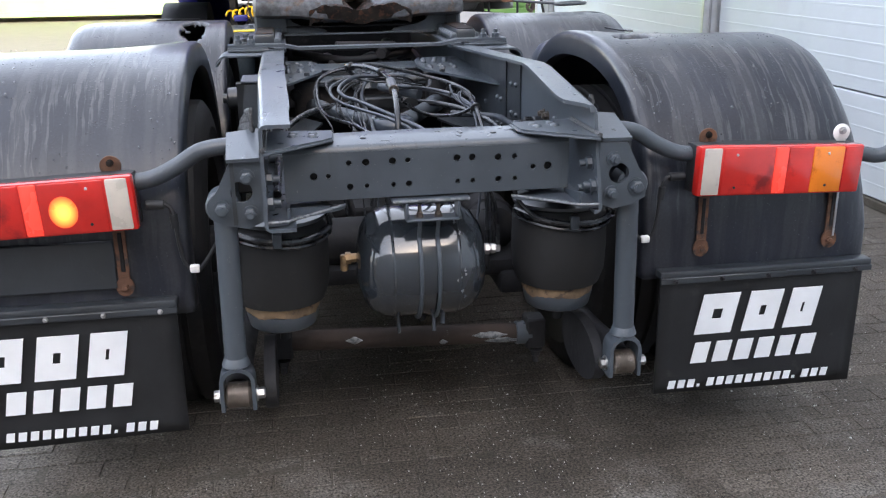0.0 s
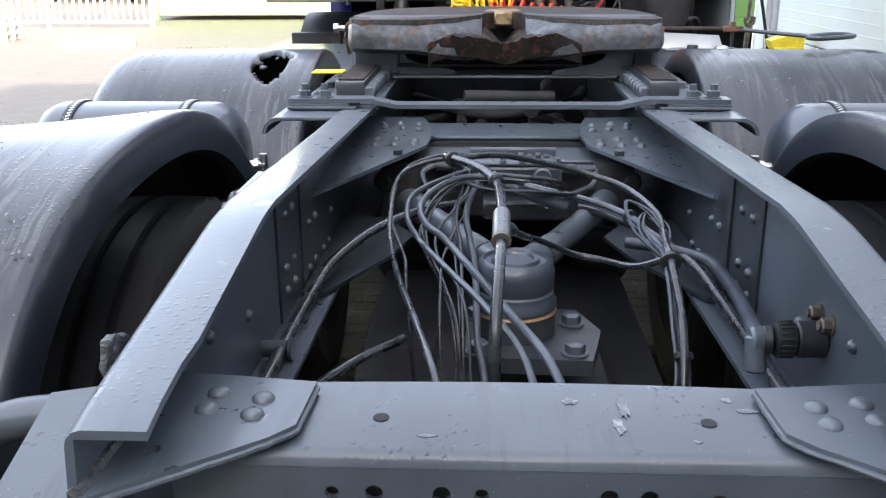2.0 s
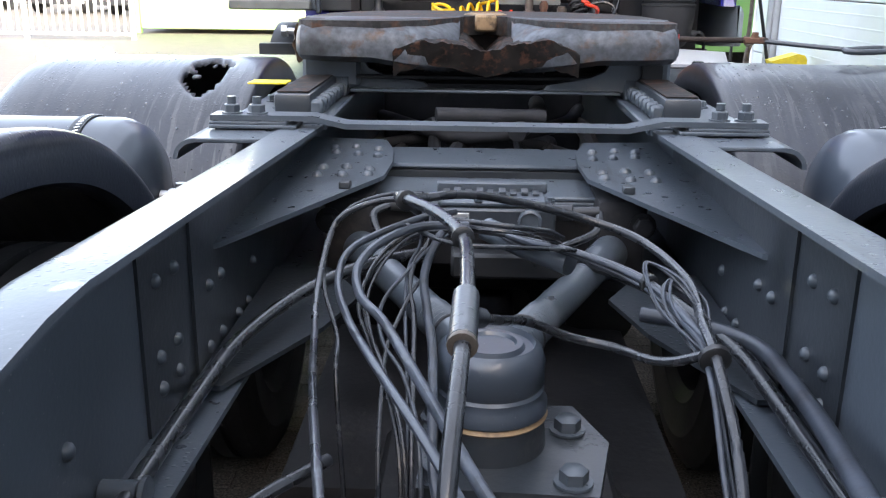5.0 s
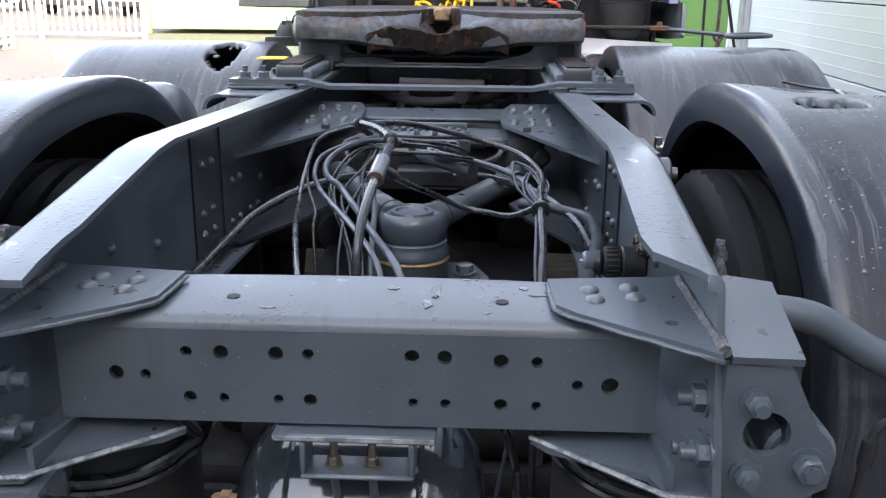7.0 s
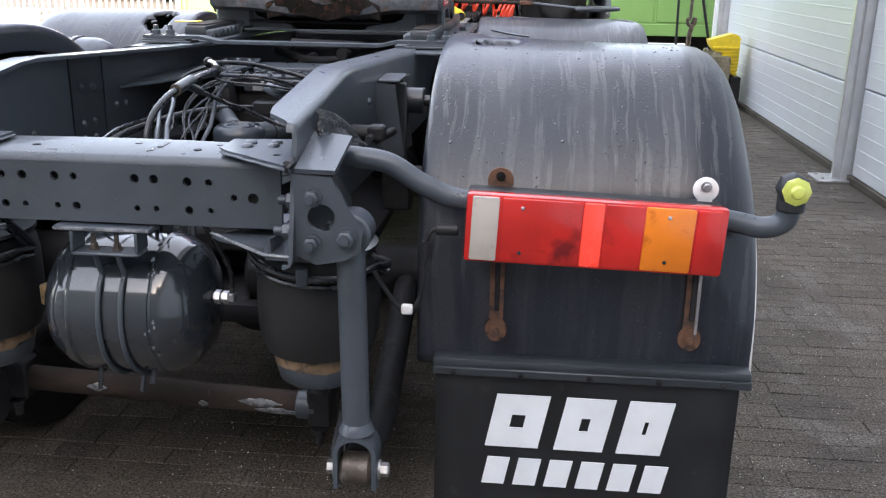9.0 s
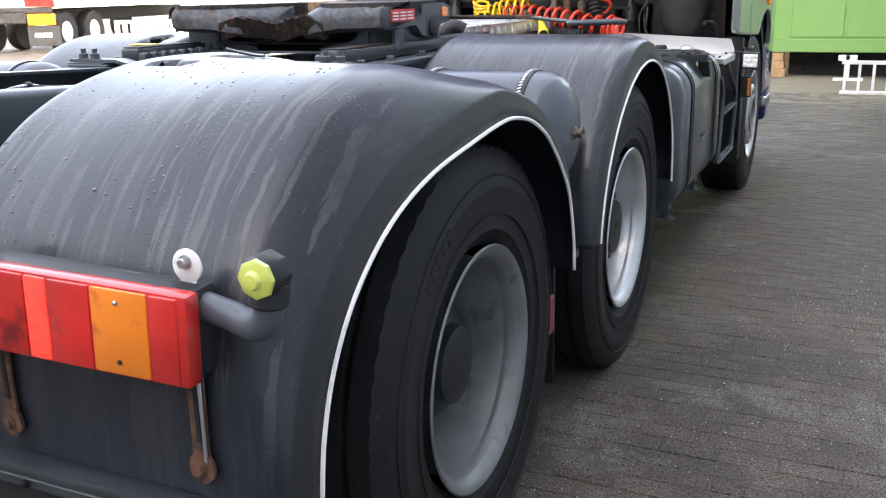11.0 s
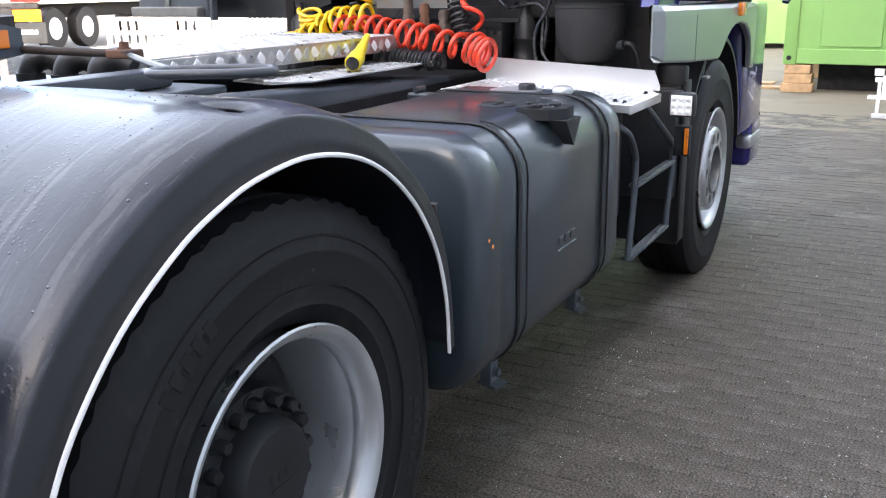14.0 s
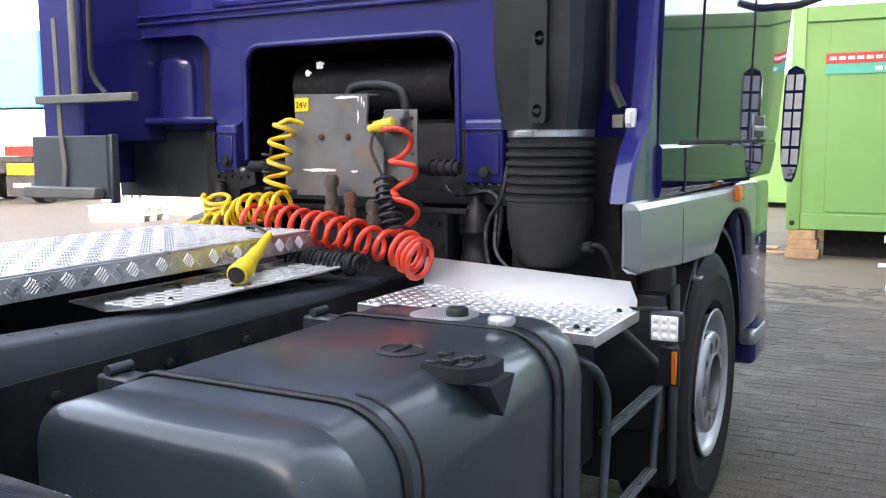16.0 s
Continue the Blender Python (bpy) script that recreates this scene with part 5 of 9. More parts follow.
SHELL_REAR = [(0.095, 0.615), (0.092, 0.72), (0.095, 0.84), (0.13, 0.97), (0.21, 1.09), (0.33, 1.19), (0.45, 1.237), (0.57, 1.252), (0.69, 1.246), (0.8, 1.228), (0.92, 1.206), (1.03, 1.184), (1.13, 1.158), (1.24, 1.115), (1.37, 1.035), (1.47, 0.92), (1.535, 0.77), (1.555, 0.60)]
SHELL_REAR_IN = [(0.095, 0.615), (0.092, 0.72), (0.095, 0.84), (0.13, 0.97), (0.22, 1.09), (0.37, 1.188), (0.57, 1.241), (0.80, 1.252), (1.0, 1.233), (1.18, 1.175), (1.34, 1.07), (1.46, 0.92), (1.535, 0.76), (1.555, 0.60)]
ARCH_FRONT = [(1.806, 0.612), (1.828, 0.71), (1.888, 0.838), (1.99, 0.957), (2.108, 1.042), (2.2, 1.084), (2.29, 1.11), (2.42, 1.122), (2.555, 1.1), (2.67, 1.048), (2.78, 0.957), (2.86, 0.842), (2.9, 0.72), (2.911, 0.592)]
SHELL_FRONT = [(1.745, 0.60), (1.76, 0.73), (1.81, 0.87), (1.905, 1.012), (2.05, 1.13), (2.23, 1.2), (2.42, 1.215), (2.61, 1.168), (2.77, 1.068), (2.895, 0.94), (2.965, 0.77), (2.985, 0.585)]
for s in (-1, 1):
    mudguard(s, ARCH_REAR, SHELL_REAR, 0.615, 1.312, [(0.775, 0.8, 0.058, 0.05), (0.75, 0.605, 0.045, 0.016), (1.2, 0.96, 0.018, 0.1)] if s > 0 else [(0.8, 0.99, 0.08, 0.035)], 3 + s, SHELL_REAR_IN)
    mudguard(s, ARCH_FRONT, SHELL_FRONT, 0.60, 1.30, [(0.755, 2.2, 0.05, 0.11)] if s < 0 else [(1.224, 2.345, 0.026, 0.02), (1.2, 2.27, 0.02, 0.008)], 11 + s)


for x, y, z, ln, tw in ((0.775, 0.80, 1.247, 0.10, 0.02),):
    ts = []
    for k in range(7):
        f = k / 6
        lift = 0.014 * (1 - f) ** 1.5 + 0.003
        ts.append([(x - ln / 2 + ln * f, y - 0.006 * (0.4 + f * 0.6), z + lift), (x - ln / 2 + ln * f, y + 0.006 * (0.4 + f * 0.6), z + lift + tw * 0.1), (x - ln / 2 + ln * f, y + 0.006 * (0.4 + f * 0.6), z + lift - 0.004), (x - ln / 2 + ln * f, y - 0.006 * (0.4 + f * 0.6), z + lift - 0.004)])
    part("torn_strip", strip(ts, None), FENDER, truck, "curled strip of torn mudguard plastic")


# ---- wheels ----
def tyre_mesh(w, r, rb, seg=128):
    """A truck tyre centred on its middle plane, axis along x."""
    h = w / 2
    prof = [(rb, -h * 0.72), (rb + 0.012, -h * 0.80), (rb + 0.036, -h * 0.89), (rb + 0.04, -h * 0.925), (rb + 0.046, -h * 0.925), (rb + 0.05, -h * 0.92), (rb + 0.10, -h), (r - 0.1, -h), (r - 0.097, -h - 0.0015), (r - 0.092, -h - 0.0015), (r - 0.088, -h), (r - 0.05, -h * 0.97), (r - 0.03, -h * 0.93), (r - 0.012, -h * 0.86), (r, -h * 0.8)]
    NS = len(prof)
    for g0 in (-0.42, 0.0, 0.42):
        prof += [(r + 0.002, h * (g0 - 0.07)), (r - 0.013, h * (g0 - 0.05)), (r - 0.013, h * (g0 + 0.05)), (r + 0.002, h * (g0 + 0.07))]
    prof += [(a, -b) for a, b in reversed(prof[:NS])]
    bm = lathe(prof, (0, 0, 0), (1, 0, 0), seg, closed=True)
    for i, v in enumerate(bm.verts):
        k = i // seg
        j = i % seg
        if k in (NS - 2, NS - 1, len(prof) - NS + 1, len(prof) - NS) and j % 2:
            f = 0.985
            v.co.y *= f
            v.co.z *= f
    return bm


def drive_wheel(s, y, hubbed):
    """Twin wheels on a driven axle; returns the outer wheel."""
    X = 0.0
    prof = [(0.262, -0.045), (0.270, -0.02), (0.283, -0.008), (0.298, -0.004), (0.301, 0.0), (0.297, 0.004), (0.288, 0.001), (0.278, -0.006), (0.266, -0.03), (0.262, -0.06), (0.252, -0.085), (0.251, -0.135), (0.245, -0.15), (0.243, -0.21), (0.236, -0.222), (0.22, -0.224), (0.205, -0.218)]
    rim = lathe([(0.292, -0.25)] + prof[:14] + [(0.25, -0.245)], (0, 0, 0), (1, 0, 0), 64, closed=True)
    w = part("wheel", rim, SILVER if hubbed else RIM_GREY, truck, "silver deep-dish rim with black tyre" if hubbed else "dull grey deep-dish rim with black tyre", m=pose(s * 1.252, y, 0.505, 0, 0, 0 if s > 0 else 180))
    part("rim_disc", lathe([(0.2425, -0.2), (0.236, -0.206), (0.21, -0.205), (0.14, -0.203), (0.14, -0.215), (0.2, -0.232), (0.2425, -0.236)], (0, 0, 0), (1, 0, 0), 64, closed=True), DEEP_DISC, w, "dark wheel disc")
    for a0, n0, r0 in ((0.5, 5, 0.43), (2.4, 4, 0.44), (4.3, 6, 0.43)):
        for k in range(n0):
            part("sidewall_mark", moved(box(-0.0015, 0.0015, -0.011, 0.011, -0.017, 0.017, 0.001), Matrix.Rotation(a0 + k * 0.075, 4, "X") @ Matrix.Translation((0.0105, 0.0, r0))), RUBBER, w)
    for r0 in (0.372, 0.462):
        part("sidewall_ring", lathe([(r0, 0.008), (r0 + 0.0015, 0.0112), (r0 + 0.004, 0.0112), (r0 + 0.0055, 0.008)], (0, 0, 0), (1, 0, 0), 96, cap=False), RUBBER, w)
    part("tyre", tyre_mesh(0.29, 0.532, 0.296), RUBBER, w, m=pose(-0.135, 0, 0))
    part("inner_tyre", tyre_mesh(0.29, 0.532, 0.296, 96), RUBBER, w, m=pose(-0.49, 0, 0))
    for k in range(10):
        a = 2 * math.pi * (k + 0.5) / 10
        part("hand_hole", moved(lathe([(0.036, 0), (0.036, 0.004)], (0, 0, 0), (1, 0, 0), 18), pose(-0.2045, 0.18 * math.cos(a), 0.178 * math.sin(a))), DARK, w)
    if hubbed:
        hb = lathe([(0.165, -0.21), (0.168, -0.13), (0.16, -0.105), (0.112, -0.1), (0.108, -0.062), (0.096, -0.045), (0.05, -0.04), (0.0, -0.04)], (0, 0, 0), (1, 0, 0), 40)
    else:
        hb = lathe([(0.14, -0.21), (0.138, -0.12), (0.12, -0.1), (0.1, -0.095), (0.095, -0.07), (0.06, -0.06), (0.0, -0.06)], (0, 0, 0), (1, 0, 0), 40)
    part("hub", hb, BLACK, w, "black greasy wheel hub")
    for k in range(16 if hubbed else 10):
        a = 2 * math.pi * k / (16 if hubbed else 10)
        rr, x = (0.138, -0.104) if hubbed else (0.168, -0.2)
        part("wheel_nut", join(bolt((x, rr * math.cos(a), rr * math.sin(a)), (1, 0, 0), 0.015, 0.026)), BLACK, w)
    if hubbed:
        part("hub_mark", join(*[box(-0.041, -0.038, -0.03 + k * 0.022, -0.013 + k * 0.022, -0.005, 0.02, 0.001) for k in range(3)], box(-0.041, -0.038, -0.03, 0.032, -0.02, -0.014, 0.0)), BLACK, w)
    return w


for y, hubbed in ((1.0, False), (2.42, True)):
    for s in (-1, 1):
        drive_wheel(s, y, hubbed)


def front_wheel(s, y):
    prof = [(0.272, -0.2), (0.272, -0.05), (0.281, -0.02), (0.29, -0.006), (0.3, -0.003), (0.302, 0.002), (0.297, 0.006), (0.288, 0.003), (0.276, -0.01), (0.268, -0.035), (0.262, -0.07), (0.25, -0.09), (0.228, -0.088), (0.214, -0.07), (0.209, -0.02), (0.206, -0.004), (0.199, 0.003), (0.19, 0.005)]
    w = part("wheel", lathe(prof + [(0.19, -0.02), (0.2, -0.2)], (0, 0, 0), (1, 0, 0), 72, closed=True), SILVER, truck, "silver front steel wheel with ten round hand holes", m=pose(s * 1.302, y, 0.505, 0, 0, 0 if s > 0 else 180))
    part("tyre", tyre_mesh(0.29, 0.532, 0.298), RUBBER, w, m=pose(-0.138, 0, 0))
    holes = [(0.156 * math.cos(2 * math.pi * k / 10), 0.156 * math.sin(2 * math.pi * k / 10), 0.0265) for k in range(10)]
    ring = [(0.191 * math.cos(2 * math.pi * k / 72), 0.191 * math.sin(2 * math.pi * k / 72)) for k in range(72)]
    part("wheel_disc", plate(ring, 0.014, (-0.009, 0, 0), (0, 1, 0), (0, 0, 1), holes + [(0, 0, 0.114)], seg=20), WHEELGREY, w, "silver disc with round hand holes", smooth=30)
    part("hub_collar", lathe([(0.121, 0.004), (0.119, 0.012), (0.113, 0.012), (0.111, 0.0), (0.111, -0.09), (0.117, -0.09)], (0, 0, 0), (1, 0, 0), 48, closed=True), RIM_GREY, w)
    part("drum", lathe([(0.2, -0.13), (0.19, -0.1), (0.11, -0.1), (0.0, -0.1)], (0, 0, 0), (1, 0, 0), 32), DARK, w, "dark drum behind the hand holes")
    part("hub", lathe([(0.1, -0.058), (0.096, -0.045), (0.07, -0.03), (0.05, -0.02), (0.0, -0.02)], (0, 0, 0), (1, 0, 0), 32), BLACK, w)


for s in (-1, 1):
    front_wheel(s, 5.77)


# ---- tail lamps, their arms, flaps ----
def tail_lamp(s):
    m = pose(s * 0.722, 0.0, 0.8825, 0, 2.6 * s, 4.0 * s)
    W, H = 0.49, 0.127
    L = part("tail_lamp", box(0.0 if s > 0 else -W, W if s > 0 else 0.0, 0.012, 0.075, -0.002, H + 0.004, 0.006, 2), BLACK, truck, "red, amber and clear segmented tail lamp in black housing", m=m)
    part("lens_body", box(*sorted((-s * 0.004, s * (W + 0.006))), -0.004, 0.03, -0.005, H + 0.005, 0.008, 2), RED, L)
    cuts = [(0.012, 0.122, CLEARLENS, "clear_lens"), (0.128, 0.445, RED, "red_lens"), (0.445, 0.53, RED_LIT, "reflector"), (0.53, 0.685, RED, "red_lens"), (0.685, 0.885, AMBER, "amber_lens"), (0.885, 0.985, RED, "red_lens")]
    for a, b, mt, nm in cuts:
        x0, x1 = sorted((s * a * W + s * 0.0008, s * b * W - s * 0.0008))
        part(nm, box(x0, x1, -0.007, 0.014, 0.0, H, 0.004, 2), mt, L)
    for a in (0.21, 0.78):
        for z in (0.02, H - 0.018):
            part("lens_screw", rivet((s * a * W, -0.0075, z), (0, -1, 0), 0.004), ZINC if z > 0.05 else DARK, L)
    if s < 0:
        part("lit_bulb", lathe([(0.034, 0.0), (0.03, 0.0015), (0.0, 0.002)], (0, 0, 0), (0, -1, 0), 28), AMBER_LIT, L, "glowing amber bulb behind the red lens", m=pose(-0.335 * W, -0.0072, 0.055) @ Matrix.Diagonal((1, 1, 1.15, 1)))
    return L


for s in (-1, 1):
    tail_lamp(s)
    arm = part("lamp_arm", tube([(s * 0.43, 0.075, 1.062), (s * 0.50, 0.072, 1.06), (s * 0.565, 0.068, 1.05), (s * 0.63, 0.066, 1.012), (s * 0.70, 0.066, 0.985), (s * 0.80, 0.068, 0.982), (s * 1.1, 0.085, 0.975), (s * 1.24, 0.085, 0.955), (s * 1.295, 0.075, 0.948), (s * 1.33, 0.065, 0.965), (s * 1.337, 0.06, 1.005)], 0.0215, 16), CHASSIS, truck, "bent grey tube carrying the tail lamp")
    mk = part("marker_lamp", lathe([(0.026, 0.0), (0.031, 0.004), (0.031, 0.03), (0.024, 0.042), (0.0, 0.044)], (s * 1.338, 0.075, 1.03), (0, -1, 0), 8), BLACK, truck, "small yellow-green side marker lamp")
    part("marker_lens", join(lathe([(0.027, 0.0), (0.027, 0.018), (0.02, 0.022), (0.0, 0.022)], (s * 1.338, 0.05, 1.03), (0, -1, 0), 8), lathe([(0.014, 0.0), (0.01, 0.008), (0.0, 0.01)], (s * 1.338, 0.029, 1.03), (0, -1, 0), 16)), LIME, mk)
    part("arm_socket", cyl((s * 1.337, 0.06, 0.985), (s * 1.338, 0.062, 1.02), 0.027, 16, 0.004), BLACK, mk)
    for x, silver in ((0.784, False), (1.178, True)):
        if silver and s > 0:
            tab = part("lamp_tab", join(lathe([(0.0245, 0), (0.0245, 0.004), (0.023, 0.005), (0.0, 0.005)], (s * x + 0.004, 0.09, 1.016), (0, -1, 0), 28), box(s * x - 0.01, s * x + 0.018, 0.0855, 0.0895, 0.97, 1.0, 0.001)), WHITE, truck, "round white fixing disc with a dark bolt")
            part("tab_bolt", bolt((s * x + 0.004, 0.085, 1.022), (0, -1, 0), 0.008, 0.008), STEEL, tab)
        else:
            tab = part("lamp_tab", join(lathe([(0.026, 0), (0.026, 0.004), (0.0245, 0.005), (0.0, 0.005)], (s * x, 0.09, 1.02), (0, -1, 0), 26), box(s * x - 0.018, s * x + 0.018, 0.0855, 0.0895, 0.97, 1.0, 0.001)), RUST, truck, "rusty round fixing tab", smooth=30)
            part("tab_bolt", bolt((s * x, 0.085, 1.028), (0, -1, 0), 0.007, 0.004), GREASE_BLACK, tab)
        low = part("lamp_strap", join(plate([(s * x - 0.014, 0.72), (s * x + 0.014, 0.72), (s * x + 0.015, 0.87), (s * x - 0.015, 0.87)], 0.005, (0, 0.086, 0), (1, 0, 0), (0, 0, 1)), plate([(s * x + 0.023 * math.cos(a), 0.705 + 0.026 * math.sin(a)) for a in [k * math.pi / 9 for k in range(18)]], 0.006, (0, 0.085, 0), (1, 0, 0), (0, 0, 1))), RUST, truck, "rusty slotted lamp strap", smooth=30)
        part("strap_slot", box(s * x - 0.005, s * x + 0.006, 0.0785, 0.0825, 0.745, 0.85, 0.002), DARK, low)
        if silver:
            part("strap_edge", box(s * x + 0.007, s * x + 0.0135, 0.0775, 0.0805, 0.715, 0.868, 0.001), ZINC, low, "bright zinc edge of the strap")
        part("strap_bolt", bolt((s * x, 0.079, 0.703), (0, -1, 0), 0.008, 0.008), RUST, low)
    # lead from the lamp to the frame
    ld = part("lamp_lead", join(tube([(s * 0.70, 0.05, 0.925), (s * 0.655, 0.045, 0.925), (s * 0.64, 0.045, 0.89), (s * 0.635, 0.05, 0.82), (s * 0.625, 0.05, 0.77), (s * 0.6, 0.05, 0.745), (s * 0.57, 0.05, 0.775), (s * 0.535, 0.05, 0.83)], 0.0055, 8), cyl((s * 0.705, 0.05, 0.925), (s * 0.66, 0.048, 0.925), 0.012, 12, 0.002), cyl((s * 0.642, 0.045, 0.9), (s * 0.639, 0.046, 0.865), 0.01, 10)), BLACK, truck, "black lamp lead with white connector")
    part("connector", box(s * 0.603 - 0.012, s * 0.603 + 0.012, 0.042, 0.058, 0.742, 0.762, 0.003), WHITE, ld)

GLYPH_BIG = ((0.77, 0.905), (0.915, 1.04), (1.045, 1.16))


def mudflap(s, dz):
    x0, x1 = 0.662, 1.285
    bm = bmesh.new()
    n, m = 16, 10
    g = [[bm.verts.new((s * (x0 + (x1 - x0) * i / n), 0.064 + 0.002 * math.sin(i * 0.55) * (1 - k / m), 0.268 + dz + 0.375 * k / m - 0.012 * (i / n) * (1 - k / m))) for k in range(m + 1)] for i in range(n + 1)]
    for i in range(n):
        for k in range(m):
            bm.faces.new((g[i][k], g[i + 1][k], g[i + 1][k + 1], g[i][k + 1]))
    fl = part("mudflap", bm, BLACK, truck, "black rubber mudflap printed with white slanted blocks", smooth=60)
    mod = fl.modifiers.new("thickness", "SOLIDIFY")
    mod.thickness, mod.offset = 0.008, 0
    part("flap_strip", join(box(*sorted((s * (x0 - 0.005), s * (x1 + 0.02))), 0.05, 0.095, 0.625 + dz, 0.648 + dz, 0.006, 2), box(*sorted((s * (x0 - 0.005), s * (x1 + 0.02))), 0.046, 0.054, 0.612 + dz, 0.63 + dz, 0.002)), CHASSIS_DARK, fl, "dark steel clamping strip")
    for x in (0.70, 0.84, 0.98, 1.12, 1.25):
        part("strip_bolt", bolt((s * x, 0.046, 0.621 + dz), (0, -1, 0), 0.005, 0.006), DARK if s > 0 else STEEL, fl)

    def block(a, b, z0, z1):
        sl = 0.19 * (z1 - z0)
        if s < 0:
            a, b = a - 1.947, b - 1.947
        part("printed_block", plate([(a, z0 + dz), (b - sl, z0 + dz), (b, z1 + dz), (a + sl, z1 + dz)], 0.0025, (0, 0.054, 0), (1, 0, 0), (0, 0, 1)), WHITE_PRINT, fl, smooth=0)
    for a, b in GLYPH_BIG:
        block(a + 0.0145, b, 0.526, 0.572)
        block(a, b - 0.0145, 0.45, 0.496)
        block(a + 0.0087, a + 0.056, 0.496, 0.526)
        block(b - 0.056, b - 0.0087, 0.496, 0.526)
    for k in range(6):
        a = 0.765 + k * 0.0665
        block(a, a + 0.06, 0.36, 0.424)
    for k in range(17):
        a = 0.70 + k * 0.0302
        block(a, a + (0.025 if k not in (3, 13) else 0.01), 0.283, 0.308 if k not in (3, 13) else 0.291)


mudflap(1, 0.0)
mudflap(-1, 0.022)
part("backing_plate", box(-1.12, -0.80, 0.078, 0.088, 0.70, 0.83, 0.004), CHASSIS_DARK, truck, "plain dark plate under the lamp")
for s in (-1, 1):
    # flap behind the front drive wheels, and its hanger
    fl = part("mudflap", box(*sorted((s * 0.66, s * 1.2)), 1.70, 1.71, 0.16, 0.60, 0.003), BLACK, truck, "plain black rubber mudflap between the drive wheels")
    part("flap_strip", box(*sorted((s * 0.64, s * 1.27)), 1.685, 1.725, 0.585, 0.615, 0.005), CHASSIS_DARK, fl)
part("red_marker_plate", box(1.20, 1.215, 1.56, 1.66, 0.36, 0.48, 0.004), ROPE, truck, "faded red reflector plate")


# ---- air tanks between the mudguards ----
def side_tank(s):
    x0, x1, y, z, r = s * 0.70, s * 1.275, 1.635, 0.985, 0.165
    Lx = abs(x1 - x0)
    pr = [(0.0, 0.0), (0.06, 0.004), (0.115, 0.018), (0.148, 0.042), (0.162, 0.07), (r, 0.085), (r, Lx - 0.085), (0.162, Lx - 0.07), (0.148, Lx - 0.042), (0.115, Lx - 0.018), (0.06, Lx - 0.004), (0.0, Lx)]
    t = part("air_tank", lathe(pr, (x0, y, z), (s, 0, 0), 48), TANKPAINT, truck, "dark grey cylindrical air tank strapped between the mudguards")
    for x in (0.85, 1.15):
        st = part("tank_strap", lathe([(r + 0.001, -0.014), (r + 0.004, -0.013), (r + 0.004, 0.013), (r + 0.001, 0.014)], (s * x, y, z), (s, 0, 0), 48), BLACK, t)
        for k in range(44):
            a = radians(-60 + k * 4.2)
            part("strap_slot", moved(box(-0.0062, 0.0062, -0.002, 0.002, -0.001, 0.0012, 0.0004), Matrix.Translation((s * (x - 0.003), y - (r + 0.0045) * math.sin(a), z + (r + 0.0045) * math.cos(a))) @ Matrix.Rotation(a, 4, "X") @ Matrix.Rotation(0.5, 4, "Z")), ALU_LIT, st)
        a = radians(62)
        part("strap_clip", moved(join(box(-0.01, 0.01, -0.042, 0.042, 0.0, 0.005, 0.002), box(-0.0125, 0.0125, 0.004, 0.024, 0.003, 0.011, 0.003), box(-0.013, 0.013, -0.045, -0.037, 0.003, 0.009, 0.002), cyl((0.0, -0.038, 0.009), (0.0, 0.03, 0.009), 0.0032, 8)), Matrix.Translation((s * x, y - (r + 0.005) * math.sin(a), z + (r + 0.005) * math.cos(a))) @ Matrix.Rotation(a, 4, "X")), ZINC, st)
    part("tank_plug", join(lathe([(0.019, -0.012), (0.019, 0.009), (0.017, 0.011)], (x1 - s * 0.004, y, z - 0.006), (s, 0, 0), 6), lathe([(0.013, 0), (0.013, 0.02), (0.01, 0.022), (0.008, 0.014), (0.0, 0.014)], (x1, y, z - 0.006), (s, 0, 0), 18)), PIPE, t, "steel end plug with rusty seat")
    part("rust_ring", lathe([(0.029, -0.003), (0.025, 0.001), (0.02, 0.003)], (x1 - s * 0.003, y, z - 0.006), (s, 0, 0), 20), PIPE, t)
    part("inner_union", join(cyl((x0, y - 0.02, z), (x0 - s * 0.05, y - 0.02, z), 0.012, 10), lathe([(0.018, 0), (0.018, 0.012)], (x0 - s * 0.02, y - 0.02, z), (-s, 0, 0), 6), cyl((x0 - s * 0.045, y - 0.02, z - 0.03), (x0 - s * 0.045, y - 0.02, z + 0.03), 0.011, 10)), STEEL, t)
    part("tank_cradle", box(*sorted((s * 0.80, s * 1.2)), y - 0.03, y + 0.03, 0.79, 0.825, 0.004), DARK, t)
    br = part("stay_rod", join(tube([(s * 1.245, 1.79, 0.955), (s * 1.235, 1.775, 0.9), (s * 1.22, 1.76, 0.85), (s * 1.18, 1.74, 0.8)], 0.006, 8), bolt((s * 1.25, 1.79, 0.96), (s, 0, 0), 0.011, 0.006)), PIPE, truck)
    part("pipe_stub", join(cyl((s * 1.10, 1.74, 0.80), (s * 1.215, 1.74, 0.805), 0.023, 16, 0.002), lathe([(0.017, 0), (0.017, 0.002)], (s * 1.2155, 1.74, 0.805), (s, 0, 0), 14)), BLACK, truck)


side_tank(1)
side_tank(-1)

# ---- bar across the rails, pads and bolts ----
bar = part("cross_bar", strip([[(x, 1.575, z), (x, 1.635, z), (x, 1.635, z + 0.011), (x, 1.575, z + 0.011)] for x, z in ((-0.57, 1.158), (-0.36, 1.158), (-0.29, 1.143), (0.29, 1.143), (0.36, 1.158), (0.57, 1.158))], None), CHASSIS, truck, smooth=30)
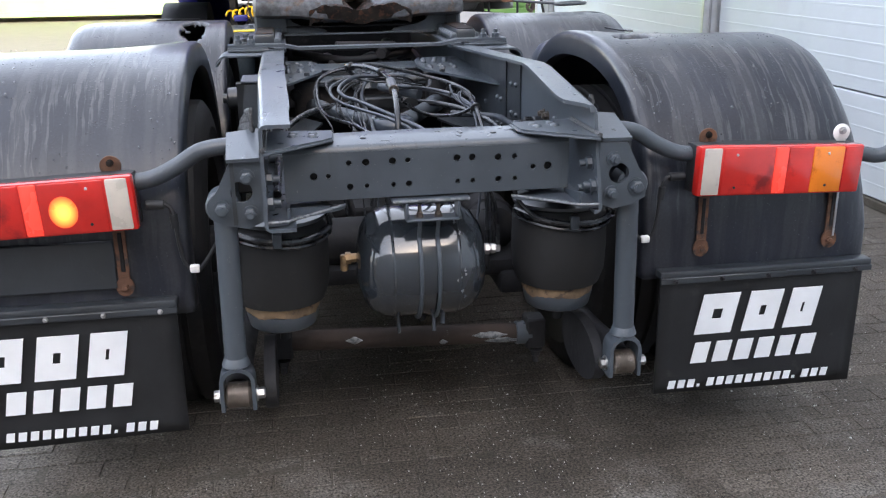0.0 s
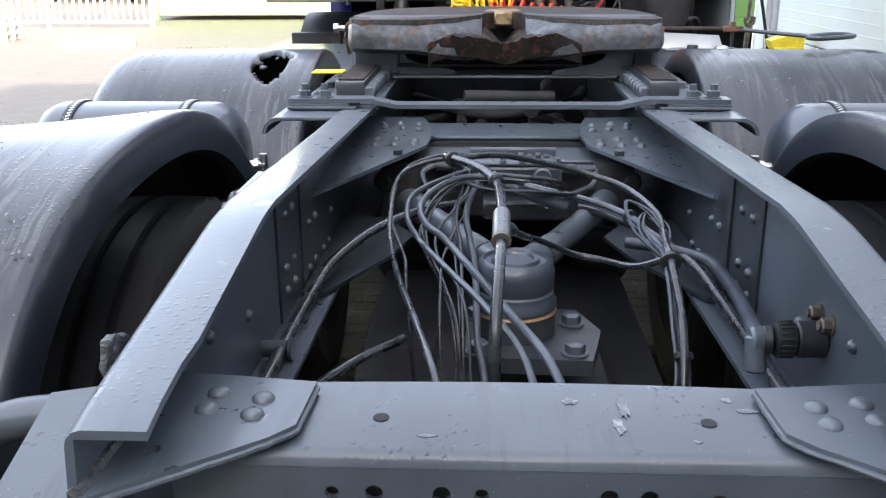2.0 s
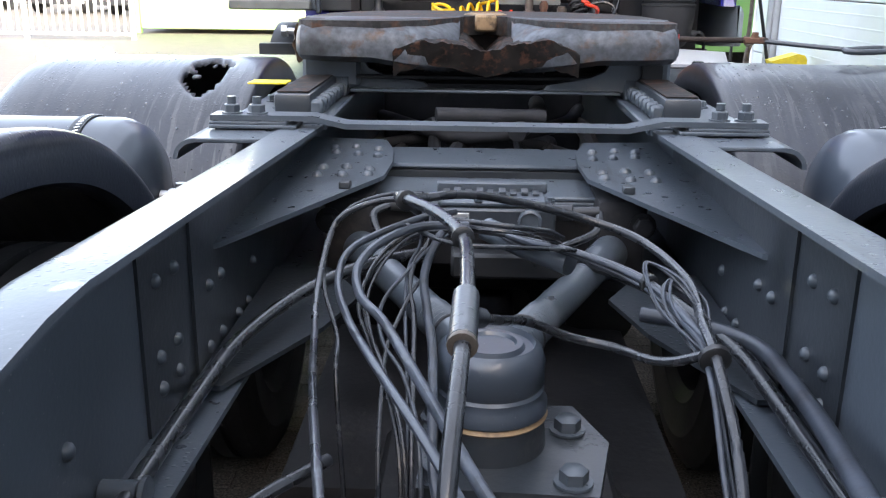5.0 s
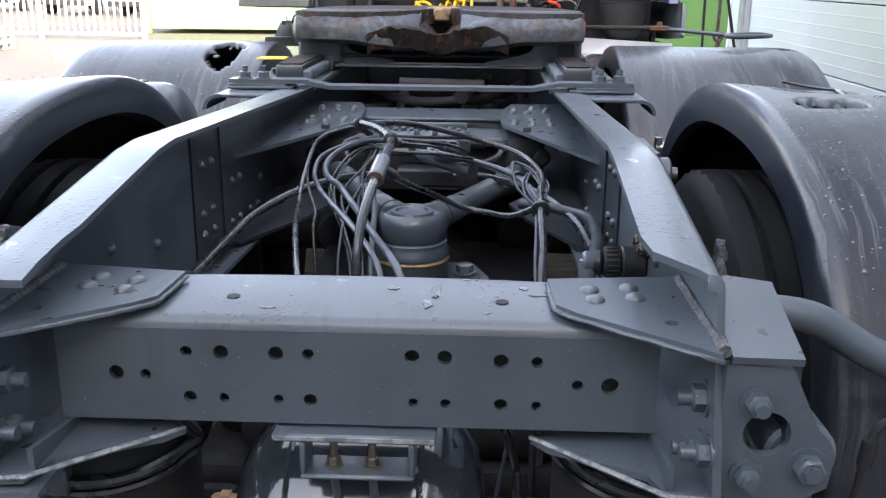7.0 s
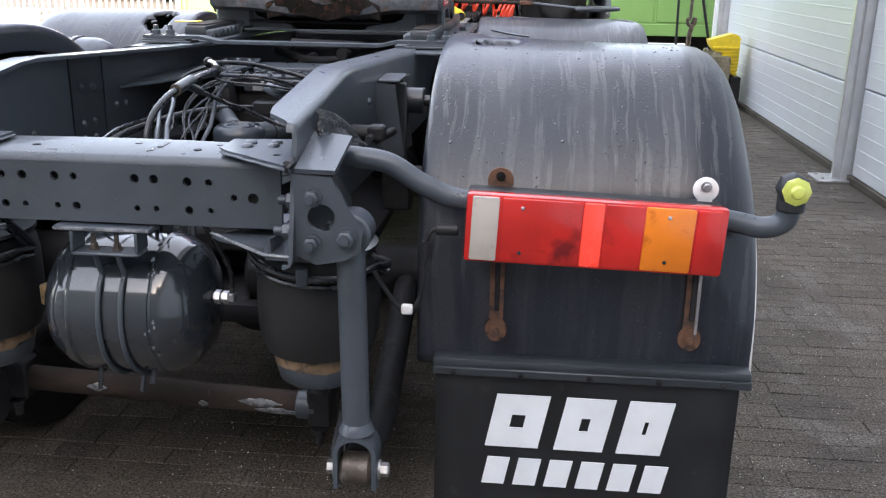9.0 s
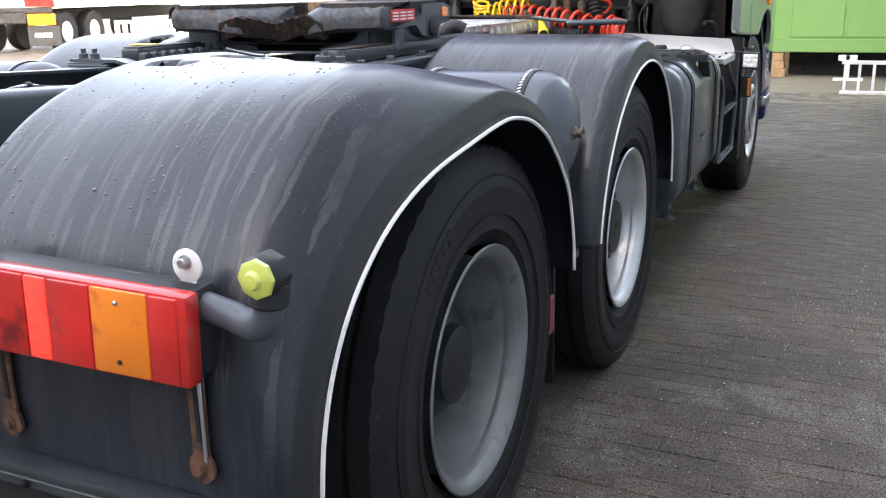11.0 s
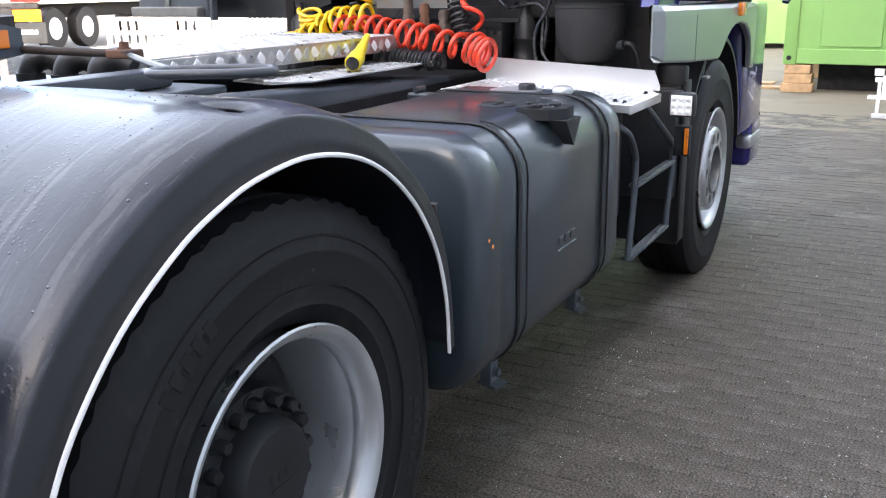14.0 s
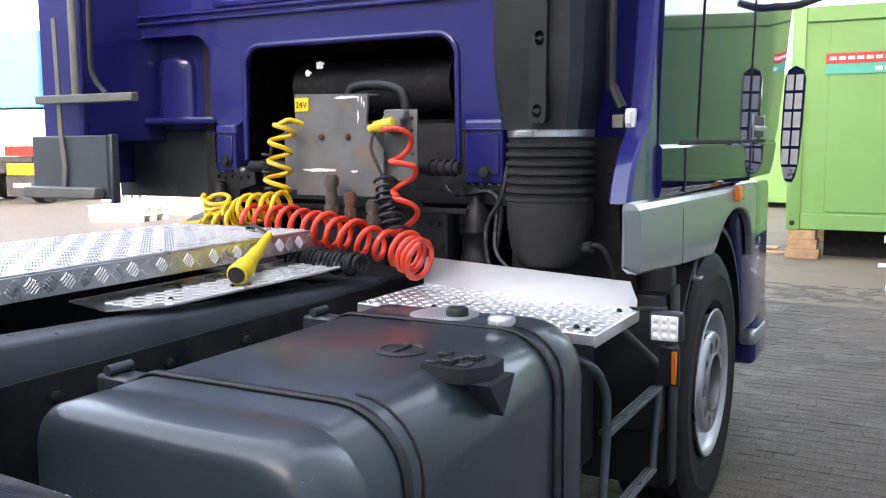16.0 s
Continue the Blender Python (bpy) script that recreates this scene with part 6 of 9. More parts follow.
for s in (-1, 1):
    pd = part("bar_pad", join(box(*sorted((s * 0.39, s * 0.57)), 1.56, 1.65, 1.143, 1.151, 0.002), box(*sorted((s * 0.41, s * 0.57)), 1.565, 1.645, 1.151, 1.157, 0.001)), CHASSIS, bar)
    for x in (0.478, 0.531):
        part("bar_bolt", join(bolt((s * x, 1.605, 1.169), (0, 0, 1), 0.0165, 0.017), cyl((s * x, 1.605, 1.18), (s * x, 1.605, 1.204), 0.0095, 10)), CHASSIS, bar)
    rings = []
    for k in range(7):
        a = radians(90 * k / 6)
        rings.append([(s * (0.57 + 0.045 * math.sin(a)), 1.46, 1.098 + 0.042 * math.cos(a)), (s * (0.57 + 0.045 * math.sin(a)), 1.66, 1.098 + 0.042 * math.cos(a)), (s * (0.57 + 0.036 * math.sin(a)), 1.66, 1.098 + 0.033 * math.cos(a)), (s * (0.57 + 0.036 * math.sin(a)), 1.46, 1.098 + 0.033 * math.cos(a))])
    part("pad_bracket", join(strip(rings, None), box(*sorted((s * 0.43, s * 0.572)), 1.46, 1.66, 1.131, 1.14, 0.002)), CHASSIS, truck, smooth=40)

# ---- fifth wheel coupling on its slide rails ----
fw = part("fifth_wheel", plate([(0.06, 2.33), (0.075, 2.24), (0.15, 2.10), (0.20, 2.035), (0.27, 2.01), (0.43, 2.01), (0.462, 2.03), (0.475, 2.07), (0.475, 2.30), (0.45, 2.48), (0.38, 2.62), (0.25, 2.72), (0.1, 2.75),
                                (-0.1, 2.75), (-0.25, 2.72), (-0.38, 2.62), (-0.45, 2.48), (-0.475, 2.30), (-0.475, 2.07), (-0.462, 2.03), (-0.43, 2.01), (-0.27, 2.01), (-0.20, 2.035), (-0.15, 2.10), (-0.075, 2.24), (-0.06, 2.33), (0, 2.38)], 0.052, (0, 0, 1.288), (1, 0, 0), (0, 1, 0)), GREASE, truck, "greasy worn fifth wheel coupling plate", smooth=30)
for s in (-1, 1):
    sec = []
    for x, zt, zb, y0, y1 in ((0.475, 1.318, 1.25, 2.03, 2.2), (0.46, 1.333, 1.243, 2.002, 2.2), (0.40, 1.338, 1.24, 1.995, 2.2), (0.28, 1.335, 1.238, 1.995, 2.2), (0.2, 1.325, 1.225, 2.0, 2.2), (0.12, 1.305, 1.212, 2.04, 2.22), (0.07, 1.285, 1.21, 2.1, 2.3)):
        sec.append([(s * x, y0, zb + 0.015), (s * x, y0 - 0.004, (zt + zb) / 2), (s * x, y0 + 0.006, zt - 0.018), (s * x, y0 + 0.035, zt + 0.002), (s * x, y1, 1.3425), (s * x, y1, 1.27), (s * x, y0 + 0.03, zb)])
    part("ramp", strip(sec, None), GREASE_EDGE, fw, "worn scraped ramp edge", smooth=50)
    part("pedestal", join(plate([(-0.15, 0), (0.28, 0), (0.16, 0.115), (-0.02, 0.115)], 0.09, (s * 0.40 - 0.045, 2.2, 1.15), (0, 1, 0), (0, 0, 1)), box(s * 0.4 - 0.075, s * 0.4 + 0.075, 2.1, 2.16, 1.165, 1.255, 0.01)), CHASSIS, fw, smooth=30)
    web = plate([(s * 0.36, 1.165), (s * 0.36, 1.25), (s * 0.325, 1.245), (s * 0.305, 1.215), (s * 0.27, 1.2), (s * 0.16, 1.18), (s * 0.15, 1.17), (s * 0.2, 1.16)], 0.03 * s, (0, 2.12, 0), (1, 0, 0), (0, 0, 1))
    part("pedestal_web", web, CHASSIS, fw, "dark grey tapering pedestal arm", smooth=30)
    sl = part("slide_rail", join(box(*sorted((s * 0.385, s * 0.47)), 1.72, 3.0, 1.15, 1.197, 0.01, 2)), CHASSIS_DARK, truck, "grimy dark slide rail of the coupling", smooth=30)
    for k in range(12):
        part("slide_tooth", box(*sorted((s * 0.36, s * 0.39)), 1.72 + k * 0.052, 1.752 + k * 0.052, 1.15, 1.182, 0.006), CHASSIS, sl)
    part("slide_top", box(*sorted((s * 0.392, s * 0.463)), 1.73, 2.08, 1.1975, 1.2005, 0.001), GREASE_BLACK, sl, "greasy top of the slide rail")
    part("slide_base", box(*sorted((s * 0.34, s * 0.56)), 1.65, 3.1, 1.128, 1.148, 0.004), CHASSIS, sl)
    for y in (1.75, 1.95, 2.2, 2.5, 2.8):
        part("base_bolt", join(bolt((s * 0.52, y, 1.148), (0, 0, 1), 0.014, 0.014)), CHASSIS, sl)
lump = bmesh.new()
bmesh.ops.create_grid(lump, x_segments=64, y_segments=44, size=0.5)
for v in lump.verts:
    x, k = v.co.x * 0.46, v.co.y + 0.5
    q = min(1.0, abs(x) / 0.22)
    top = 1.266 + 0.052 * q
    if k < 0.18:
        y, z = 2.035 - 0.045 * q + 0.02 * (1 - k / 0.18), top - 0.062 * (1 - k / 0.18)
    else:
        h = (k - 0.18) / 0.82
        y, z = 2.035 - 0.045 * q + 0.33 * h, top + (0.012 + 0.006 * q) * h - 0.03 * max(0.0, 1 - abs(x) / 0.05) * min(1.0, h * 2.5)
    p = Vector((x, y, z))
    n = 0.009 * noise.noise(p * 18) + 0.006 * noise.noise(p * 47) + 0.003 * noise.noise(p * 110)
    v.co = Vector((x, y - 0.6 * n, z + n - 0.05 * max(0.0, (abs(x) - 0.15) / 0.08)))
part("grease", lump, GREASE_BLACK, fw, "thick crumbly black grease in the throat", smooth=60)
# dark plates added to close bright gaps behind the throat and ramps
part("throat_wall", box(-0.085, 0.085, 2.37, 2.41, 1.19, 1.292, 0.006), GREASE_BLACK, fw)
part("tie_plate", box(-0.345, 0.345, 2.06, 2.1, 1.16, 1.168, 0.002), CHASSIS, fw)
part("under_frame", box(-0.33, 0.33, 2.36, 2.42, 1.15, 1.19, 0.004), DARK, fw)
part("under_skirt", box(-0.36, 0.36, 2.43, 2.45, 1.15, 1.286, 0.004), DARK, fw)
part("locking_jaw", join(lathe([(0.062, 0), (0.062, 0.05), (0.04, 0.055), (0.038, 0.0)], (0, 2.45, 1.292), (0, 0, 1), 24), box(-0.03, 0.03, 2.3, 2.4, 1.30, 1.345, 0.006)), BRASS, fw)
part("under_beam", join(box(-0.34, 0.34, 2.1, 2.14, 1.19, 1.2, 0.003), box(-0.3, 0.3, 2.25, 2.34, 1.2, 1.235, 0.006), box(-0.25, 0.22, 2.18, 2.22, 1.21, 1.235, 0.004)), DARK, fw)
for x in (-0.13, 0.12):
    part("return_spring", tube(coil_points([(x - 0.035, 2.15, 1.215), (x + 0.035, 2.15, 1.215)], 0.0085, 9, 10), 0.0022, 5, straight=True), STEEL, fw)
part("orange_reflector", box(0.476, 0.4805, 2.475, 2.525, 1.277, 1.315, 0.002), AMBER, fw, "small orange reflector")
part("side_cheek", plate([(2.05, 1.25), (2.25, 1.255), (2.3, 1.215), (2.42, 1.205), (2.47, 1.25), (2.56, 1.262), (2.56, 1.316), (2.5, 1.33), (2.05, 1.325)], 0.045, (0.43, 0, 0), (0, 1, 0), (0, 0, 1)), CHASSIS, fw, smooth=30)
part("cheek_boss", lathe([(0.036, 0.0), (0.036, 0.01), (0.028, 0.014), (0.0, 0.014)], (0.4755, 2.39, 1.24), (1, 0, 0), 22), BLACK, fw)
part("foot_casting", plate([(2.08, 1.148), (2.32, 1.148), (2.46, 1.16), (2.5, 1.2), (2.42, 1.215), (2.28, 1.2), (2.16, 1.24), (2.08, 1.235)], 0.05, (0.40, 0, 0), (0, 1, 0), (0, 0, 1)), BLACK, fw, smooth=30)
part("red_label", box(0.4755, 0.4785, 2.05, 2.235, 1.272, 1.315, 0.001), LABELRED, fw, "red maker's label with white lines")
for k in range(3):
    for j in range(3):
        part("label_line", box(0.4785, 0.4795, 2.062 + j * 0.057, 2.106 + j * 0.057, 1.279 + k * 0.011, 1.284 + k * 0.011, 0), WHITE_PRINT, fw, smooth=0)
hd = part("release_handle", cyl((0.46, 2.56, 1.272), (0.80, 2.53, 1.272), 0.0085, 10), RUSTY_TUBE, truck, "long rusty release handle of the coupling")
part("handle_joint", join(box(0.77, 0.84, 2.512, 2.548, 1.263, 1.281, 0.003), bolt((0.805, 2.53, 1.281), (0, 0, 1), 0.01, 0.012)), RUST, hd)
part("handle_rod", tube([(0.81, 2.53, 1.272), (0.92, 2.47, 1.264), (1.03, 2.415, 1.257)], 0.007, 8), CHASSIS_DARK, hd)
part("handle_eye", tube([(1.03, 2.415, 1.256), (1.02, 2.385, 1.255), (1.04, 2.36, 1.254), (1.08, 2.37, 1.254), (1.16, 2.42, 1.254), (1.195, 2.455, 1.254), (1.2, 2.49, 1.254), (1.17, 2.51, 1.255), (1.12, 2.485, 1.256), (1.06, 2.44, 1.256), (1.03, 2.415, 1.256)], 0.0085, 12), CHASSIS_DARK, hd, smooth=80)
part("greasing_bolt", join(cyl((-0.475, 2.2, 1.30), (-0.53, 2.2, 1.302), 0.009, 10), lathe([(0.017, 0), (0.017, 0.015)], (-0.53, 2.2, 1.302), (-1, 0, 0), 6)), STEEL, fw)
rag = bmesh.new()
bmesh.ops.create_grid(rag, x_segments=10, y_segments=14, size=0.5)
for v in rag.verts:
    k = v.co.y + 0.5
    v.co = Vector((-0.488 - 0.03 * math.sin(k * 3) * 0.5 + 0.006 * noise.noise(Vector((v.co.x * 9, k * 7, 0))), 2.16 + v.co.x * 0.05 * (1.3 - k * 0.6), 1.225 + 0.1 * k))
part("rag", rag, TAN, truck, "knotted pale cloth tied at the coupling", smooth=60)
part("yellow_tag", box(-0.56, -0.47, 1.86, 1.93, 1.199, 1.203, 0.001), YELLOW_PLUG, truck, "small yellow plastic tag")
part("cross_tube", join(box(-0.34, 0.34, 2.62, 2.68, 1.13, 1.15, 0.003), cyl((-0.12, 1.95, 1.12), (0.15, 2.0, 1.11), 0.02, 12), tube([(-0.3, 2.4, 1.05), (-0.05, 2.1, 1.04), (0.2, 2.2, 1.06), (0.3, 2.6, 1.05)], 0.018, 10), tube([(-0.3, 2.2, 1.0), (0.0, 2.3, 1.02), (0.28, 2.05, 0.99)], 0.015, 10), tube([(0.08, 1.95, 1.08), (0.14, 2.15, 1.1), (0.16, 2.5, 1.08)], 0.024, 10)), DARK, truck)


# ---- fuel tank, steps, platform ----
def rrect(x0, x1, z0, z1, r_out, r_in, n=6):
    """Rounded outline in x and z; the outer side (x1) has the larger radius."""
    pts = []
    for cx, cz, r, a0 in ((x1 - r_out, z1 - r_out, r_out, 90), (x1 - r_out, z0 + r_out, r_out, 0), (x0 + r_in, z0 + r_in, r_in, -90), (x0 + r_in, z1 - r_in, r_in, -180)):
        for k in range(n + 1):
            a = radians(a0 - 90 * k / n)
            pts.append((cx + r * math.cos(a), cz + r * math.sin(a)))
    return pts


def tank_body(s, y0, y1, x0, x1, z0, z1, r):
    rings = []
    for y, ins in ((y0, 0.04), (y0 + 0.003, 0.026), (y0 + 0.009, 0.014), (y0 + 0.019, 0.005), (y0 + 0.034, 0.0), (y0 + 0.13, 0.0), (y0 + 0.145, 0.004), (y0 + 0.16, 0.0), (y1 - 0.16, 0.0), (y1 - 0.145, 0.004), (y1 - 0.13, 0.0), (y1 - 0.05, 0.0), (y1 - 0.022, 0.005), (y1 - 0.006, 0.018), (y1, 0.035)):
        rings.append([(s * x, y, z) for x, z in rrect(x0 + ins, x1 - ins, z0 + ins, z1 - ins, r, 0.07)])
    return strip(rings, None)


ft = part("fuel_tank", tank_body(1, 3.06, 4.2, 0.69, 1.312, 0.40, 1.05, 0.135), FUELPAINT, truck, "dark grey painted fuel tank with two straps", smooth=35)
for y in (3.31, 3.985):
    rings = []
    for yy in (y - 0.014, y + 0.008):
        rings.append([(x, yy, z) for x, z in rrect(0.684, 1.3185, 0.394, 1.0565, 0.14, 0.07)])
    band = bmesh.new()
    ra, rb = [[band.verts.new(p) for p in ring] for ring in rings]
    for k in range(len(ra)):
        j = (k + 1) % len(ra)
        band.faces.new((ra[k], ra[j], rb[j], rb[k]))
    st = part("tank_strap", band, BLACK, ft, "narrow black tank strap", smooth=50)
    mod = st.modifiers.new("thickness", "SOLIDIFY")
    mod.thickness = 0.005
    for off in (0.052,):
        part("strap_edge", tube([(x, y + off, z) for x, z in rrect(0.6885, 1.3135, 0.3985, 1.0515, 0.136, 0.07)[:15]], 0.0026, 6, 1, True), DARK, st)
    part("strap_foot", join(box(1.2, 1.235, y - 0.005, y + 0.045, 0.335, 0.41, 0.003), plate([(-0.03, -0.02), (0.025, -0.02), (0.035, 0.04), (-0.03, 0.045)], 0.007, (1.22, y + 0.02, 0.325), (1, 0, -0.25), (0, 1, 0)), bolt((1.235, y + 0.02, 0.365), (1, 0, 0), 0.012, 0.012)), CHASSIS, st)
    part("strap_anchor", join(box(0.61, 0.70, y - 0.03, y + 0.03, 0.99, 1.04, 0.006), cyl((0.645, y - 0.03, 1.05), (0.645, y + 0.03, 1.05), 0.011, 12)), CHASSIS_DARK, st)
part("sender_lid", join(lathe([(0.058, 0), (0.058, 0.004), (0.046, 0.008), (0.044, 0.004), (0.0, 0.004)], (1.075, 3.69, 1.0485), (0, 0, 1), 28), box(1.07, 1.08, 3.65, 3.73, 1.0525, 1.0585, 0.002)), BLACK, ft)
cbk = part("cap_bracket", plate([(-0.05, -0.06), (0.0, -0.075), (0.05, -0.07), (0.085, -0.02), (0.08, 0.05), (0.02, 0.08), (-0.02, 0.06), (-0.05, 0.05)], 0.03, (1.235, 3.64, 1.03), (1, 0, 0), (0, 1, 0)), BLACK, ft, "jagged black cap bracket")
part("bracket_web", plate([(-0.06, 0.0), (0.06, 0.0), (0.005, -0.075)], 0.05, (1.285, 3.64, 1.03), (0, 1, 0), (0, 0, 1)), BLACK, cbk)
for k in range(6):
    part("bracket_lug", box(1.19 + 0.035 * (k % 3), 1.215 + 0.035 * (k % 3), 3.585 + 0.05 * (k // 3), 3.62 + 0.05 * (k // 3), 1.055, 1.066 + 0.006 * (k % 2), 0.003), BLACK, cbk)
part("filler_cap", join(lathe([(0.029, 0), (0.029, 0.016), (0.025, 0.022), (0.0, 0.022)], (1.01, 4.075, 1.053), (0, 0, 1), 20)), BLACK, ft)
part("chrome_cap", join(lathe([(0.034, 0), (0.035, 0.014), (0.03, 0.022), (0.015, 0.027), (0.0, 0.028)], (1.15, 4.04, 1.0495), (0, 0, 1), 24)), ZINC, ft)
part("cap_base", lathe([(0.09, 0), (0.09, 0.003), (0.08, 0.006), (0.04, 0.006)], (0.965, 4.09, 1.0485), (0, 0, 1), 28), SILVER, ft)
part("embossed_mark", join(*[box(1.3105, 1.3155, 3.60 + k * 0.048, 3.638 + k * 0.048, 0.684, 0.69, 0.001) for k in range(3)], *[box(1.3105, 1.3155, 3.60 + k * 0.048, 3.606 + k * 0.048, 0.668, 0.69, 0.001) for k in range(3)], box(1.3105, 1.3155, 3.595, 3.745, 0.648, 0.653, 0.001)), CHASSIS, ft, "three embossed bars over a line")
# small amber discs drawn for the lamp's reflection in the tank paint
for y, z in ((3.13, 0.80), (3.15, 0.78)):
    part("orange_glint", lathe([(0.007, 0), (0.005, 0.002), (0.0, 0.003)], (1.311, y, z), (1, 0, 0), 10), AMBER, ft)
# left tank, out of view, hung lower to stop light passing below
part("fuel_tank", tank_body(-1, 3.06, 4.2, 0.52, 1.312, 0.26, 1.04, 0.085), FUELPAINT, truck, "dark grey painted fuel tank", smooth=35)
sm = part("side_marker", join(box(1.25, 1.27, 2.922, 2.936, 0.868, 0.918, 0.004)), AMBER, truck, "small amber side marker lamp")
part("marker_base", box(1.246, 1.274, 2.9365, 2.948, 0.86, 0.93, 0.003), BLACK, sm)

# unseen masses added to block light from reaching the ground under the truck
part("engine_block", box(-0.42, 0.42, 5.1, 6.7, 0.42, 1.0, 0.04, 2), DARK, truck)
part("oil_sump", box(-0.25, 0.25, 5.2, 6.4, 0.28, 0.42, 0.04, 2), DARK, truck)
part("front_axle", join(cyl((-0.95, 5.77, 0.45), (0.95, 5.77, 0.45), 0.06, 16)), DARK, truck)
part("exhaust_box", box(-1.24, -0.5, 4.28, 5.0, 0.24, 0.96, 0.04, 2), DARK, truck, "unseen dark box on the far side, added to block light")
part("battery_tray", box(-0.44, 1.0, 4.28, 4.95, 0.30, 0.52, 0.02), DARK, truck)
part("shaft_guard", box(-0.3, 0.3, 3.0, 4.28, 0.34, 0.6, 0.05, 2), DARK, truck)
lad = part("step_frame", tube([(1.2, 4.3, 0.95), (1.27, 4.325, 0.9), (1.287, 4.36, 0.87), (1.288, 4.43, 0.80), (1.288, 4.445, 0.75), (1.287, 4.44, 0.6), (1.285, 4.4, 0.4)], 0.0125, 10, 6), CHASSIS, truck, "dark grey tubular entry step frame")
part("step_tube", tube([(1.26, 4.56, 0.965), (1.28, 4.59, 0.945), (1.288, 4.8, 0.84), (1.288, 4.965, 0.76), (1.288, 4.995, 0.72), (1.287, 4.985, 0.62), (1.285, 4.945, 0.4)], 0.0125, 10, 6), CHASSIS, lad)
for z, ya, yb in ((0.405, 4.4, 4.945), (0.672, 4.445, 4.99)):
    st = part("step_tread", join(box(1.262, 1.302, ya, yb, z - 0.006, z + 0.008, 0.003)), CHASSIS, lad)
    tagged(part("step_grip", join(*[box(1.268 + 0.011 * q, 1.273 + 0.011 * q, ya + 0.012 + 0.0115 * k, ya + 0.018 + 0.0115 * k, z + 0.0075, z + 0.0105, 0) for k in range(45) for q in range(3)]), ZINC, lad), kind="stuff")
for y, z0, z1 in ((4.55, 0.5, 0.95), (4.75, 0.45, 0.92)):
    part("side_box", box(0.55, 1.12, y - 0.12, y + 0.09, z0, z1, 0.02, 2), DARK, truck)
part("battery_pipe", tube([(1.0, 4.4, 0.5), (1.05, 4.5, 0.7), (0.95, 4.7, 0.85)], 0.03, 10), DARK, truck)


def tread_bars(x0, x1, y0, y1, z, pitch=0.03, up=(0, 0, 1), side=None, r=0.0036, h=0.0022):
    """Raised five-bar tread, alternating in direction, as one piece of relief."""
    vs, fs = [], []

    hh = h

    def bar_at(u, v, ang, ln):
        c, sn = math.cos(ang), math.sin(ang)
        base = len(vs)
        for a, b, h in ((-ln, -r * 0.8, 0), (ln, -r * 0.8, 0), (ln, r * 0.8, 0), (-ln, r * 0.8, 0), (-ln * 0.75, -r * 0.25, hh), (ln * 0.75, -r * 0.25, hh), (ln * 0.75, r * 0.25, hh), (-ln * 0.75, r * 0.25, hh)):
            p, q = u + a * c - b * sn, v + a * sn + b * c
            vs.append((p, q, z + h) if side is None else (side + (h if up[0] > 0 else -h), p, q))
        for f in ((4, 5, 6, 7), (0, 1, 5, 4), (1, 2, 6, 5), (2, 3, 7, 6), (3, 0, 4, 7)):
            fs.append(tuple(base + i for i in f))
    nu, nv = max(1, int((x1 - x0) / pitch)), max(1, int((y1 - y0) / pitch))
    for i in range(nu):
        for j in range(nv):
            cu, cv = x0 + (i + 0.5) * (x1 - x0) / nu, y0 + (j + 0.5) * (y1 - y0) / nv
            ang = radians(45 if (i + j) % 2 else -45)
            for k in (-2, -1, 0, 1, 2):
                o = k * pitch * 0.165
                bar_at(cu - o * math.sin(ang), cv + o * math.cos(ang), ang, pitch * (0.40 - 0.05 * abs(k)))
    bm = bmesh.new()
    verts = [bm.verts.new(v) for v in vs]
    for f in fs:
        bm.faces.new([verts[i] for i in f])
    return bm


TILT = Matrix.Translation((1.312, 0, 0.992)) @ Matrix.Rotation(radians(2.2), 4, "Y") @ Matrix.Translation((-1.312, 0, -0.987))
pl = part("side_platform", moved(join(box(0.58, 1.31, 4.265, 4.66, 0.984, 0.989, 0.001), box(0.58, 1.31, 4.262, 4.268, 0.96, 0.988, 0.001), box(1.308, 1.314, 4.265, 4.66, 0.955, 0.988, 0.001), plate([(0.58, 0.986), (1.305, 0.986), (1.305, 1.015), (1.28, 1.07), (0.58, 1.08)], 0.004, (0, 4.664, 0), (1, 0, 0), (0, 0, 1))), TILT), ALU_LIT, truck, "checkered aluminium platform with upright back edge, paled for sky light", smooth=30)
studs = []
for i in range(21):
    for j in range(11):
        studs.append(moved(lathe([(0.0125, 0.0), (0.011, 0.0022), (0.006, 0.0042), (0.0, 0.0048)], (0, 0, 0), (0, 0, 1), 10), Matrix.Translation((0.6 + i * 0.0345, 4.287 + j * 0.0355, 0.9885)) @ Matrix.Rotation(radians(45 if (i + j) % 2 else -45), 4, "Z") @ Matrix.Diagonal((1.15, 0.5, 1, 1))))
tagged(part("platform_tread", moved(join(*studs), TILT), ALU_LIT, pl), kind="stuff")
for x, y in ((1.24, 4.32), (1.27, 4.6), (0.8, 4.33), (1.28, 4.3)):
    part("platform_bolt", moved(bolt((x, y, 0.989), (0, 0, 1), 0.007, 0.006), TILT), DARK, pl)
wk = part("walkway", box(-0.33, 0.275, 3.12, 4.47, 1.202, 1.207, 0.001), ALU, truck, "checkered aluminium walkway box over the frame", smooth=30)
part("walkway_side", box(0.2725, 0.278, 3.12, 4.47, 1.145, 1.2018, 0.001), ALU, wk)
part("walkway_side", box(-0.333, -0.3275, 3.12, 4.47, 1.145, 1.2018, 0.001), ALU, wk)
part("walkway_end", box(-0.327, 0.272, 3.118, 3.124, 1.15, 1.2018, 0.001), ALU, wk)
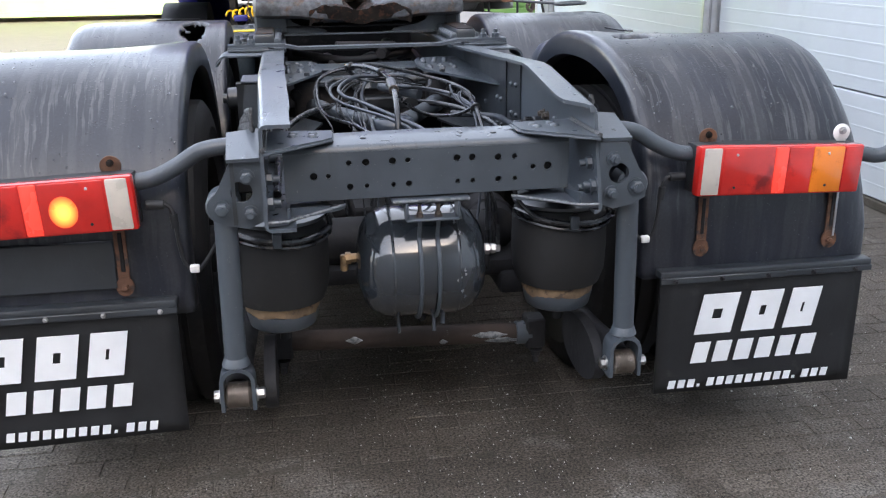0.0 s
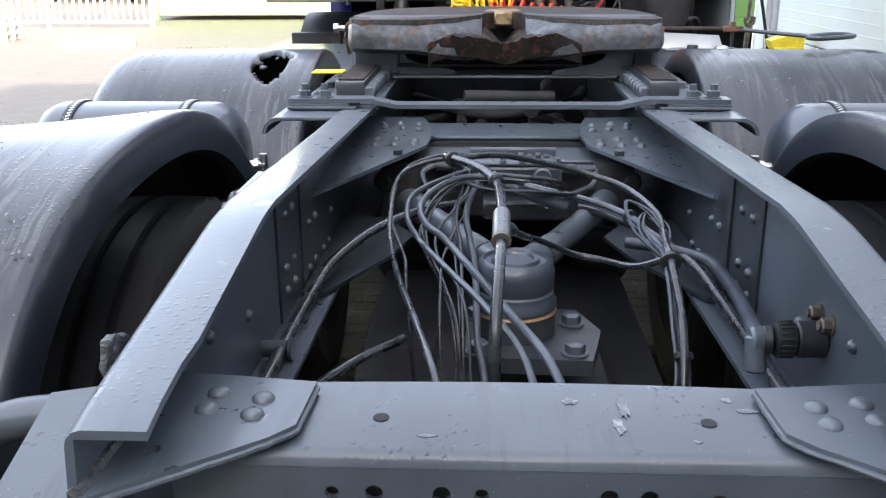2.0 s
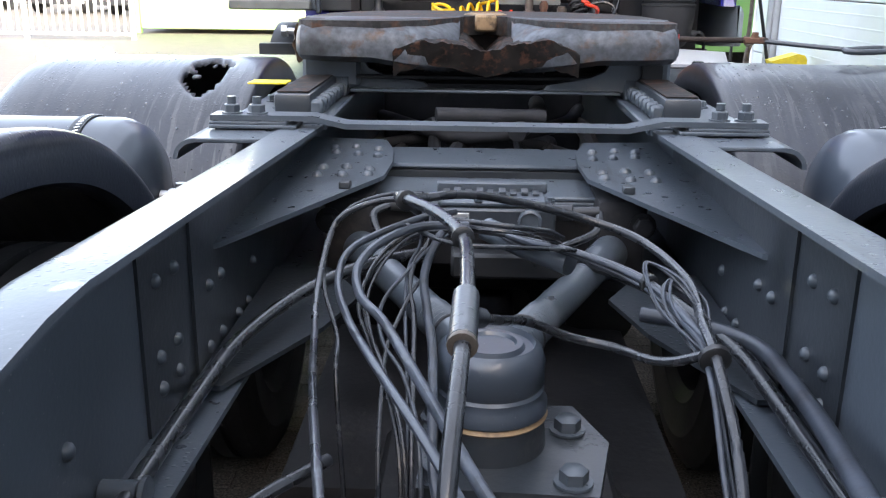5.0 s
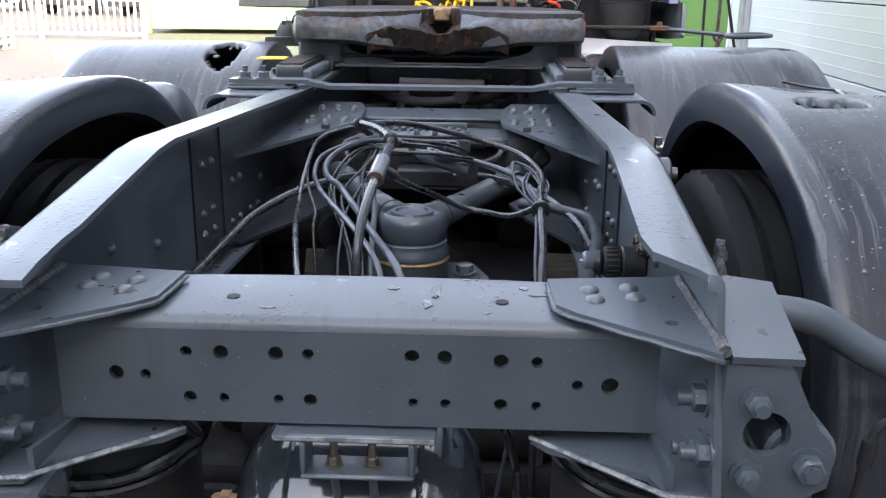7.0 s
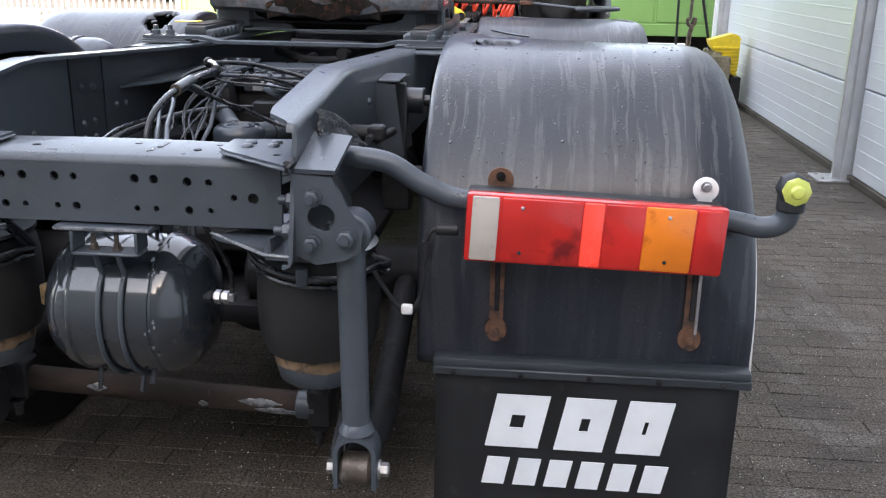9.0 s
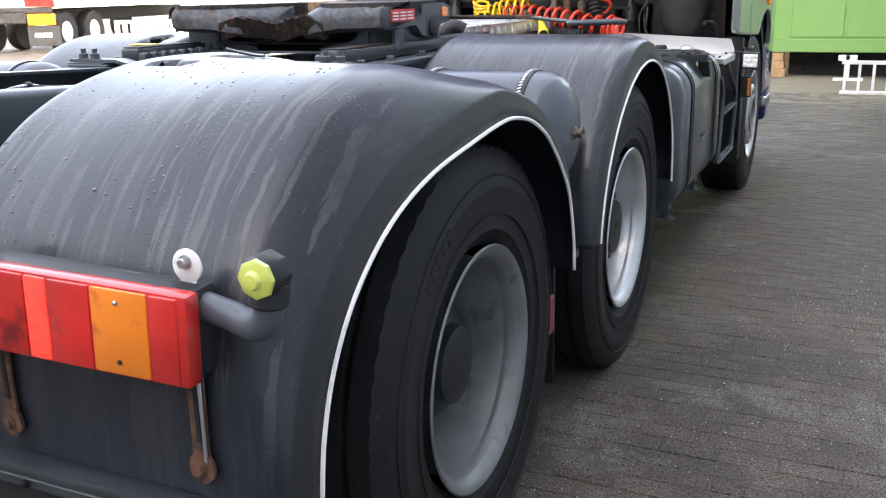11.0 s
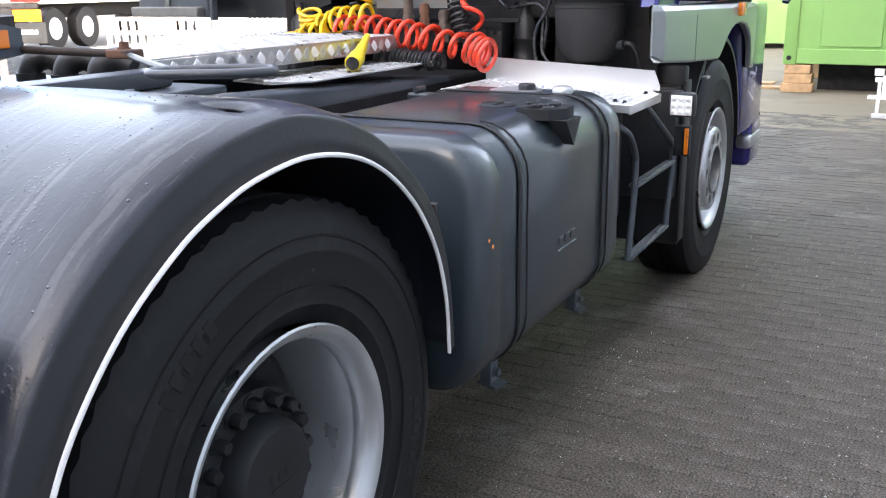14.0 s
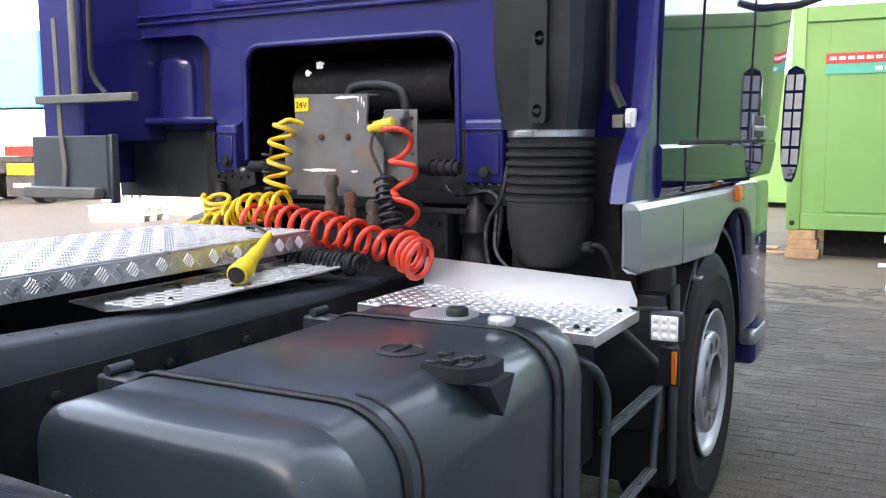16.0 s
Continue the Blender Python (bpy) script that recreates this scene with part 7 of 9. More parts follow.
tagged(part("walkway_tread", tread_bars(-0.32, 0.265, 3.13, 4.46, 1.2065, 0.044, r=0.0044, h=0.0042), ALU, wk), kind="stuff")
tagged(part("walkway_side_tread", tread_bars(3.13, 4.46, 1.149, 1.199, 0, 0.048, (1, 0, 0), 0.2775, 0.0042, h=0.0034), ALU, wk), kind="stuff")
lp = part("lower_tread_plate", plate([(0.15, 3.6), (0.34, 3.55), (0.43, 3.66), (0.43, 4.5), (0.15, 4.5)], 0.005, (0, 0, 1.096), (1, 0, 0), (0, 1, 0)), ALU, truck, "checkered aluminium strip beside the walkway")
tagged(part("strip_tread", join(tread_bars(0.16, 0.425, 3.67, 4.49, 1.1005, 0.032, r=0.004, h=0.0034), tread_bars(0.16, 0.385, 3.605, 3.67, 1.1005, 0.032, r=0.004, h=0.0034)), ALU, lp), kind="stuff")
for y in (3.72, 3.95, 4.4):
    part("strip_bolt", bolt((0.38, y, 1.101), (0, 0, 1), 0.006, 0.005), DARK, lp)
bh = part("frame_cover", join(box(-0.34, 0.34, 3.02, 3.34, 1.03, 1.04, 0.003)), ALU, truck, "plain bright aluminium cover plate")
for x in (-0.1, 0.12, 0.3):
    part("cover_bolt", bolt((x, 3.3, 1.04), (0, 0, 1), 0.012, 0.014), DARK, bh)
part("left_deck", box(-1.25, -0.45, 3.1, 4.45, 1.03, 1.05, 0.01), CHASSIS, truck, "dark grey deck plate")
part("blue_coupler", box(-0.70, -0.60, 4.58, 4.66, 1.06, 1.11, 0.01), BLUE, truck)
part("frame_coupling", join(*[join(tube([(x, 2.94, 1.13), (x, 2.94, 1.18), (x + 0.012, 2.95, 1.207), (x + 0.045, 2.97, 1.217), (x + 0.08, 2.985, 1.2)], 0.033, 14, 5), lathe([(0.039, 0.0), (0.039, 0.022)], (x, 2.94, 1.155), (0, 0, 1), 18)) for x in (0.0, 0.14, 0.27)], box(-0.05, 0.34, 2.88, 3.02, 1.11, 1.15, 0.008)), BLACK, truck)
part("web_rib", box(0.457, 0.47, 3.12, 3.13, 0.84, 1.0, 0.002), CHASSIS_DARK, truck)
# black sheet over the web: the shade beside the tank, put in as colour
part("web_cover", box(0.4565, 0.461, 1.95, 5.2, 0.78, 1.02, 0.002), DARK, truck, "black sheet on the frame side standing in for its shade")
for y in (3.3, 3.62, 3.9):
    part("web_bolt", bolt((0.461, y, 0.97), (1, 0, 0), 0.014, 0.012), DARK, truck)


# ---- cab ----
def ragged(x0, x1, z0, z1, y, n=22):
    """Outline of a torn flake of paint, standing in a wall across y."""
    cx, cz, rx, rz = (x0 + x1) / 2, (z0 + z1) / 2, (x1 - x0) / 2, (z1 - z0) / 2
    o = []
    for k in range(n):
        a = 2 * math.pi * k / n
        f = 1.0 + 0.55 * noise.noise(Vector((math.cos(a) * 2.2 + x0 * 31, math.sin(a) * 2.2 + z0 * 17, 0.5)))
        o.append((cx + rx * f * math.cos(a), cz + rz * f * math.sin(a)))
    return plate(o, 0.0012, (0, y, 0), (1, 0, 0), (0, 0, 1))



def corner(cx, cz, rad, a0, a1, n=8):
    return [(cx + rad * math.cos(radians(a0 + (a1 - a0) * k / n)), cz + rad * math.sin(radians(a0 + (a1 - a0) * k / n))) for k in range(n + 1)]


arch_l = corner(-0.385, 1.80, 0.085, 180, 90)
arch_r = corner(0.435, 1.80, 0.085, 90, 0)
wall_o = [(-1.28, 1.95)] + corner(-0.76, 1.85, 0.1, 90, 0) + [(-0.66, 1.6), (-0.62, 1.57), (-0.505, 1.57), (-0.47, 1.60)] + arch_l + arch_r + [(0.52, 1.56), (0.55, 1.53), (0.67, 1.53), (0.72, 1.5), (1.2, 1.5), (1.2, 3.2), (-1.28, 3.2)]
cab = part("cab_rear_wall", plate(wall_o, 0.03, (0, 5.06, 0), (1, 0, 0), (0, 0, 1)), BLUE, truck, "glossy dark blue cab rear wall with engine opening", smooth=30)
for z, d in ((2.0, 0.012), (2.03, 0.008)):
    part("wall_seam", box(-1.18, 1.18, 5.02 - d, 5.031, z, z + 0.016, 0.004), BLUE, cab)
for x0, x1 in ((-0.62, -0.02), (0.03, 0.62)):
    part("wall_rib", box(x0, x1, 5.014, 5.032, 2.05, 2.085, 0.008, 2), BLUE, cab)
rim_path = [(-0.472, 1.42), (-0.472, 1.6)] + arch_l + arch_r + [(0.522, 1.6), (0.522, 1.38)]
part("opening_rim", tube([(x, 5.03, z) for x, z in rim_path], 0.013, 10, 1, True), BLUE, cab, smooth=60)
for x, hw, z0 in ((-0.56, 0.055, 1.37), (0.64, 0.078, 1.336)):
    leg = part("cab_leg", join(box(x - hw, x + hw, 4.995, 5.1, z0, 1.57, 0.014, 3), box(x - hw + 0.012, x + hw - 0.012, 4.989, 5.0, z0 + 0.035, 1.52, 0.004)), BLUE, cab, smooth=40)
    part("leg_bolt", bolt((x + 0.01, 4.989, z0 + 0.045), (0, -1, 0), 0.02, 0.012), DARK, leg)
    part("leg_fold", box(x - hw - 0.02, x + hw + 0.02, 4.985, 4.995, 1.53, 1.537, 0.002), BLUE, leg)
    ft_o = [(x - hw - 0.05, z0 + 0.03), (x - hw, z0 + 0.04), (x + hw, z0 + 0.02), (x + hw + 0.08, z0 + 0.03), (x + hw + 0.09, z0 - 0.05), (x + hw, z0 - 0.075), (x - hw, z0 - 0.06), (x - hw - 0.04, z0 - 0.02)]
    part("leg_foot", plate(ft_o, 0.008, (0, 5.02, 0), (1, 0, 0), (0, 0, 1), [(x - hw + k * 0.04, z0 - 0.02 - 0.006 * (k % 2), 0.008) for k in range(5)]), BLACK, leg, "black perforated leg bracket")
    part("foot_bolts", join(*[bolt((x - hw + 0.03 + 0.035 * k, 5.012, z0 + 0.008), (0, -1, 0), 0.008, 0.01) for k in range(4)]), ZINC, leg)
    dm = part("cab_damper", lathe([(0.04, -0.06), (0.05, -0.05), (0.055, 0.0), (0.056, 0.02), (0.05, 0.03), (0.05, 0.1), (0.054, 0.105), (0.054, 0.115), (0.047, 0.125), (0.046, 0.18), (0.03, 0.205), (0.022, 0.215), (0.022, 0.27)], (x - 0.02, 4.98, 1.06), (0, 0, 1), 28), BLACK, truck, "black cab suspension damper")
for pts in (((0.76, 4.95, 1.42), (0.745, 4.92, 1.3), (0.70, 4.9, 1.2), (0.715, 4.88, 1.08), (0.76, 4.87, 1.02)), ((0.72, 4.95, 1.3), (0.73, 4.9, 1.16), (0.75, 4.88, 1.1), (0.8, 4.86, 1.06)), ((0.5, 4.98, 1.33), (0.56, 4.95, 1.3), (0.68, 4.95, 1.315), (0.74, 4.93, 1.26), (0.735, 4.9, 1.1))):
    part("thin_hose", tube(list(pts), 0.008, 8), CABLE, truck)
part("left_recess", box(-1.28, -0.64, 5.15, 5.18, 1.55, 2.0, 0.004), BLUE, cab)
part("recess_side", box(-0.69, -0.662, 5.061, 5.149, 1.60, 1.93, 0.004), BLUE, cab)
part("recess_shelf", box(-1.28, -0.645, 5.03, 5.149, 1.572, 1.605, 0.012, 2), BLUE, cab)
part("recess_bulge", strip([[(-0.955 + 0.105 * q * math.cos(radians(a)), 5.149 - 0.05 * q * math.sin(radians(a)), z) for a in range(0, 181, 15)] for z, q in ((1.606, 1.0), (1.8, 1.0), (1.84, 0.97), (1.862, 0.88), (1.872, 0.7))], None), BLUE, cab, "rounded pressing in the blue rear wall", smooth=60)
# face tilted so the pillar catches a pale sky reflection
part("pillar_pressing", strip([[(-0.655, 5.058, z), (-0.64, 5.058 - 0.034 * q, z), (-0.6, 5.058 - 0.03 * q, z), (-0.5, 5.058 - 0.008 * q, z), (-0.49, 5.059, z)] for z, q in ((1.578, 0.8), (1.6, 1.0), (1.86, 1.0), (1.89, 0.9), (1.91, 0.2))], None), BLUE, cab, "blue pillar face beside the engine opening", smooth=25)
# closed near-black box that makes the engine opening read dark
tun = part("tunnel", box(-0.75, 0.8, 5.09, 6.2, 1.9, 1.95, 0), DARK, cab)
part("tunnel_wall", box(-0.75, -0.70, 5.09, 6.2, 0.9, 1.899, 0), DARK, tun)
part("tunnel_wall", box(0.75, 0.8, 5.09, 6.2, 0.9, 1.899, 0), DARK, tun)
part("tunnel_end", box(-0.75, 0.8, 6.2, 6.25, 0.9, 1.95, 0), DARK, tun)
part("gearbox", join(lathe([(0.2, 0), (0.3, 0.25), (0.32, 0.6), (0.36, 1.2)], (0.05, 4.95, 1.05), (0, 1, 0), 20), box(-0.4, 0.45, 5.25, 5.9, 1.1, 1.58, 0.06, 2), cyl((-0.35, 5.3, 1.72), (0.4, 5.3, 1.72), 0.11, 20)), DARK, truck)
part("pipe_loop", tube([(0.1, 4.95, 1.5), (0.1, 4.95, 1.66), (0.15, 4.95, 1.7), (0.3, 4.95, 1.69), (0.35, 4.95, 1.62), (0.35, 4.95, 1.4)], 0.02, 10), BLACK, truck)
for x, z, r in ((-0.3, 1.75, 0.012), (-0.24, 1.78, 0.017)):
    part("paint_fleck", ragged(x + 0.1 - r * 1.2, x + 0.1 + r * 1.3, z + 0.02 - r, z + 0.02 + r * 0.9, 5.1), WHITE, cab, smooth=0)
# side extenders and their rails
for s in (-1, 1):
    sec = []
    dy = 0.12 if s < 0 else 0.0
    for z, yb in ((1.31, 4.60), (1.36, 4.615), (1.40, 4.636), (1.44, 4.667), (1.47, 4.698), (1.5, 4.733), (1.53, 4.765), (1.56, 4.786), (1.6, 4.8), (1.7, 4.82), (1.9, 4.86), (2.1, 4.9), (2.6, 4.95), (3.2, 5.0)):
        yb += dy
        sec.append([(s * 1.30, yb, z), (s * 1.288, yb - 0.012, z), (s * 1.238, yb + 0.0, z), (s * 1.228, yb + 0.016, z), (s * 1.235, yb + 0.03, z), (s * 1.27, 5.3, z), (s * 1.30, 5.3, z)])
    part("side_extender", strip(sec, None), BLUE, cab, "blue side extender with rolled rear edge", smooth=22)
    sec = []
    for y, dx, fore in ((4.87 + dy * 0.5, 0.0, 0.0), (5.1, 0.0, 0.0), (6.0, 0.0, 0.0), (6.8, 0.0, 0.1), (7.08, -0.005, 0.5), (7.18, -0.05, 0.55)):
        zb = 1.31
        sec.append([(s * (1.306 + dx), y, zb), (s * (1.316 + dx), y, 1.34), (s * (1.315 + dx), y + 0.3 * fore, 1.466), (s * (1.311 + dx), y + 0.3 * fore, 1.474), (s * (1.303 + dx), y + 0.3 * fore, 1.478), (s * (1.304 + dx), y + 0.5 * fore, 1.55), (s * (1.323 + dx), y + fore, 2.2), (s * (1.27 + dx), y + 0.02 + fore, 3.2), (s * (1.24 + dx), y + 0.02 + fore, 3.2), (s * (1.26 + dx), y, zb)])
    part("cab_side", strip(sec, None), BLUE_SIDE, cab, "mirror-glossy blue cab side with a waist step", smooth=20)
    for y0, x0, z0, z1 in ((5.4, 1.3, 1.50, 2.19), (5.17, 1.311, 1.315, 1.466), (6.41, 1.3, 1.485, 2.19), (6.41, 1.311, 1.315, 1.466)):
        tilt = 0.02 if z1 > 2 else 0.001
        part("door_seam", strip([[(s * (x0 + d), y0 - 0.006, z), (s * (x0 + d), y0 + 0.006, z), (s * (x0 + d + 0.0065), y0 + 0.006, z), (s * (x0 + d + 0.0065), y0 - 0.006, z)] for z, d in ((z0, 0.0), (z1, tilt))], None), DARK, cab, smooth=0)
    part("door_seam", box(*sorted((s * 1.3, s * 1.3065)), 5.15, 6.88, 1.479, 1.489, 0.0), DARK, cab)
    hn = part("door_handle", box(*sorted((s * 1.301, s * 1.31)), 6.5, 6.8, 1.5, 1.6, 0.004), BLACK, cab, "black recessed door handle")
    part("handle_grip", box(*sorted((s * 1.309, s * 1.326)), 6.51, 6.79, 1.528, 1.553, 0.006, 2), SILVER, hn, "chrome handle bar")
    part("handle_frame", join(box(*sorted((s * 1.303, s * 1.313)), 6.49, 6.502, 1.495, 1.605, 0.003), box(*sorted((s * 1.303, s * 1.313)), 6.798, 6.81, 1.495, 1.605, 0.003)), SILVER, hn)
    # skirt over the wheel
    if s < 0:
        continue
    sec = []
    for y, zb, xo in ((4.52, 1.135, 1.308), (4.575, 1.112, 1.338), (5.0, 1.082, 1.338), (5.56, 1.055, 1.338), (5.62, 1.08, 1.338), (5.7, 1.13, 1.338), (5.8, 1.17, 1.338), (5.92, 1.195, 1.338), (6.05, 1.2, 1.338), (6.2, 1.185, 1.336), (6.3, 1.155, 1.334), (6.38, 1.11, 1.332), (6.43, 1.05, 1.33), (6.46, 0.95, 1.328), (6.62, 0.93, 1.315)):
        zt = 1.318 - (y - 4.52) * 0.016
        sec.append([(1.3, y, zt), (xo - 0.018, y, zt - 0.006), (xo - 0.006, y, zt - 0.022), (xo, y, zt - 0.045), (xo, y, zb + 0.008), (xo - 0.008, y, zb), (1.3, y, zb)])
    part("side_skirt", strip(sec, None), SKIRT, cab, "silver grey plastic side skirt", smooth=16)
    part("skirt_strut", strip([[(1.275, y, z), (1.3, y, z), (1.3, y + 0.03, z), (1.275, y + 0.03, z)] for y, z in ((5.5, 1.11), (5.42, 1.01), (5.41, 0.99))], None), CHASSIS, cab, "grey skirt strut", smooth=0)
    part("strut_tab", box(1.27, 1.325, 5.39, 5.46, 0.978, 0.99, 0.003), ZINC, cab)
    part("guard_edge", box(1.296, 1.312, 5.075, 5.165, 0.3, 1.0, 0.006, 2), BLACK, cab, "black folded edge of the front wheel guard")
    part("skirt_seam", box(1.335, 1.3388, 5.07, 5.0745, 1.082, 1.268, 0), DARK, cab)
    part("turn_lamp", box(*sorted((s * 1.333, s * 1.36)), 5.95, 6.06, 1.235, 1.30, 0.008, 2), AMBER, cab, "orange side turn lamp")
for s in (-1, 1):
    arc = [(s * 1.25, 5.77 + 0.63 * math.cos(a), 0.52 + 0.63 * math.sin(a)) for a in [radians(d) for d in range(5, 176, 9)]]
    gb = bmesh.new()
    rows = [[gb.verts.new((s * 0.95, p[1], p[2])), gb.verts.new((s * 1.3, p[1], p[2])), gb.verts.new((s * 1.3, p[1] * 0.98 + 5.77 * 0.02, p[2] - 0.02))] for p in arc]
    for a, b in zip(rows, rows[1:]):
        for k in range(2):
            gb.faces.new((a[k], a[k + 1], b[k + 1], b[k]))
    part("wheel_arch", gb, BLACK, cab, smooth=50)
    part("rear_arch_panel", join(box(*sorted((s * 0.98, s * 1.3)), 5.10, 5.16, 0.28, 1.06, 0.012, 2), box(*sorted((s * 1.0, s * 1.29)), 5.02, 5.12, 0.5, 0.98, 0.015, 2)), BLACK, cab)
    part("bumper", join(box(*sorted((s * 0.3, s * 1.28)), 6.95, 7.3, 0.3, 0.62, 0.04, 3), box(*sorted((s * 1.1, s * 1.285)), 6.5, 7.2, 0.55, 1.28, 0.03, 2)), BLUE, cab)
    part("bumper_corner", box(*sorted((s * 1.2, s * 1.29)), 6.9, 7.25, 0.42, 0.5, 0.02, 2), SILVER, cab)
    go = [(-0.012, -0.004), (0.02, -0.008), (0.034, 0.02), (0.045, 0.1), (0.052, 0.3), (0.052, 0.52), (0.04, 0.565), (0.0, 0.585), (-0.035, 0.565), (-0.048, 0.52), (-0.048, 0.2), (-0.04, 0.09), (-0.022, 0.02)]
    mr = part("side_mirror", plate([(s * u, v) for u, v in go], 0.03, (s * 1.396, 7.075, 1.275), (1, 0, 0), (0.035 * s, 0, 1)), BLUE_SIDE, cab, "slim dark blue guard with pale strips drawn for its gaps", smooth=30)
    # pale strips stand in for the bright yard showing between the bars
    for k in range(5):
        v0, v1 = 0.085 + k * 0.094, 0.163 + k * 0.094
        for u0, u1 in ((-0.038, -0.004), (0.006, 0.041)):
            part("mirror_pane", plate([(s * u0, v0), (s * u1, v0), (s * u1, v1), (s * u0, v1)], 0.006, (s * 1.396, 7.0435, 1.275), (1, 0, 0), (0.035 * s, 0, 1)), LAMPGLASS, mr)
    part("mirror_foot", plate([(s * -0.02, 0.012), (s * 0.018, 0.01), (s * 0.036, 0.07), (s * -0.034, 0.07)], 0.004, (s * 1.396, 7.0445, 1.275), (1, 0, 0), (0.035 * s, 0, 1)), SILVER, mr)
    part("mirror_arm", tube([(s * 1.28, 6.95, 2.15), (s * 1.4, 7.05, 2.16), (s * 1.52, 7.1, 2.2)], 0.02, 8), BLACK, cab)
part("cab_roof", box(-1.25, 1.25, 5.06, 7.1, 3.2, 3.3, 0.05, 2), BLUE, cab)
part("cab_front", box(-1.15, 1.15, 7.1, 7.2, 0.6, 3.2, 0.04, 2), BLUE, cab)
part("cab_floor", box(-1.2, 1.2, 5.2, 7.1, 1.25, 1.3, 0), DARK, cab)
# left extender seen from inside: panel, bars, strap
wl = part("left_wing_panel", join(box(-1.33, -0.88, 4.655, 4.68, 1.265, 1.525, 0.006), box(-1.33, -1.31, 4.66, 5.1, 1.265, 1.525, 0.004)), CHASSIS, cab, "grey metal panel below the side extender", smooth=30)
part("wing_sheet", box(-1.3, -1.05, 4.70, 4.72, 1.5, 3.0, 0.006), BLUE, cab)
part("wing_return", box(-1.075, -1.05, 4.7205, 5.149, 1.5, 3.0, 0.004), BLUE, cab)
part("wing_bar", box(-1.25, -0.69, 4.62, 4.66, 1.655, 1.69, 0.004), BOARD, wl)
part("wing_step", box(-1.33, -0.9, 4.60, 4.654, 1.268, 1.315, 0.006), BOARD, wl)
part("wing_strap", strip([[(x - 0.012, 4.64, z), (x + 0.012, 4.64, z), (x + 0.012, 4.648, z), (x - 0.012, 4.648, z)] for x, z in ((-1.13, 1.29), (-1.115, 1.4), (-1.13, 1.55), (-1.13, 1.66), (-1.135, 2.0))], None), BOARD, wl)
part("wing_post", box(-0.878, -0.856, 4.66, 4.7, 1.25, 1.53, 0.004), CHASSIS, wl)
part("wing_tube", cyl((-1.02, 4.64, 1.66), (-1.02, 4.64, 2.6), 0.017, 12), BOARD, wl)
# plain dark panel below the left recess
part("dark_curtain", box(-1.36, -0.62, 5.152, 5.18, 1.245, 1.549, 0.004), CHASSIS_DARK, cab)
part("grab_rail", tube([(-0.955, 4.68, 2.3), (-0.95, 4.66, 1.85), (-0.93, 4.66, 1.75), (-0.87, 4.66, 1.69)], 0.011, 8), BLACK, cab)
part("grab_rail", tube([(1.178, 4.79, 2.4), (1.174, 4.79, 1.72), (1.185, 4.785, 1.65), (1.215, 4.775, 1.59)], 0.016, 8), BLACK, cab)
lt = part("white_latch", join(cyl((1.243, 4.75, 1.54), (1.243, 4.75, 1.58), 0.011, 12, 0.003), box(1.232, 1.262, 4.752, 4.775, 1.53, 1.588, 0.004)), WHITE, cab, "small white plastic latch")
part("latch_plate", box(1.19, 1.225, 4.755, 4.78, 1.53, 1.57, 0.003), BOARD, lt)

# air intake column
ik = part("air_intake", strip([[(0.99 + a * w, 4.76 + b * w - 0.01, z) for a, b in ((-0.93, -0.75), (-0.8, -0.88), (0.75, -0.88), (0.95, -0.6), (1.0, 0.1), (0.95, 0.8), (-0.95, 0.8))] for w, z in ((0.128, 1.527), (0.131, 1.56), (0.143, 1.64), (0.15, 1.72), (0.15, 3.1))], None), BLACK, truck, "tall black air intake column with rubber bellows", smooth=30)
gv = part("column_groove", plate([(0.988, 1.545), (1.03, 1.545), (1.037, 1.56), (1.047, 2.9), (0.995, 2.9), (0.982, 1.56)], 0.032, (0, 4.628, 0), (1, 0, 0), (0, 0, 1), [(1.009, 1.575, 0.014), (1.009, 1.587, 0.014), (1.0165, 1.785, 0.014), (1.0165, 1.802, 0.014)], seg=20), BLACK, ik, smooth=30)
for xh, z in ((1.009, 1.581), (1.0165, 1.7935)):
    part("column_hole", lathe([(0.022, 0), (0.022, 0.0012), (0.0, 0.0012)], (xh, 4.6165, z), (0, -1, 0), 16), DARK, ik)
pr = [(0.135, 0.0)]
for k in range(7):
    pr += [(0.142, 0.006 + k * 0.028), (0.142, 0.016 + k * 0.028), (0.131, 0.021 + k * 0.028), (0.131, 0.027 + k * 0.028)]
part("bellows", lathe(pr + [(0.135, 0.205)], (0.99, 4.76, 1.30), (0, 0, 1), 40), BELLOW, ik)
part("column_clamp", join(lathe([(0.134, 0), (0.1365, 0.002), (0.1365, 0.022), (0.134, 0.024)], (0.99, 4.76, 1.503), (0, 0, 1), 40), box(0.93, 0.99, 4.612, 4.622, 1.508, 1.522, 0.002)), ZINC, ik, "steel band clamp with rust spot")
part("filter_bowl", lathe([(0.0, 0.0), (0.06, 0.005), (0.1, 0.03), (0.125, 0.08), (0.136, 0.15), (0.14, 0.22), (0.138, 0.228)], (0.99, 4.76, 1.075), (0, 0, 1), 40), BELLOW, ik)
part("intake_hose", join(tube([(1.1, 4.75, 1.15), (1.16, 4.73, 1.17), (1.19, 4.75, 1.12), (1.195, 4.8, 1.0)], 0.009, 10), cyl((1.1, 4.74, 1.16), (1.14, 4.73, 1.165), 0.018, 12)), BLACK, truck)
# plain dark sheet closing the gap beside the intake
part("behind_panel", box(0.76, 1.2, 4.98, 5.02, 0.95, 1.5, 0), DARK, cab)

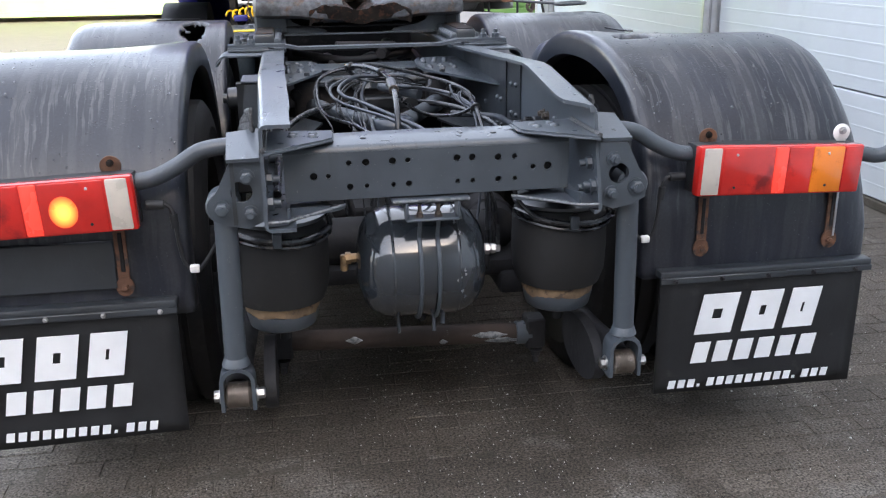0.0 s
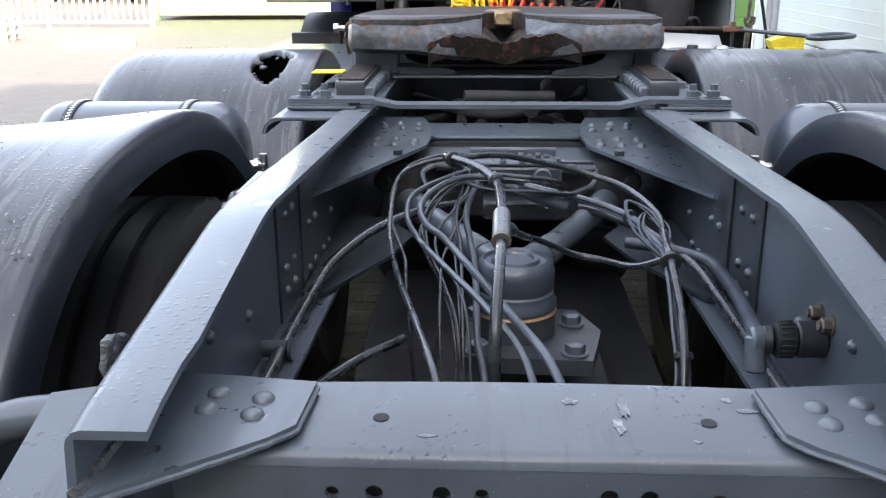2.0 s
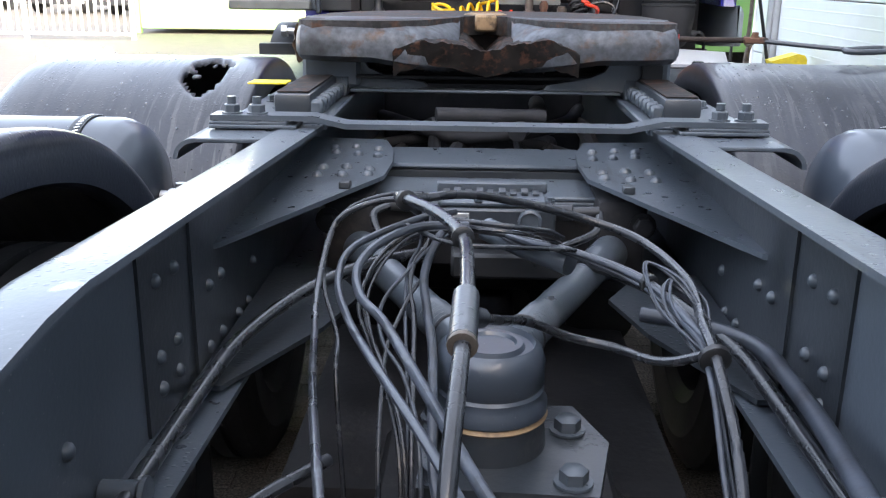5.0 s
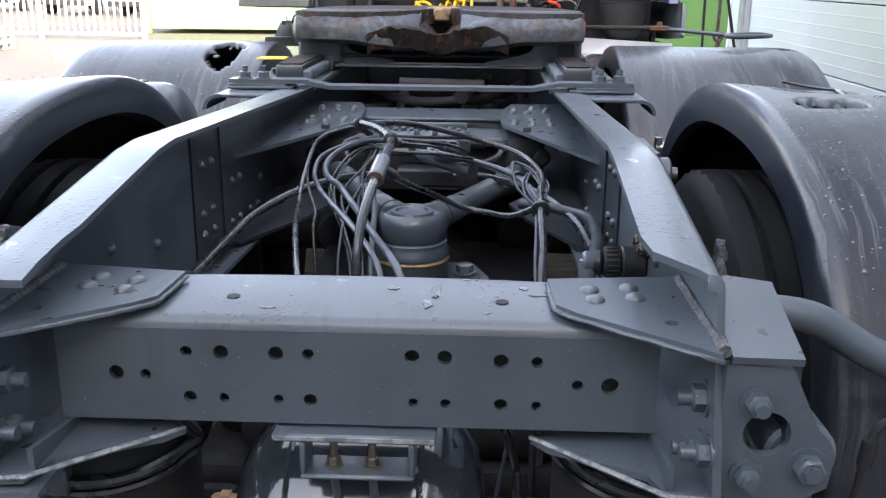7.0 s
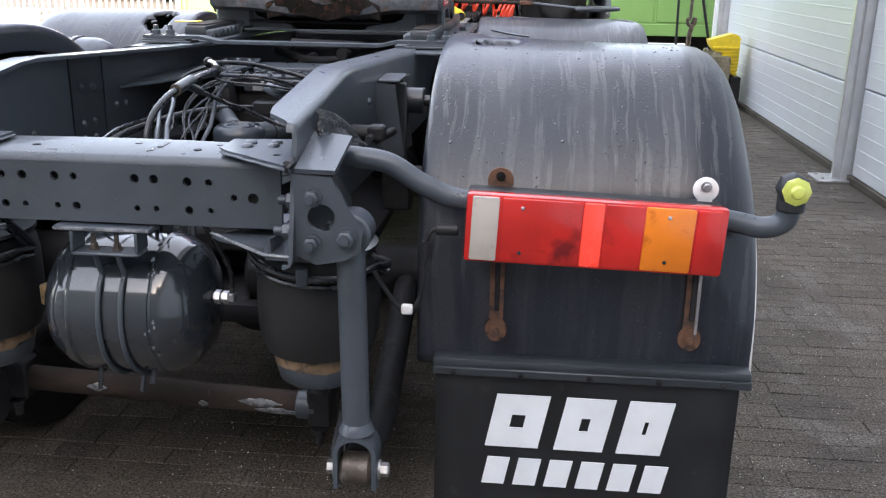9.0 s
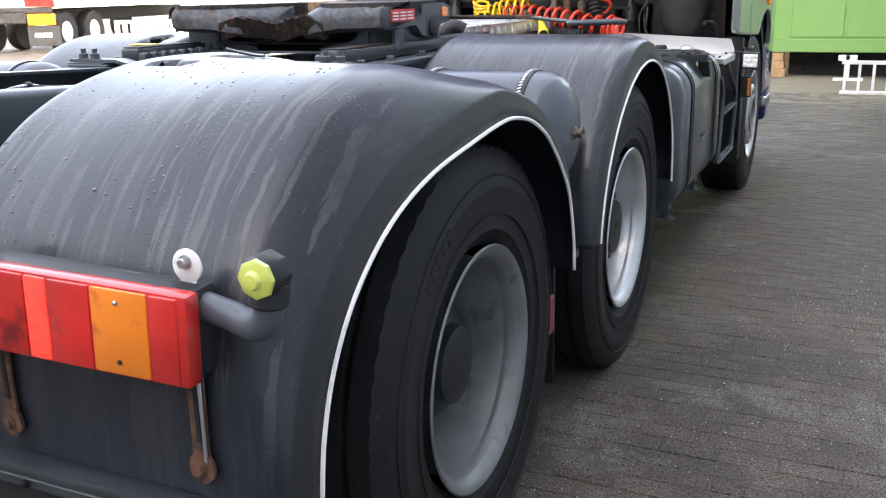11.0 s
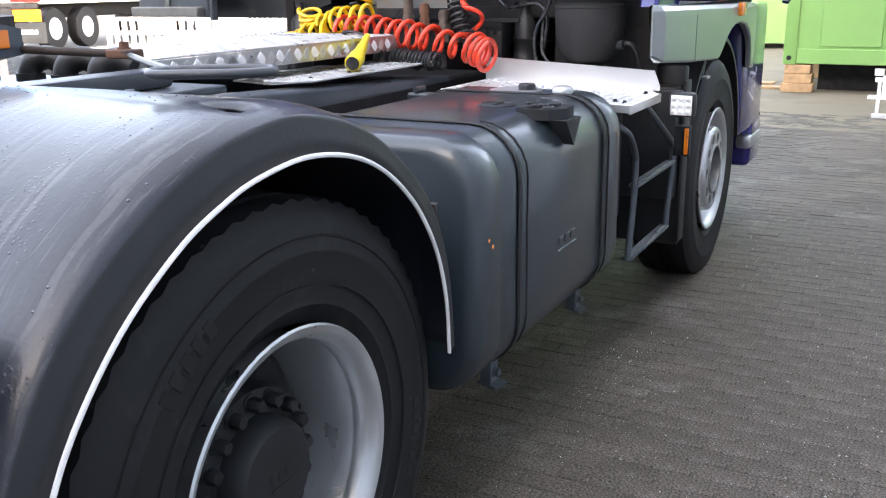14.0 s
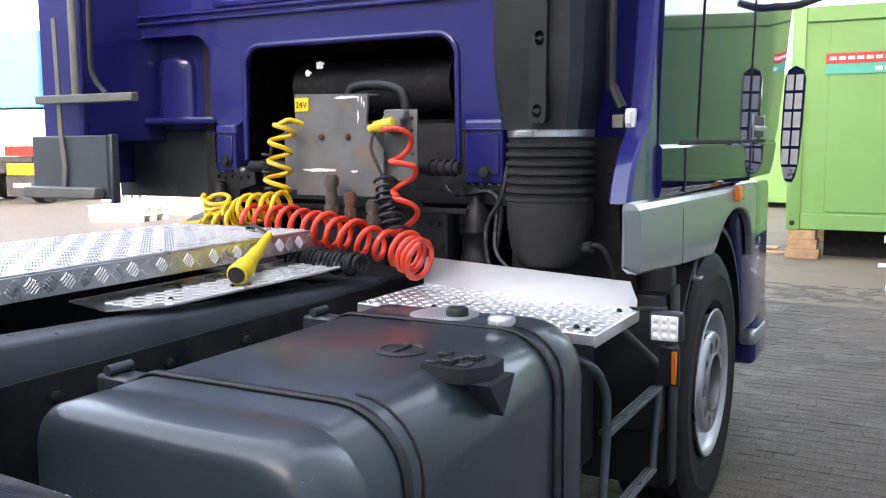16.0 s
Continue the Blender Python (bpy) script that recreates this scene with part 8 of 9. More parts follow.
# board with the yellow label, pipes and couplings
bd = part("coupling_board", plate([(0.045, 1.305), (0.41, 1.305), (0.412, 1.466), (0.345, 1.557), (0.352, 1.655), (0.045, 1.662)], 0.012, (0, 4.70, 0), (1, 0, 0), (0, 0, 1)), BOARD, truck, "worn grey coupling board with chipped edges", smooth=0)
part("board_fold", box(0.045, 0.345, 4.70, 4.78, 1.648, 1.656, 0.003), BOARD, bd)
tag = part("voltage_label", box(0.047, 0.108, 4.683, 4.6875, 1.60, 1.648, 0.001), YELLOW_PLUG, bd, "yellow label with black 24V lettering")
cu = bpy.data.curves.new("lettering", "FONT")
cu.body, cu.size, cu.extrude = "24V", 0.03, 0.0004
to = new("lettering", cu)
bpy.context.view_layer.update()
lm = bpy.data.meshes.new_from_object(to.evaluated_get(bpy.context.evaluated_depsgraph_get()))
bpy.data.objects.remove(to)
lm.materials.clear()
lm.materials.append(DARK)
lo = new("lettering", lm)
lo.parent = tag
lo.matrix_basis = pose(0.053, 4.6815, 1.613, 90, 0, 0)
for x0, x1, z0, z1 in ((0.08, 0.22, 1.388, 1.4), (0.28, 0.31, 1.386, 1.396), (0.22, 0.32, 1.64, 1.65), (0.31, 0.318, 1.56, 1.6), (0.326, 0.332, 1.62, 1.645), (0.312, 0.318, 1.628, 1.648), (0.335, 0.341, 1.61, 1.63)):
    part("paint_chip", ragged(x0, x1, z0, z1, 4.6865), WHITE, bd, smooth=0)
for x, z in ((0.16, 1.51), (0.27, 1.51)):
    part("rusty_stud", bolt((x, 4.688, z), (0, -1, 0), 0.009, 0.008), RUST, bd)
for x, z0, z1, r, mt in ((0.243, 1.2, 1.384, 0.021, PIPE), (0.319, 1.19, 1.326, 0.018, RUST), (0.412, 1.17, 1.30, 0.02, PIPE)):
    part("pipe_coupling", join(cyl((x, 4.62, z0), (x, 4.62, z1), r, 16, 0.003), lathe([(r * 1.35, 0), (r * 1.35, 0.028)], (x, 4.62, z0 + 0.05), (0, 0, 1), 6), lathe([(r * 1.25, 0), (r * 1.25, 0.03)], (x, 4.62, z1 - 0.04), (0, 0, 1), 18)), mt, truck, "upright dull steel pipe coupling")
for x0, x1, z0, z1 in ((0.39, 0.52, 1.36, 1.6), (-0.04, 0.04, 1.32, 1.56)):
    part("socket_plate", join(plate([(x0, z0), (x1 - 0.03, z0), (x1, z0 + 0.05), (x1, z1), (x0, z1)], 0.008, (0, 4.74, 0), (1, 0, 0), (0, 0, 1), [(x1 - 0.02, z1 - 0.03 - 0.04 * k, 0.006) for k in range(4)])), BOARD, truck, smooth=0)
part("socket", join(cyl((0.44, 4.74, 1.545), (0.46, 4.66, 1.555), 0.035, 16, 0.004), box(0.42, 0.5, 4.68, 4.72, 1.565, 1.6, 0.006)), BOARD, truck)
part("plug", join(cyl((0.40, 4.655, 1.54), (0.475, 4.655, 1.555), 0.021, 14, 0.004), cyl((0.38, 4.655, 1.535), (0.40, 4.655, 1.54), 0.014, 12)), YELLOW_PLUG, truck, "yellow plastic cable plug")
part("black_box", join(box(0.35, 0.545, 4.9, 5.0, 1.06, 1.25, 0.01, 2), bolt((0.47, 4.9, 1.2), (0, -1, 0), 0.012, 0.01), bolt((0.505, 4.9, 1.2), (0, -1, 0), 0.012, 0.01), bolt((0.52, 4.9, 1.12), (0, -1, 0), 0.012, 0.01), bolt((0.46, 4.9, 1.13), (0, -1, 0), 0.01, 0.008)), BLACK, truck)
part("cross_shaft", join(cyl((-0.3, 4.85, 1.4), (0.62, 4.85, 1.4), 0.022, 14), *[lathe([(0.03, 0), (0.03, 0.012)], (0.5 + k * 0.03, 4.85, 1.4), (1, 0, 0), 16) for k in range(4)], box(-0.3, 0.65, 4.84, 4.86, 1.24, 1.26, 0.004)), DARK, truck)
part("deck_edge", box(-0.45, 0.44, 4.62, 4.95, 1.0, 1.03, 0.01), DARK, truck)

# coiled lines
yc = part("yellow_air_coil", tube(coil_points([(0.035, 4.62, 1.55), (0.03, 4.61, 1.43), (0.025, 4.60, 1.3)], 0.04, 3.8, 18), 0.0085, 8, straight=True), YELLOW, truck, "yellow coiled air line hanging and heaped on the frame")
part("coil_lead", tube([(0.10, 4.66, 1.555), (0.07, 4.62, 1.57), (0.03, 4.6, 1.55)], 0.0085, 8), YELLOW, yc)
part("coil_turn", tube(coil_points([(0.085, 4.56, 1.265), (0.0, 4.55, 1.265), (-0.09, 4.56, 1.25), (-0.15, 4.56, 1.235)], 0.047, 5.5, 16), 0.0085, 8, straight=True), YELLOW, yc)
part("coil_turn", tube(coil_points([(-0.10, 4.53, 1.215), (-0.16, 4.52, 1.205), (-0.22, 4.53, 1.21)], 0.042, 2.6, 16, 1.0), 0.0085, 8, straight=True), YELLOW, yc)
part("coil_turn", tube(coil_points([(-0.21, 4.56, 1.24), (-0.215, 4.55, 1.275), (-0.21, 4.54, 1.3)], 0.046, 3.1, 16), 0.0085, 8, straight=True), YELLOW, yc)
part("coil_tail", tube(coil_points([(-0.22, 4.53, 1.2), (-0.32, 4.56, 1.18), (-0.41, 4.6, 1.165)], 0.026, 6.0, 14), 0.0065, 8, straight=True), YELLOW, yc)
part("coil_tail", tube(coil_points([(-0.43, 4.62, 1.15), (-0.58, 4.72, 1.12), (-0.74, 4.82, 1.09)], 0.036, 6.5, 16), 0.0075, 8, straight=True), YELLOW, yc)
rc = part("red_air_coil", tube(coil_points([(-0.03, 4.53, 1.215), (0.08, 4.52, 1.222), (0.22, 4.51, 1.215), (0.34, 4.5, 1.205), (0.42, 4.5, 1.19)], 0.05, 8.5, 16), 0.0095, 8, straight=True), REDHOSE, truck, "red coiled air line draped over the frame")
part("coil_run", tube(coil_points([(0.40, 4.5, 1.185), (0.5, 4.49, 1.165), (0.6, 4.48, 1.155)], 0.05, 3.0, 16), 0.0095, 8, straight=True), REDHOSE, rc)
part("coil_end", tube(coil_points([(0.62, 4.47, 1.15), (0.66, 4.46, 1.14), (0.70, 4.45, 1.13)], 0.056, 3.2, 18), 0.0095, 8, straight=True), REDHOSE, rc)
part("coil_riser", tube(coil_points([(0.475, 4.66, 1.53), (0.53, 4.62, 1.42), (0.545, 4.6, 1.32), (0.575, 4.57, 1.2)], 0.04, 3.0, 18), 0.0095, 8, straight=True), REDHOSE, rc)
kc = part("black_cable_coil", tube(coil_points([(0.24, 4.44, 1.125), (0.33, 4.43, 1.115), (0.42, 4.43, 1.11), (0.5, 4.42, 1.11)], 0.031, 15, 12), 0.006, 6, straight=True), BLACK, truck, "black coiled electric cable on the frame")
part("coil_bight", tube(coil_points([(0.11, 4.42, 1.16), (0.17, 4.43, 1.15), (0.23, 4.44, 1.135)], 0.04, 3.5, 14), 0.005, 6, straight=True), BLACK, kc)
part("coil_riser", tube(coil_points([(0.46, 4.62, 1.36), (0.5, 4.58, 1.28), (0.54, 4.56, 1.19)], 0.034, 8, 12), 0.006, 6, straight=True), BLACK, kc)
part("cable_run", tube([(0.40, 4.655, 1.54), (0.40, 4.63, 1.47), (0.44, 4.62, 1.4), (0.46, 4.62, 1.36)], 0.0055, 6), BLACK, kc)
part("cable_lead", tube([(0.11, 4.42, 1.2), (0.07, 4.38, 1.215), (0.14, 4.34, 1.225), (0.28, 4.235, 1.213)], 0.0055, 6), BLACK, kc)
part("loose_lead", join(tube(coil_points([(-0.07, 4.66, 1.45), (-0.05, 4.66, 1.34), (-0.02, 4.64, 1.27)], 0.02, 6, 10), 0.006, 6, straight=True), tube([(0.0, 4.72, 1.53), (-0.06, 4.7, 1.5), (-0.08, 4.69, 1.42), (-0.1, 4.68, 1.35)], 0.006, 6)), BLACK, kc)
yp = part("yellow_plug", join(cyl((0.40, 3.945, 1.135), (0.375, 4.015, 1.15), 0.03, 16, 0.004), cyl((0.375, 4.015, 1.15), (0.325, 4.13, 1.18), 0.024, 14, 0.003, 0.019), cyl((0.325, 4.13, 1.18), (0.28, 4.235, 1.213), 0.017, 12, 0.002, 0.012)), YELLOW_PLUG, truck, "yellow cable plug lying on the walkway edge")
part("plug_face", lathe([(0.024, 0), (0.024, 0.002)], (0.4008, 3.9435, 1.1348), (0.33, -0.92, -0.2), 16), DARK, yp)

# work lamp and marker beside the steps
wlp = part("work_lamp", join(box(1.357, 1.453, 4.60, 4.65, 0.913, 1.004, 0.014, 2), box(1.38, 1.43, 4.65, 4.7, 0.93, 0.99, 0.008), box(1.28, 1.39, 4.66, 4.69, 0.99, 1.005, 0.003)), BLACK, truck, "square black work lamp with clear lens")
part("lamp_lens", join(box(1.366, 1.444, 4.5955, 4.6005, 0.922, 0.995, 0.003), *[lathe([(0.011, 0), (0.008, 0.003), (0.0, 0.004)], (1.38 + 0.025 * (k % 3), 4.5955, 0.934 + 0.0245 * (k // 3)), (0, -1, 0), 12) for k in range(9)]), LAMPGLASS, wlp)
am = part("side_marker", box(1.373, 1.39, 4.81, 4.82, 0.738, 0.842, 0.003), AMBER, truck, "amber side marker by the step")
part("marker_base", box(1.33, 1.394, 4.8205, 4.845, 0.728, 0.852, 0.004), BLACK, am)

# ---- the yard ----
cont = thing("container", "light green steel office container standing on timber blocks", "container")
X0, X1, Y0, Z0, Z1 = 0.47, 6.6, 14.0, 0.36, 3.05
part("container_body", box(X0 + 0.06, X1 - 0.06, Y0 + 0.03, Y0 + 2.4, Z0 + 0.05, Z1 - 0.02, 0.0), GREEN, cont)
for x in (X0, X1 - 0.16):
    po = part("corner_post", box(x, x + 0.16, Y0 - 0.01, Y0 + 0.16, Z0, Z1, 0.01, 2), GREEN, cont)
    part("corner_hole", lathe([(0.032, 0), (0.032, 0.012)], (x + 0.075, Y0 - 0.008, Z0 + 0.085), (0, -1, 0), 16), DARK, po)
part("lower_beam", box(X0 + 0.165, X1 - 0.165, Y0 - 0.005, Y0 + 0.1, Z0 + 0.01, Z0 + 0.2, 0.008), GREEN, cont)
part("upper_beam", box(X0 + 0.165, X1 - 0.165, Y0 - 0.005, Y0 + 0.1, Z1 - 0.18, Z1, 0.008), GREEN, cont)
for x0, x1 in ((0.9, 1.62), (1.67, 2.8), (2.85, 3.6), (3.65, 5.0), (5.05, 6.3)):
    part("side_panel", box(x0, x1, Y0 + 0.012, Y0 + 0.04, Z0 + 0.23, Z1 - 0.2, 0.006), GREEN, cont)
sg = part("container_sign", box(0.86, 1.9, Y0 - 0.001, Y0 + 0.012, 2.37, 2.49, 0.002), LABELRED, cont, "red and teal company sign with white bars")
part("sign_band", box(0.86, 1.9, Y0 - 0.001, Y0 + 0.012, 2.245, 2.365, 0.002), surf("teal_sign", (0.08, 0.42, 0.3), 0.4, var=0.05), sg)
for k in range(9):
    part("sign_bar", box(0.90 + k * 0.1, 0.975 + k * 0.1, Y0 - 0.004, Y0 - 0.0005, 2.41, 2.45, 0), WHITE_PRINT, sg, smooth=0)
for k in range(4):
    part("sign_bar", box(1.4 + k * 0.1, 1.475 + k * 0.1, Y0 - 0.004, Y0 - 0.0005, 2.28, 2.32, 0), WHITE_PRINT, sg, smooth=0)
# dark sheet put in for the shade below the container
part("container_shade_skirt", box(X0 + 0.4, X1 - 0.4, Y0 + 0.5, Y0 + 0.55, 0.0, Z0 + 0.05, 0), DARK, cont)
for i, (x, y) in enumerate(((0.50, 13.98), (0.50, 16.1), (6.2, 13.98), (6.2, 16.1))):
    tb = thing("timber_block", "stacked pale timber blocks under the container corner", "timber", "timber blocks")
    for k in range(3):
        part("timber", box(x - 0.03 * (k == 0), x + 0.36 - 0.02 * k, y + 0.01 * k, y + 0.3, 0.12 * k + 0.001, 0.12 * k + 0.118, 0.006), WOOD, tb)
plank = part("loose_planks", join(box(-0.35, 0.42, 14.3, 14.5, 0.0, 0.03, 0.004), box(-0.3, 0.3, 14.55, 14.8, 0.03, 0.06, 0.004)), WOOD)
tagged(plank, "loose pale planks beside the container", "planks")
ldr = thing("ladder", "white aluminium ladder lying on its edge before the container", "ladder")
for z0 in (0.0, 0.375):
    part("ladder_rail", box(1.7, 3.0, 11.8, 11.85, z0 + 0.001, z0 + 0.046, 0.004), WHITE, ldr)
for k in range(8):
    part("rung", box(1.73 + k * 0.165, 1.765 + k * 0.165, 11.81, 11.84, 0.047, 0.376, 0.003), WHITE, ldr)
far_box = thing("container", "light green steel container farther back in the yard", "container")
part("container_body", box(-8.4, -0.2, 22.5, 24.9, 0.15, 2.75, 0.01), GREEN, far_box)
for x in (-8.4, -0.2):
    part("corner_post", box(x - 0.08, x + 0.08, 22.44, 22.6, 0.0, 2.8, 0.01), GREEN, far_box)
for z in (0.12, 2.68):
    part("edge_rail", box(-8.3, -0.3, 22.45, 22.5, z, z + 0.14, 0.01), GREEN, far_box)
tr = thing("support_stand", "white steel support stand under the container edge", "support")
part("foot_plate", box(1.55, 1.95, 13.55, 13.75, 0.0, 0.03, 0.004), WHITE, tr)
part("foot_post", join(box(1.7, 1.76, 13.62, 13.68, 0.03, 0.36, 0.004), box(1.6, 1.85, 13.62, 13.68, 0.28, 0.36, 0.004)), WHITE, tr)
blk = thing("concrete_block", "mossy square concrete ballast block with lifting hook", "concrete block")
cb = box(2.27, 2.91, 8.22, 8.9, 0.0, 0.56, 0.02, 2)
bmesh.ops.subdivide_edges(cb, edges=list(cb.edges), cuts=3, use_grid_fill=True)
for v in cb.verts:
    v.co += Vector([0.007 * noise.noise(v.co * 6 + Vector((k, 0, 0))) for k in (0, 5, 9)])
part("block_body", cb, CONCRETE, blk)
part("block_studs", join(*[lathe([(0.08, 0), (0.06, 0.05), (0.0, 0.055)], (2.4 + 0.19 * i, 8.37 + 0.2 * j, 0.553), (0, 0, 1), 12) for i in range(3) for j in range(3)]), CONCRETE, blk)
part("lifting_hook", join(tube([(2.5, 8.5, 1.6), (2.5, 8.5, 0.98), (2.47, 8.5, 0.92), (2.49, 8.5, 0.86), (2.545, 8.5, 0.87), (2.555, 8.5, 0.93)], 0.018, 8), tube([(2.55, 8.5, 0.94), (2.51, 8.52, 0.78), (2.5, 8.52, 0.6)], 0.026, 8)), PIPE, blk, "dull rusty hook and chain")
part("red_rope", join(tube(coil_points([(2.33, 8.4, 0.585), (2.45, 8.36, 0.585), (2.58, 8.4, 0.59)], 0.035, 5, 12), 0.016, 6, straight=True), tube([(2.3, 8.3, 0.575), (2.42, 8.28, 0.58), (2.55, 8.3, 0.58), (2.64, 8.4, 0.58)], 0.018, 6)), ROPE, blk)
part("black_strut", cyl((2.76, 8.6, 0.56), (2.5, 8.6, 1.7), 0.016, 10), BLACK, blk)
part("black_post", cyl((2.39, 8.62, 0.56), (2.37, 8.62, 1.7), 0.014, 10), BLACK, blk)
yr = thing("ramp_piece", "yellow ribbed plastic ramp leaning on the concrete block", "ramp")
part("ramp_body", plate([(2.69, 0.72), (2.93, 0.79), (2.99, 0.775), (3.012, 0.74), (3.012, 0.5), (2.99, 0.335), (2.715, 0.655)], 0.2, (0, 8.54, 0), (1, 0, 0), (0, 0, 1)), YELLOW_PLUG, yr)
for k in range(8):
    z = 0.645 - k * 0.038
    x0 = 2.735 + (0.645 - z) * 0.86
    part("ramp_rib", strip([[(x, 8.34, z - 0.012), (x, 8.318, z - 0.008), (x, 8.318, z + 0.006), (x, 8.34, z + 0.012)] for x in (x0, 3.008)], None), YELLOW_PLUG, yr, smooth=0)
part("ramp_stand", box(2.935, 3.05, 8.3, 8.56, 0.0, 0.345, 0.01), DARK, yr)

# sunlit far yard
yardmat = bpy.data.materials.new("sunlit_paving")
yardmat.use_nodes = True
yn = yardmat.node_tree
yb = yn.nodes.new("ShaderNodeTexBrick")
yb.inputs["Scale"].default_value = 1.0
yb.inputs["Brick Width"].default_value, yb.inputs["Row Height"].default_value, yb.inputs["Mortar Size"].default_value = 0.175, 0.089, 0.003
yb.inputs["Color1"].default_value, yb.inputs["Color2"].default_value, yb.inputs["Mortar"].default_value = (0.14, 0.12, 0.097, 1), (0.108, 0.094, 0.076, 1), (0.06, 0.054, 0.045, 1)
yt = yn.nodes.new("ShaderNodeTexCoord")
yn.links.new(yt.outputs["Object"], yb.inputs["Vector"])
yv = yn.nodes.new("ShaderNodeTexNoise")
yv.inputs["Scale"].default_value = 0.8
ym = yn.nodes.new("ShaderNodeMix")
ym.data_type, ym.blend_type = "RGBA", "MULTIPLY"
ym.inputs[0].default_value = 0.5
yn.links.new(yb.outputs["Color"], ym.inputs[6])
yn.links.new(yv.outputs["Fac"], ym.inputs[7])
yn.links.new(ym.outputs[2], yn.nodes["Principled BSDF"].inputs["Base Color"])
yn.nodes["Principled BSDF"].inputs["Roughness"].default_value = 0.7
# dry tan, with the sunlight on the yard ahead put into the colour
sunlit_tan = surf("dry_sunlit_concrete", (0.175, 0.15, 0.112), 0.85, var=0.14, scale=0.6, fine=20, bump=0.2, col2=(0.142, 0.124, 0.096), amount=0.5, spec=0.2)
for i, (xa, xb_, ya, yb_) in enumerate(((-120, -3.9, -60, 160), (-3.9, 3.1, 10.75, 160), (3.1, 60, 10.5, 160), (-3.9, 40, -60, -3.2))):
    g = bmesh.new()
    g.faces.new([g.verts.new(p) for p in ((xa, ya, -0.0005), (xb_, ya, -0.0005), (xb_, yb_, -0.0005), (xa, yb_, -0.0005))])
    f = part("pavement", g, sunlit_tan if i in (1, 2) else yardmat, None, smooth=0)
    tagged(f, "dry tan brick paving of the open yard, paler ahead for the sun", "paving", kind="structure")

hall = part("far_hall", join(box(-90, -1.5, 62, 70, 0, 9, 0.02)), PALE)
tagged(hall, "long pale hall across the yard", "building")
for k in range(12):
    part("far_door", box(-84 + k * 6.8, -80 + k * 6.8, 61.9, 62.05, 0.0, 4.4, 0.02), DOORPANEL, hall)


def van(x, y, turn, col):
    v = thing("parked_van", "pale parked van far across the yard", "van", "parked vehicles")
    v.matrix_basis = pose(x, y, 0, 0, 0, turn)
    part("van_body", strip([[(sx * 0.98, yy, z) for sx, z in ((-1, 0.35), (1, 0.35), (1, zt - 0.5), (0.9, zt), (-0.9, zt), (-1, zt - 0.5))] for yy, zt in ((-2.6, 1.2), (-2.3, 1.35), (-1.5, 2.2), (2.5, 2.3), (2.6, 2.2))], None), col, v)
    part("van_window", box(-0.85, 0.85, 2.58, 2.63, 1.35, 2.0, 0.02), DARK, v)
    part("bumper", box(-0.95, 0.95, 2.55, 2.7, 0.35, 0.55, 0.03), BLACK, v)
    for sx in (-0.8, 0.8):
        part("tail_light", box(sx - 0.08, sx + 0.08, 2.58, 2.64, 0.9, 1.2, 0.01), RED, v)
        for yy in (-1.7, 1.6):
            part("wheel", lathe([(0.2, -0.11), (0.33, -0.1), (0.33, 0.1), (0.2, 0.11), (0.0, 0.1)], (sx * 1.1, yy, 0.33), (1 if sx > 0 else -1, 0, 0), 20), RUBBER, v)


van(-11.5, 33.5, 170, PALE)
van(-14.8, 34.5, 176, PALE)
van(-8.2, 36.0, 170, YELLOW_PLUG)
van(-19.0, 37.0, 180, PALE)
fence = thing("rack_fence", "white steel fence panels with upright bars across the yard", "fence")
for k in range(46):
    part("fence_bar", box(-15.0 + k * 0.16, -14.96 + k * 0.16, 20.0, 20.04, 0.1, 2.4, 0.0), WHITE, fence, smooth=0)
for z in (0.1, 1.2, 2.36):
    part("fence_rail", box(-15.05, -7.6, 19.98, 20.06, z, z + 0.06, 0.004), WHITE, fence)
for x in (-15.0, -12.5, -10.0, -7.6):
    part("fence_post", box(x - 0.04, x + 0.04, 19.96, 20.06, 0.0, 2.45, 0.004), WHITE, fence)


rack = thing("slatted_barrier", "low white slatted barrier on the sunlit paving", "barrier")
rack.matrix_basis = pose(-16.4, 18.1, 0, 0, 0, 18.5)
for k in range(17):
    part("slat", box(0.03 + k * 0.22, 0.15 + k * 0.22, 0.0, 0.06, 0.08, 0.72, 0.008), WHITE, rack)
for z in (0.0, 0.34, 0.68):
    part("rail", box(0.0, 3.72, 0.061, 0.12, z + 0.001, z + 0.09, 0.008), WHITE, rack)


def pallet(x, y, turn, n):
    p = thing("pallet", "stacked pale wooden pallets on the sunlit paving", "pallet", "pallets")
    p.matrix_basis = pose(x, y, 0, 0, 0, turn)
    for lv in range(n):
        z = lv * 0.15
        for k in range(3):
            part("runner", box(-0.6, 0.6, -0.4 + k * 0.36, -0.3 + k * 0.36, z + 0.001, z + 0.11, 0.004), PALE, p)
        for k in range(7):
            part("slat", box(-0.6 + k * 0.178, -0.48 + k * 0.178, -0.42, 0.44, z + 0.11, z + 0.145, 0.003), PALE, p)


pallet(-11.6, 14.6, 8, 2)
pallet(-12.0, 16.4, 4, 3)
pallet(-10.9, 16.6, 4, 3)
pallet(-9.8, 16.8, 4, 3)
pallet(-7.0, 15.6, 20, 1)

ot = thing("parked_truck", "white truck with blue box body parked across the yard", "truck")
ot.matrix_basis = pose(-18.2, 16.25, 0, 0, 0, 16)
part("truck_body", box(-1.25, 1.25, 0.6, 8.5, 1.15, 2.3, 0.03), PALE, ot)
part("box_body", box(-1.27, 1.27, 0.5, 8.6, 2.35, 4.2, 0.03), surf("blue_tarpaulin", (0.05, 0.22, 0.55), 0.5, var=0.1), ot)
